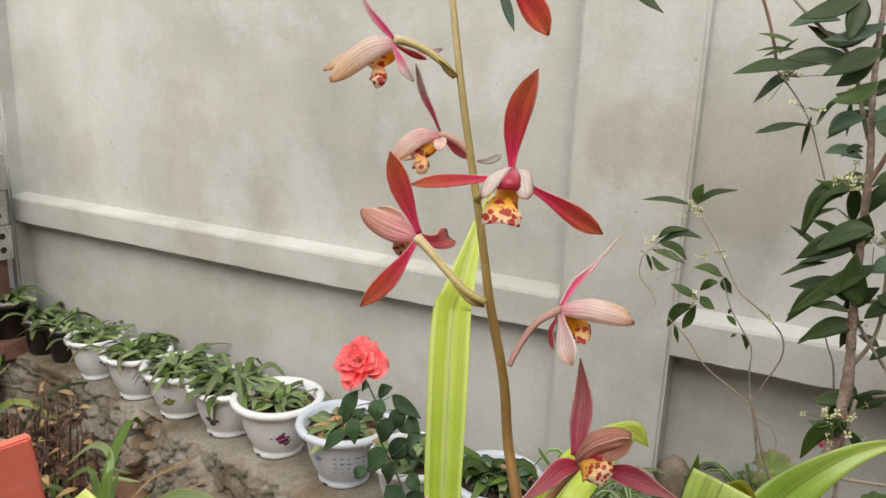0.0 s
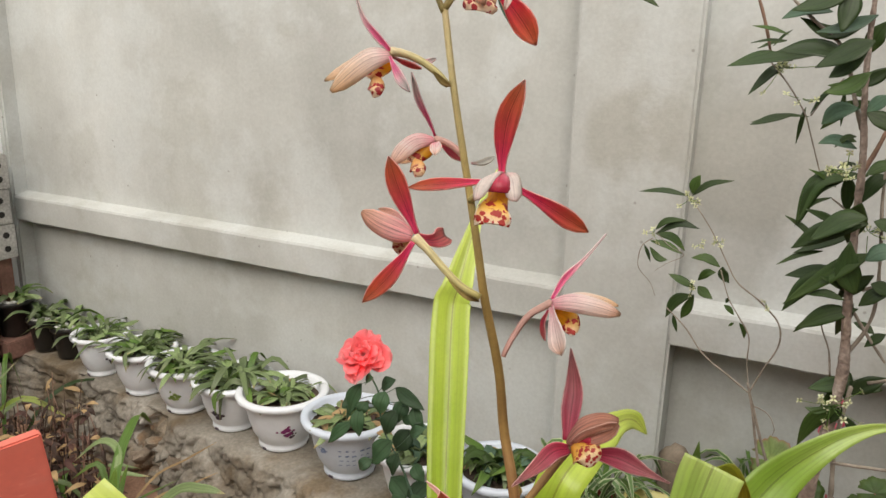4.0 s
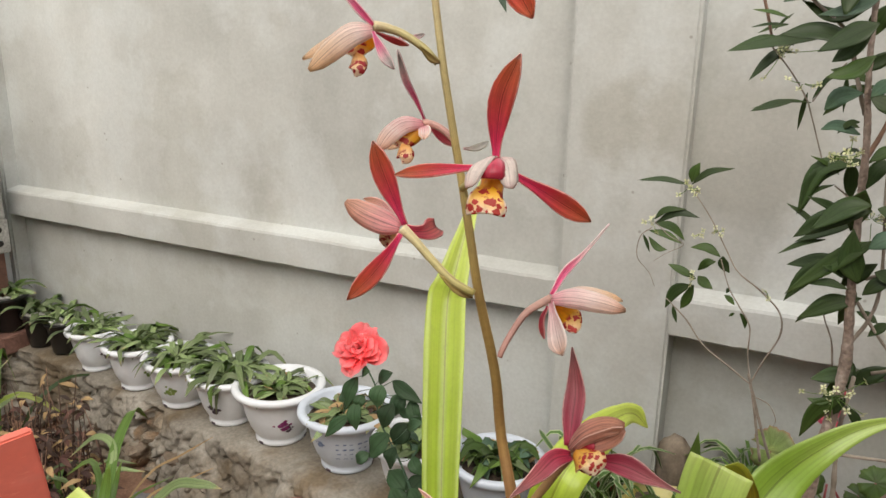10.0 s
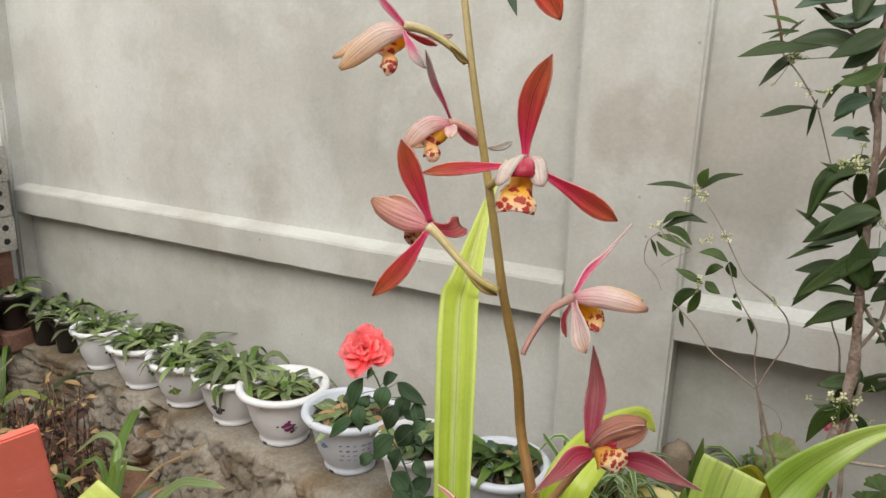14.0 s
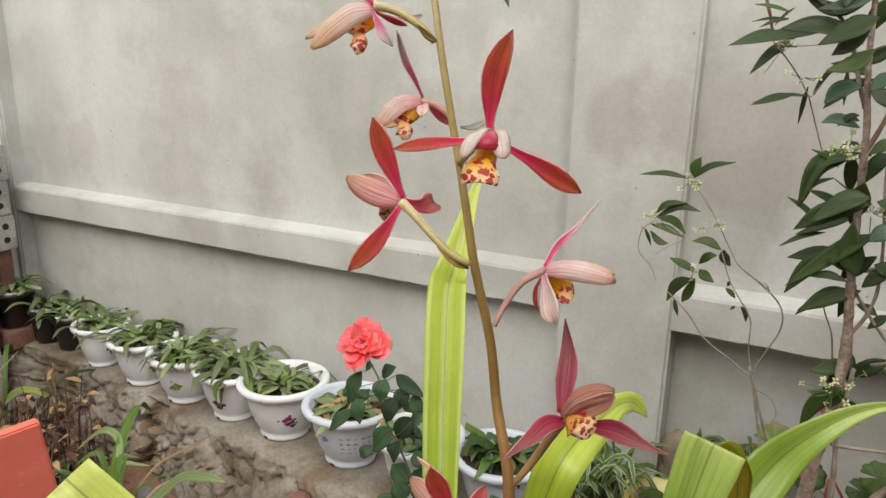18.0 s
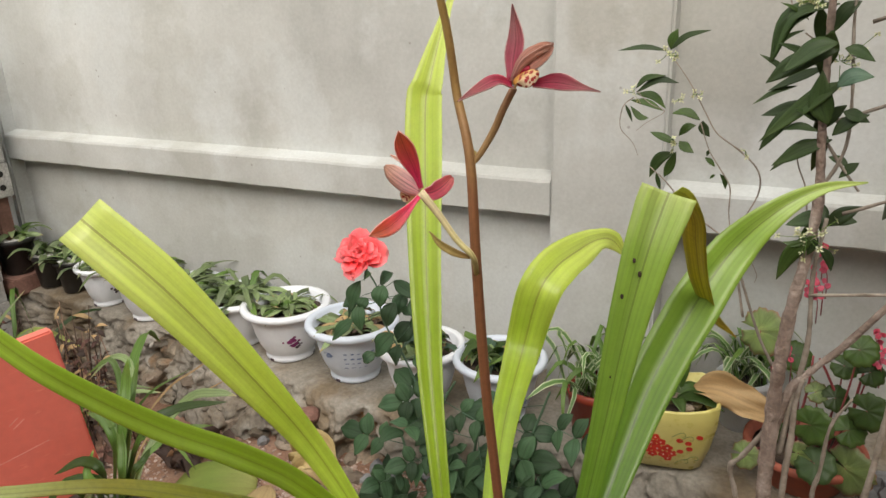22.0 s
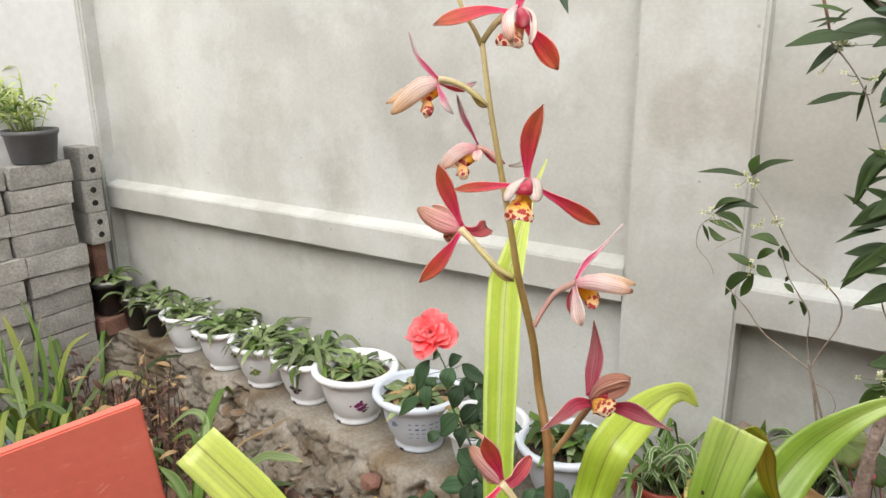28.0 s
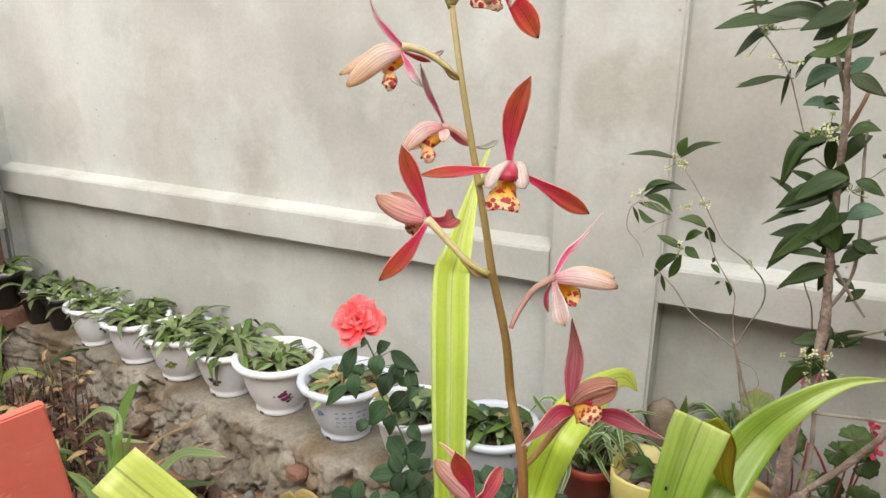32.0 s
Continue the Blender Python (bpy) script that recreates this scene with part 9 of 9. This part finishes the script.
weeds = thing("dry_weeds", (-1.33, -0.40, GROUND_Z), "dry brown weeds with withered seed heads", "weeds")
rng = random.Random(19)
for k in range(95):
    p = Vector((rng.uniform(-0.3, 0.34), rng.uniform(-0.12, 0.10), 0))
    q = p + Vector((rng.uniform(-0.08, 0.1), rng.uniform(-0.05, 0.05), rng.uniform(0.14, 0.40)))
    m = (p + q) / 2 + Vector((rng.uniform(-0.02, 0.02), 0, 0.01))
    tube("stalk", [p, m, q], [0.0022, 0.0018, 0.001], (SHADED_DEAD_BROWN, RED_TWIG, SHADED_DEAD_BROWN)[k % 3], weeds, 5, 7)
    for j in range(5):
        c = p.lerp(q, rng.uniform(0.3, 1.0))
        o = Vector((rng.uniform(-1, 1), rng.uniform(-1, 1), rng.uniform(-0.8, 0.5))).normalized()
        ln = rng.uniform(0.02, 0.055)
        ribbon("dry_leaf", [c, c + o * ln * 0.5 + Vector((0, 0, 0.004)), c + o * ln], rng.uniform(0.008, 0.016), (SHADED_DEAD_BROWN, SHADED_CLAY_LEAF, SHADED_DEAD_BROWN, DEAD, SHADED_CLAY_LEAF)[j], weeds, (0.2, -0.5, 0.8), LEAF_SHAPE, 0.3, 0.2, steps=6, across=2, wave=0.2)
for k in range(40):
    p = Vector((rng.uniform(-0.32, 0.3), rng.uniform(-0.1, 0.06), 0))
    o = Vector((rng.uniform(-1, 1), rng.uniform(-0.7, 0.5), 0)).normalized()
    ln = rng.uniform(0.10, 0.24)
    ribbon("dry_leaf", [p, p + o * ln * 0.35 + Vector((0, 0, ln * 0.8)), p + o * ln * 0.85 + Vector((0, 0, ln * rng.uniform(0.2, 0.9)))], rng.uniform(0.006, 0.013), (DEAD, GREEN_LIGHT, SHADED_DEAD_BROWN, GREEN_POT)[k % 4], weeds, (0.3, -0.6, 0.7), STRAP_SHAPE, 0.3, steps=9, across=2)
for k in range(10):
    x, y = rng.uniform(-1.7, -1.0), rng.uniform(-0.5, -0.3)
    st = part("rock", stone_bm((rng.uniform(0.03, 0.06), rng.uniform(0.02, 0.04), rng.uniform(0.02, 0.035)), k + 300, 2, 0.45), (CLAY_BRICK, RUBBLE)[k % 2], None)
    st.location = (x, y, ground_z(x, y) + 0.008)
    tagged(st, "reddish broken rock among dry weeds", "rock", "rubble on the ground")
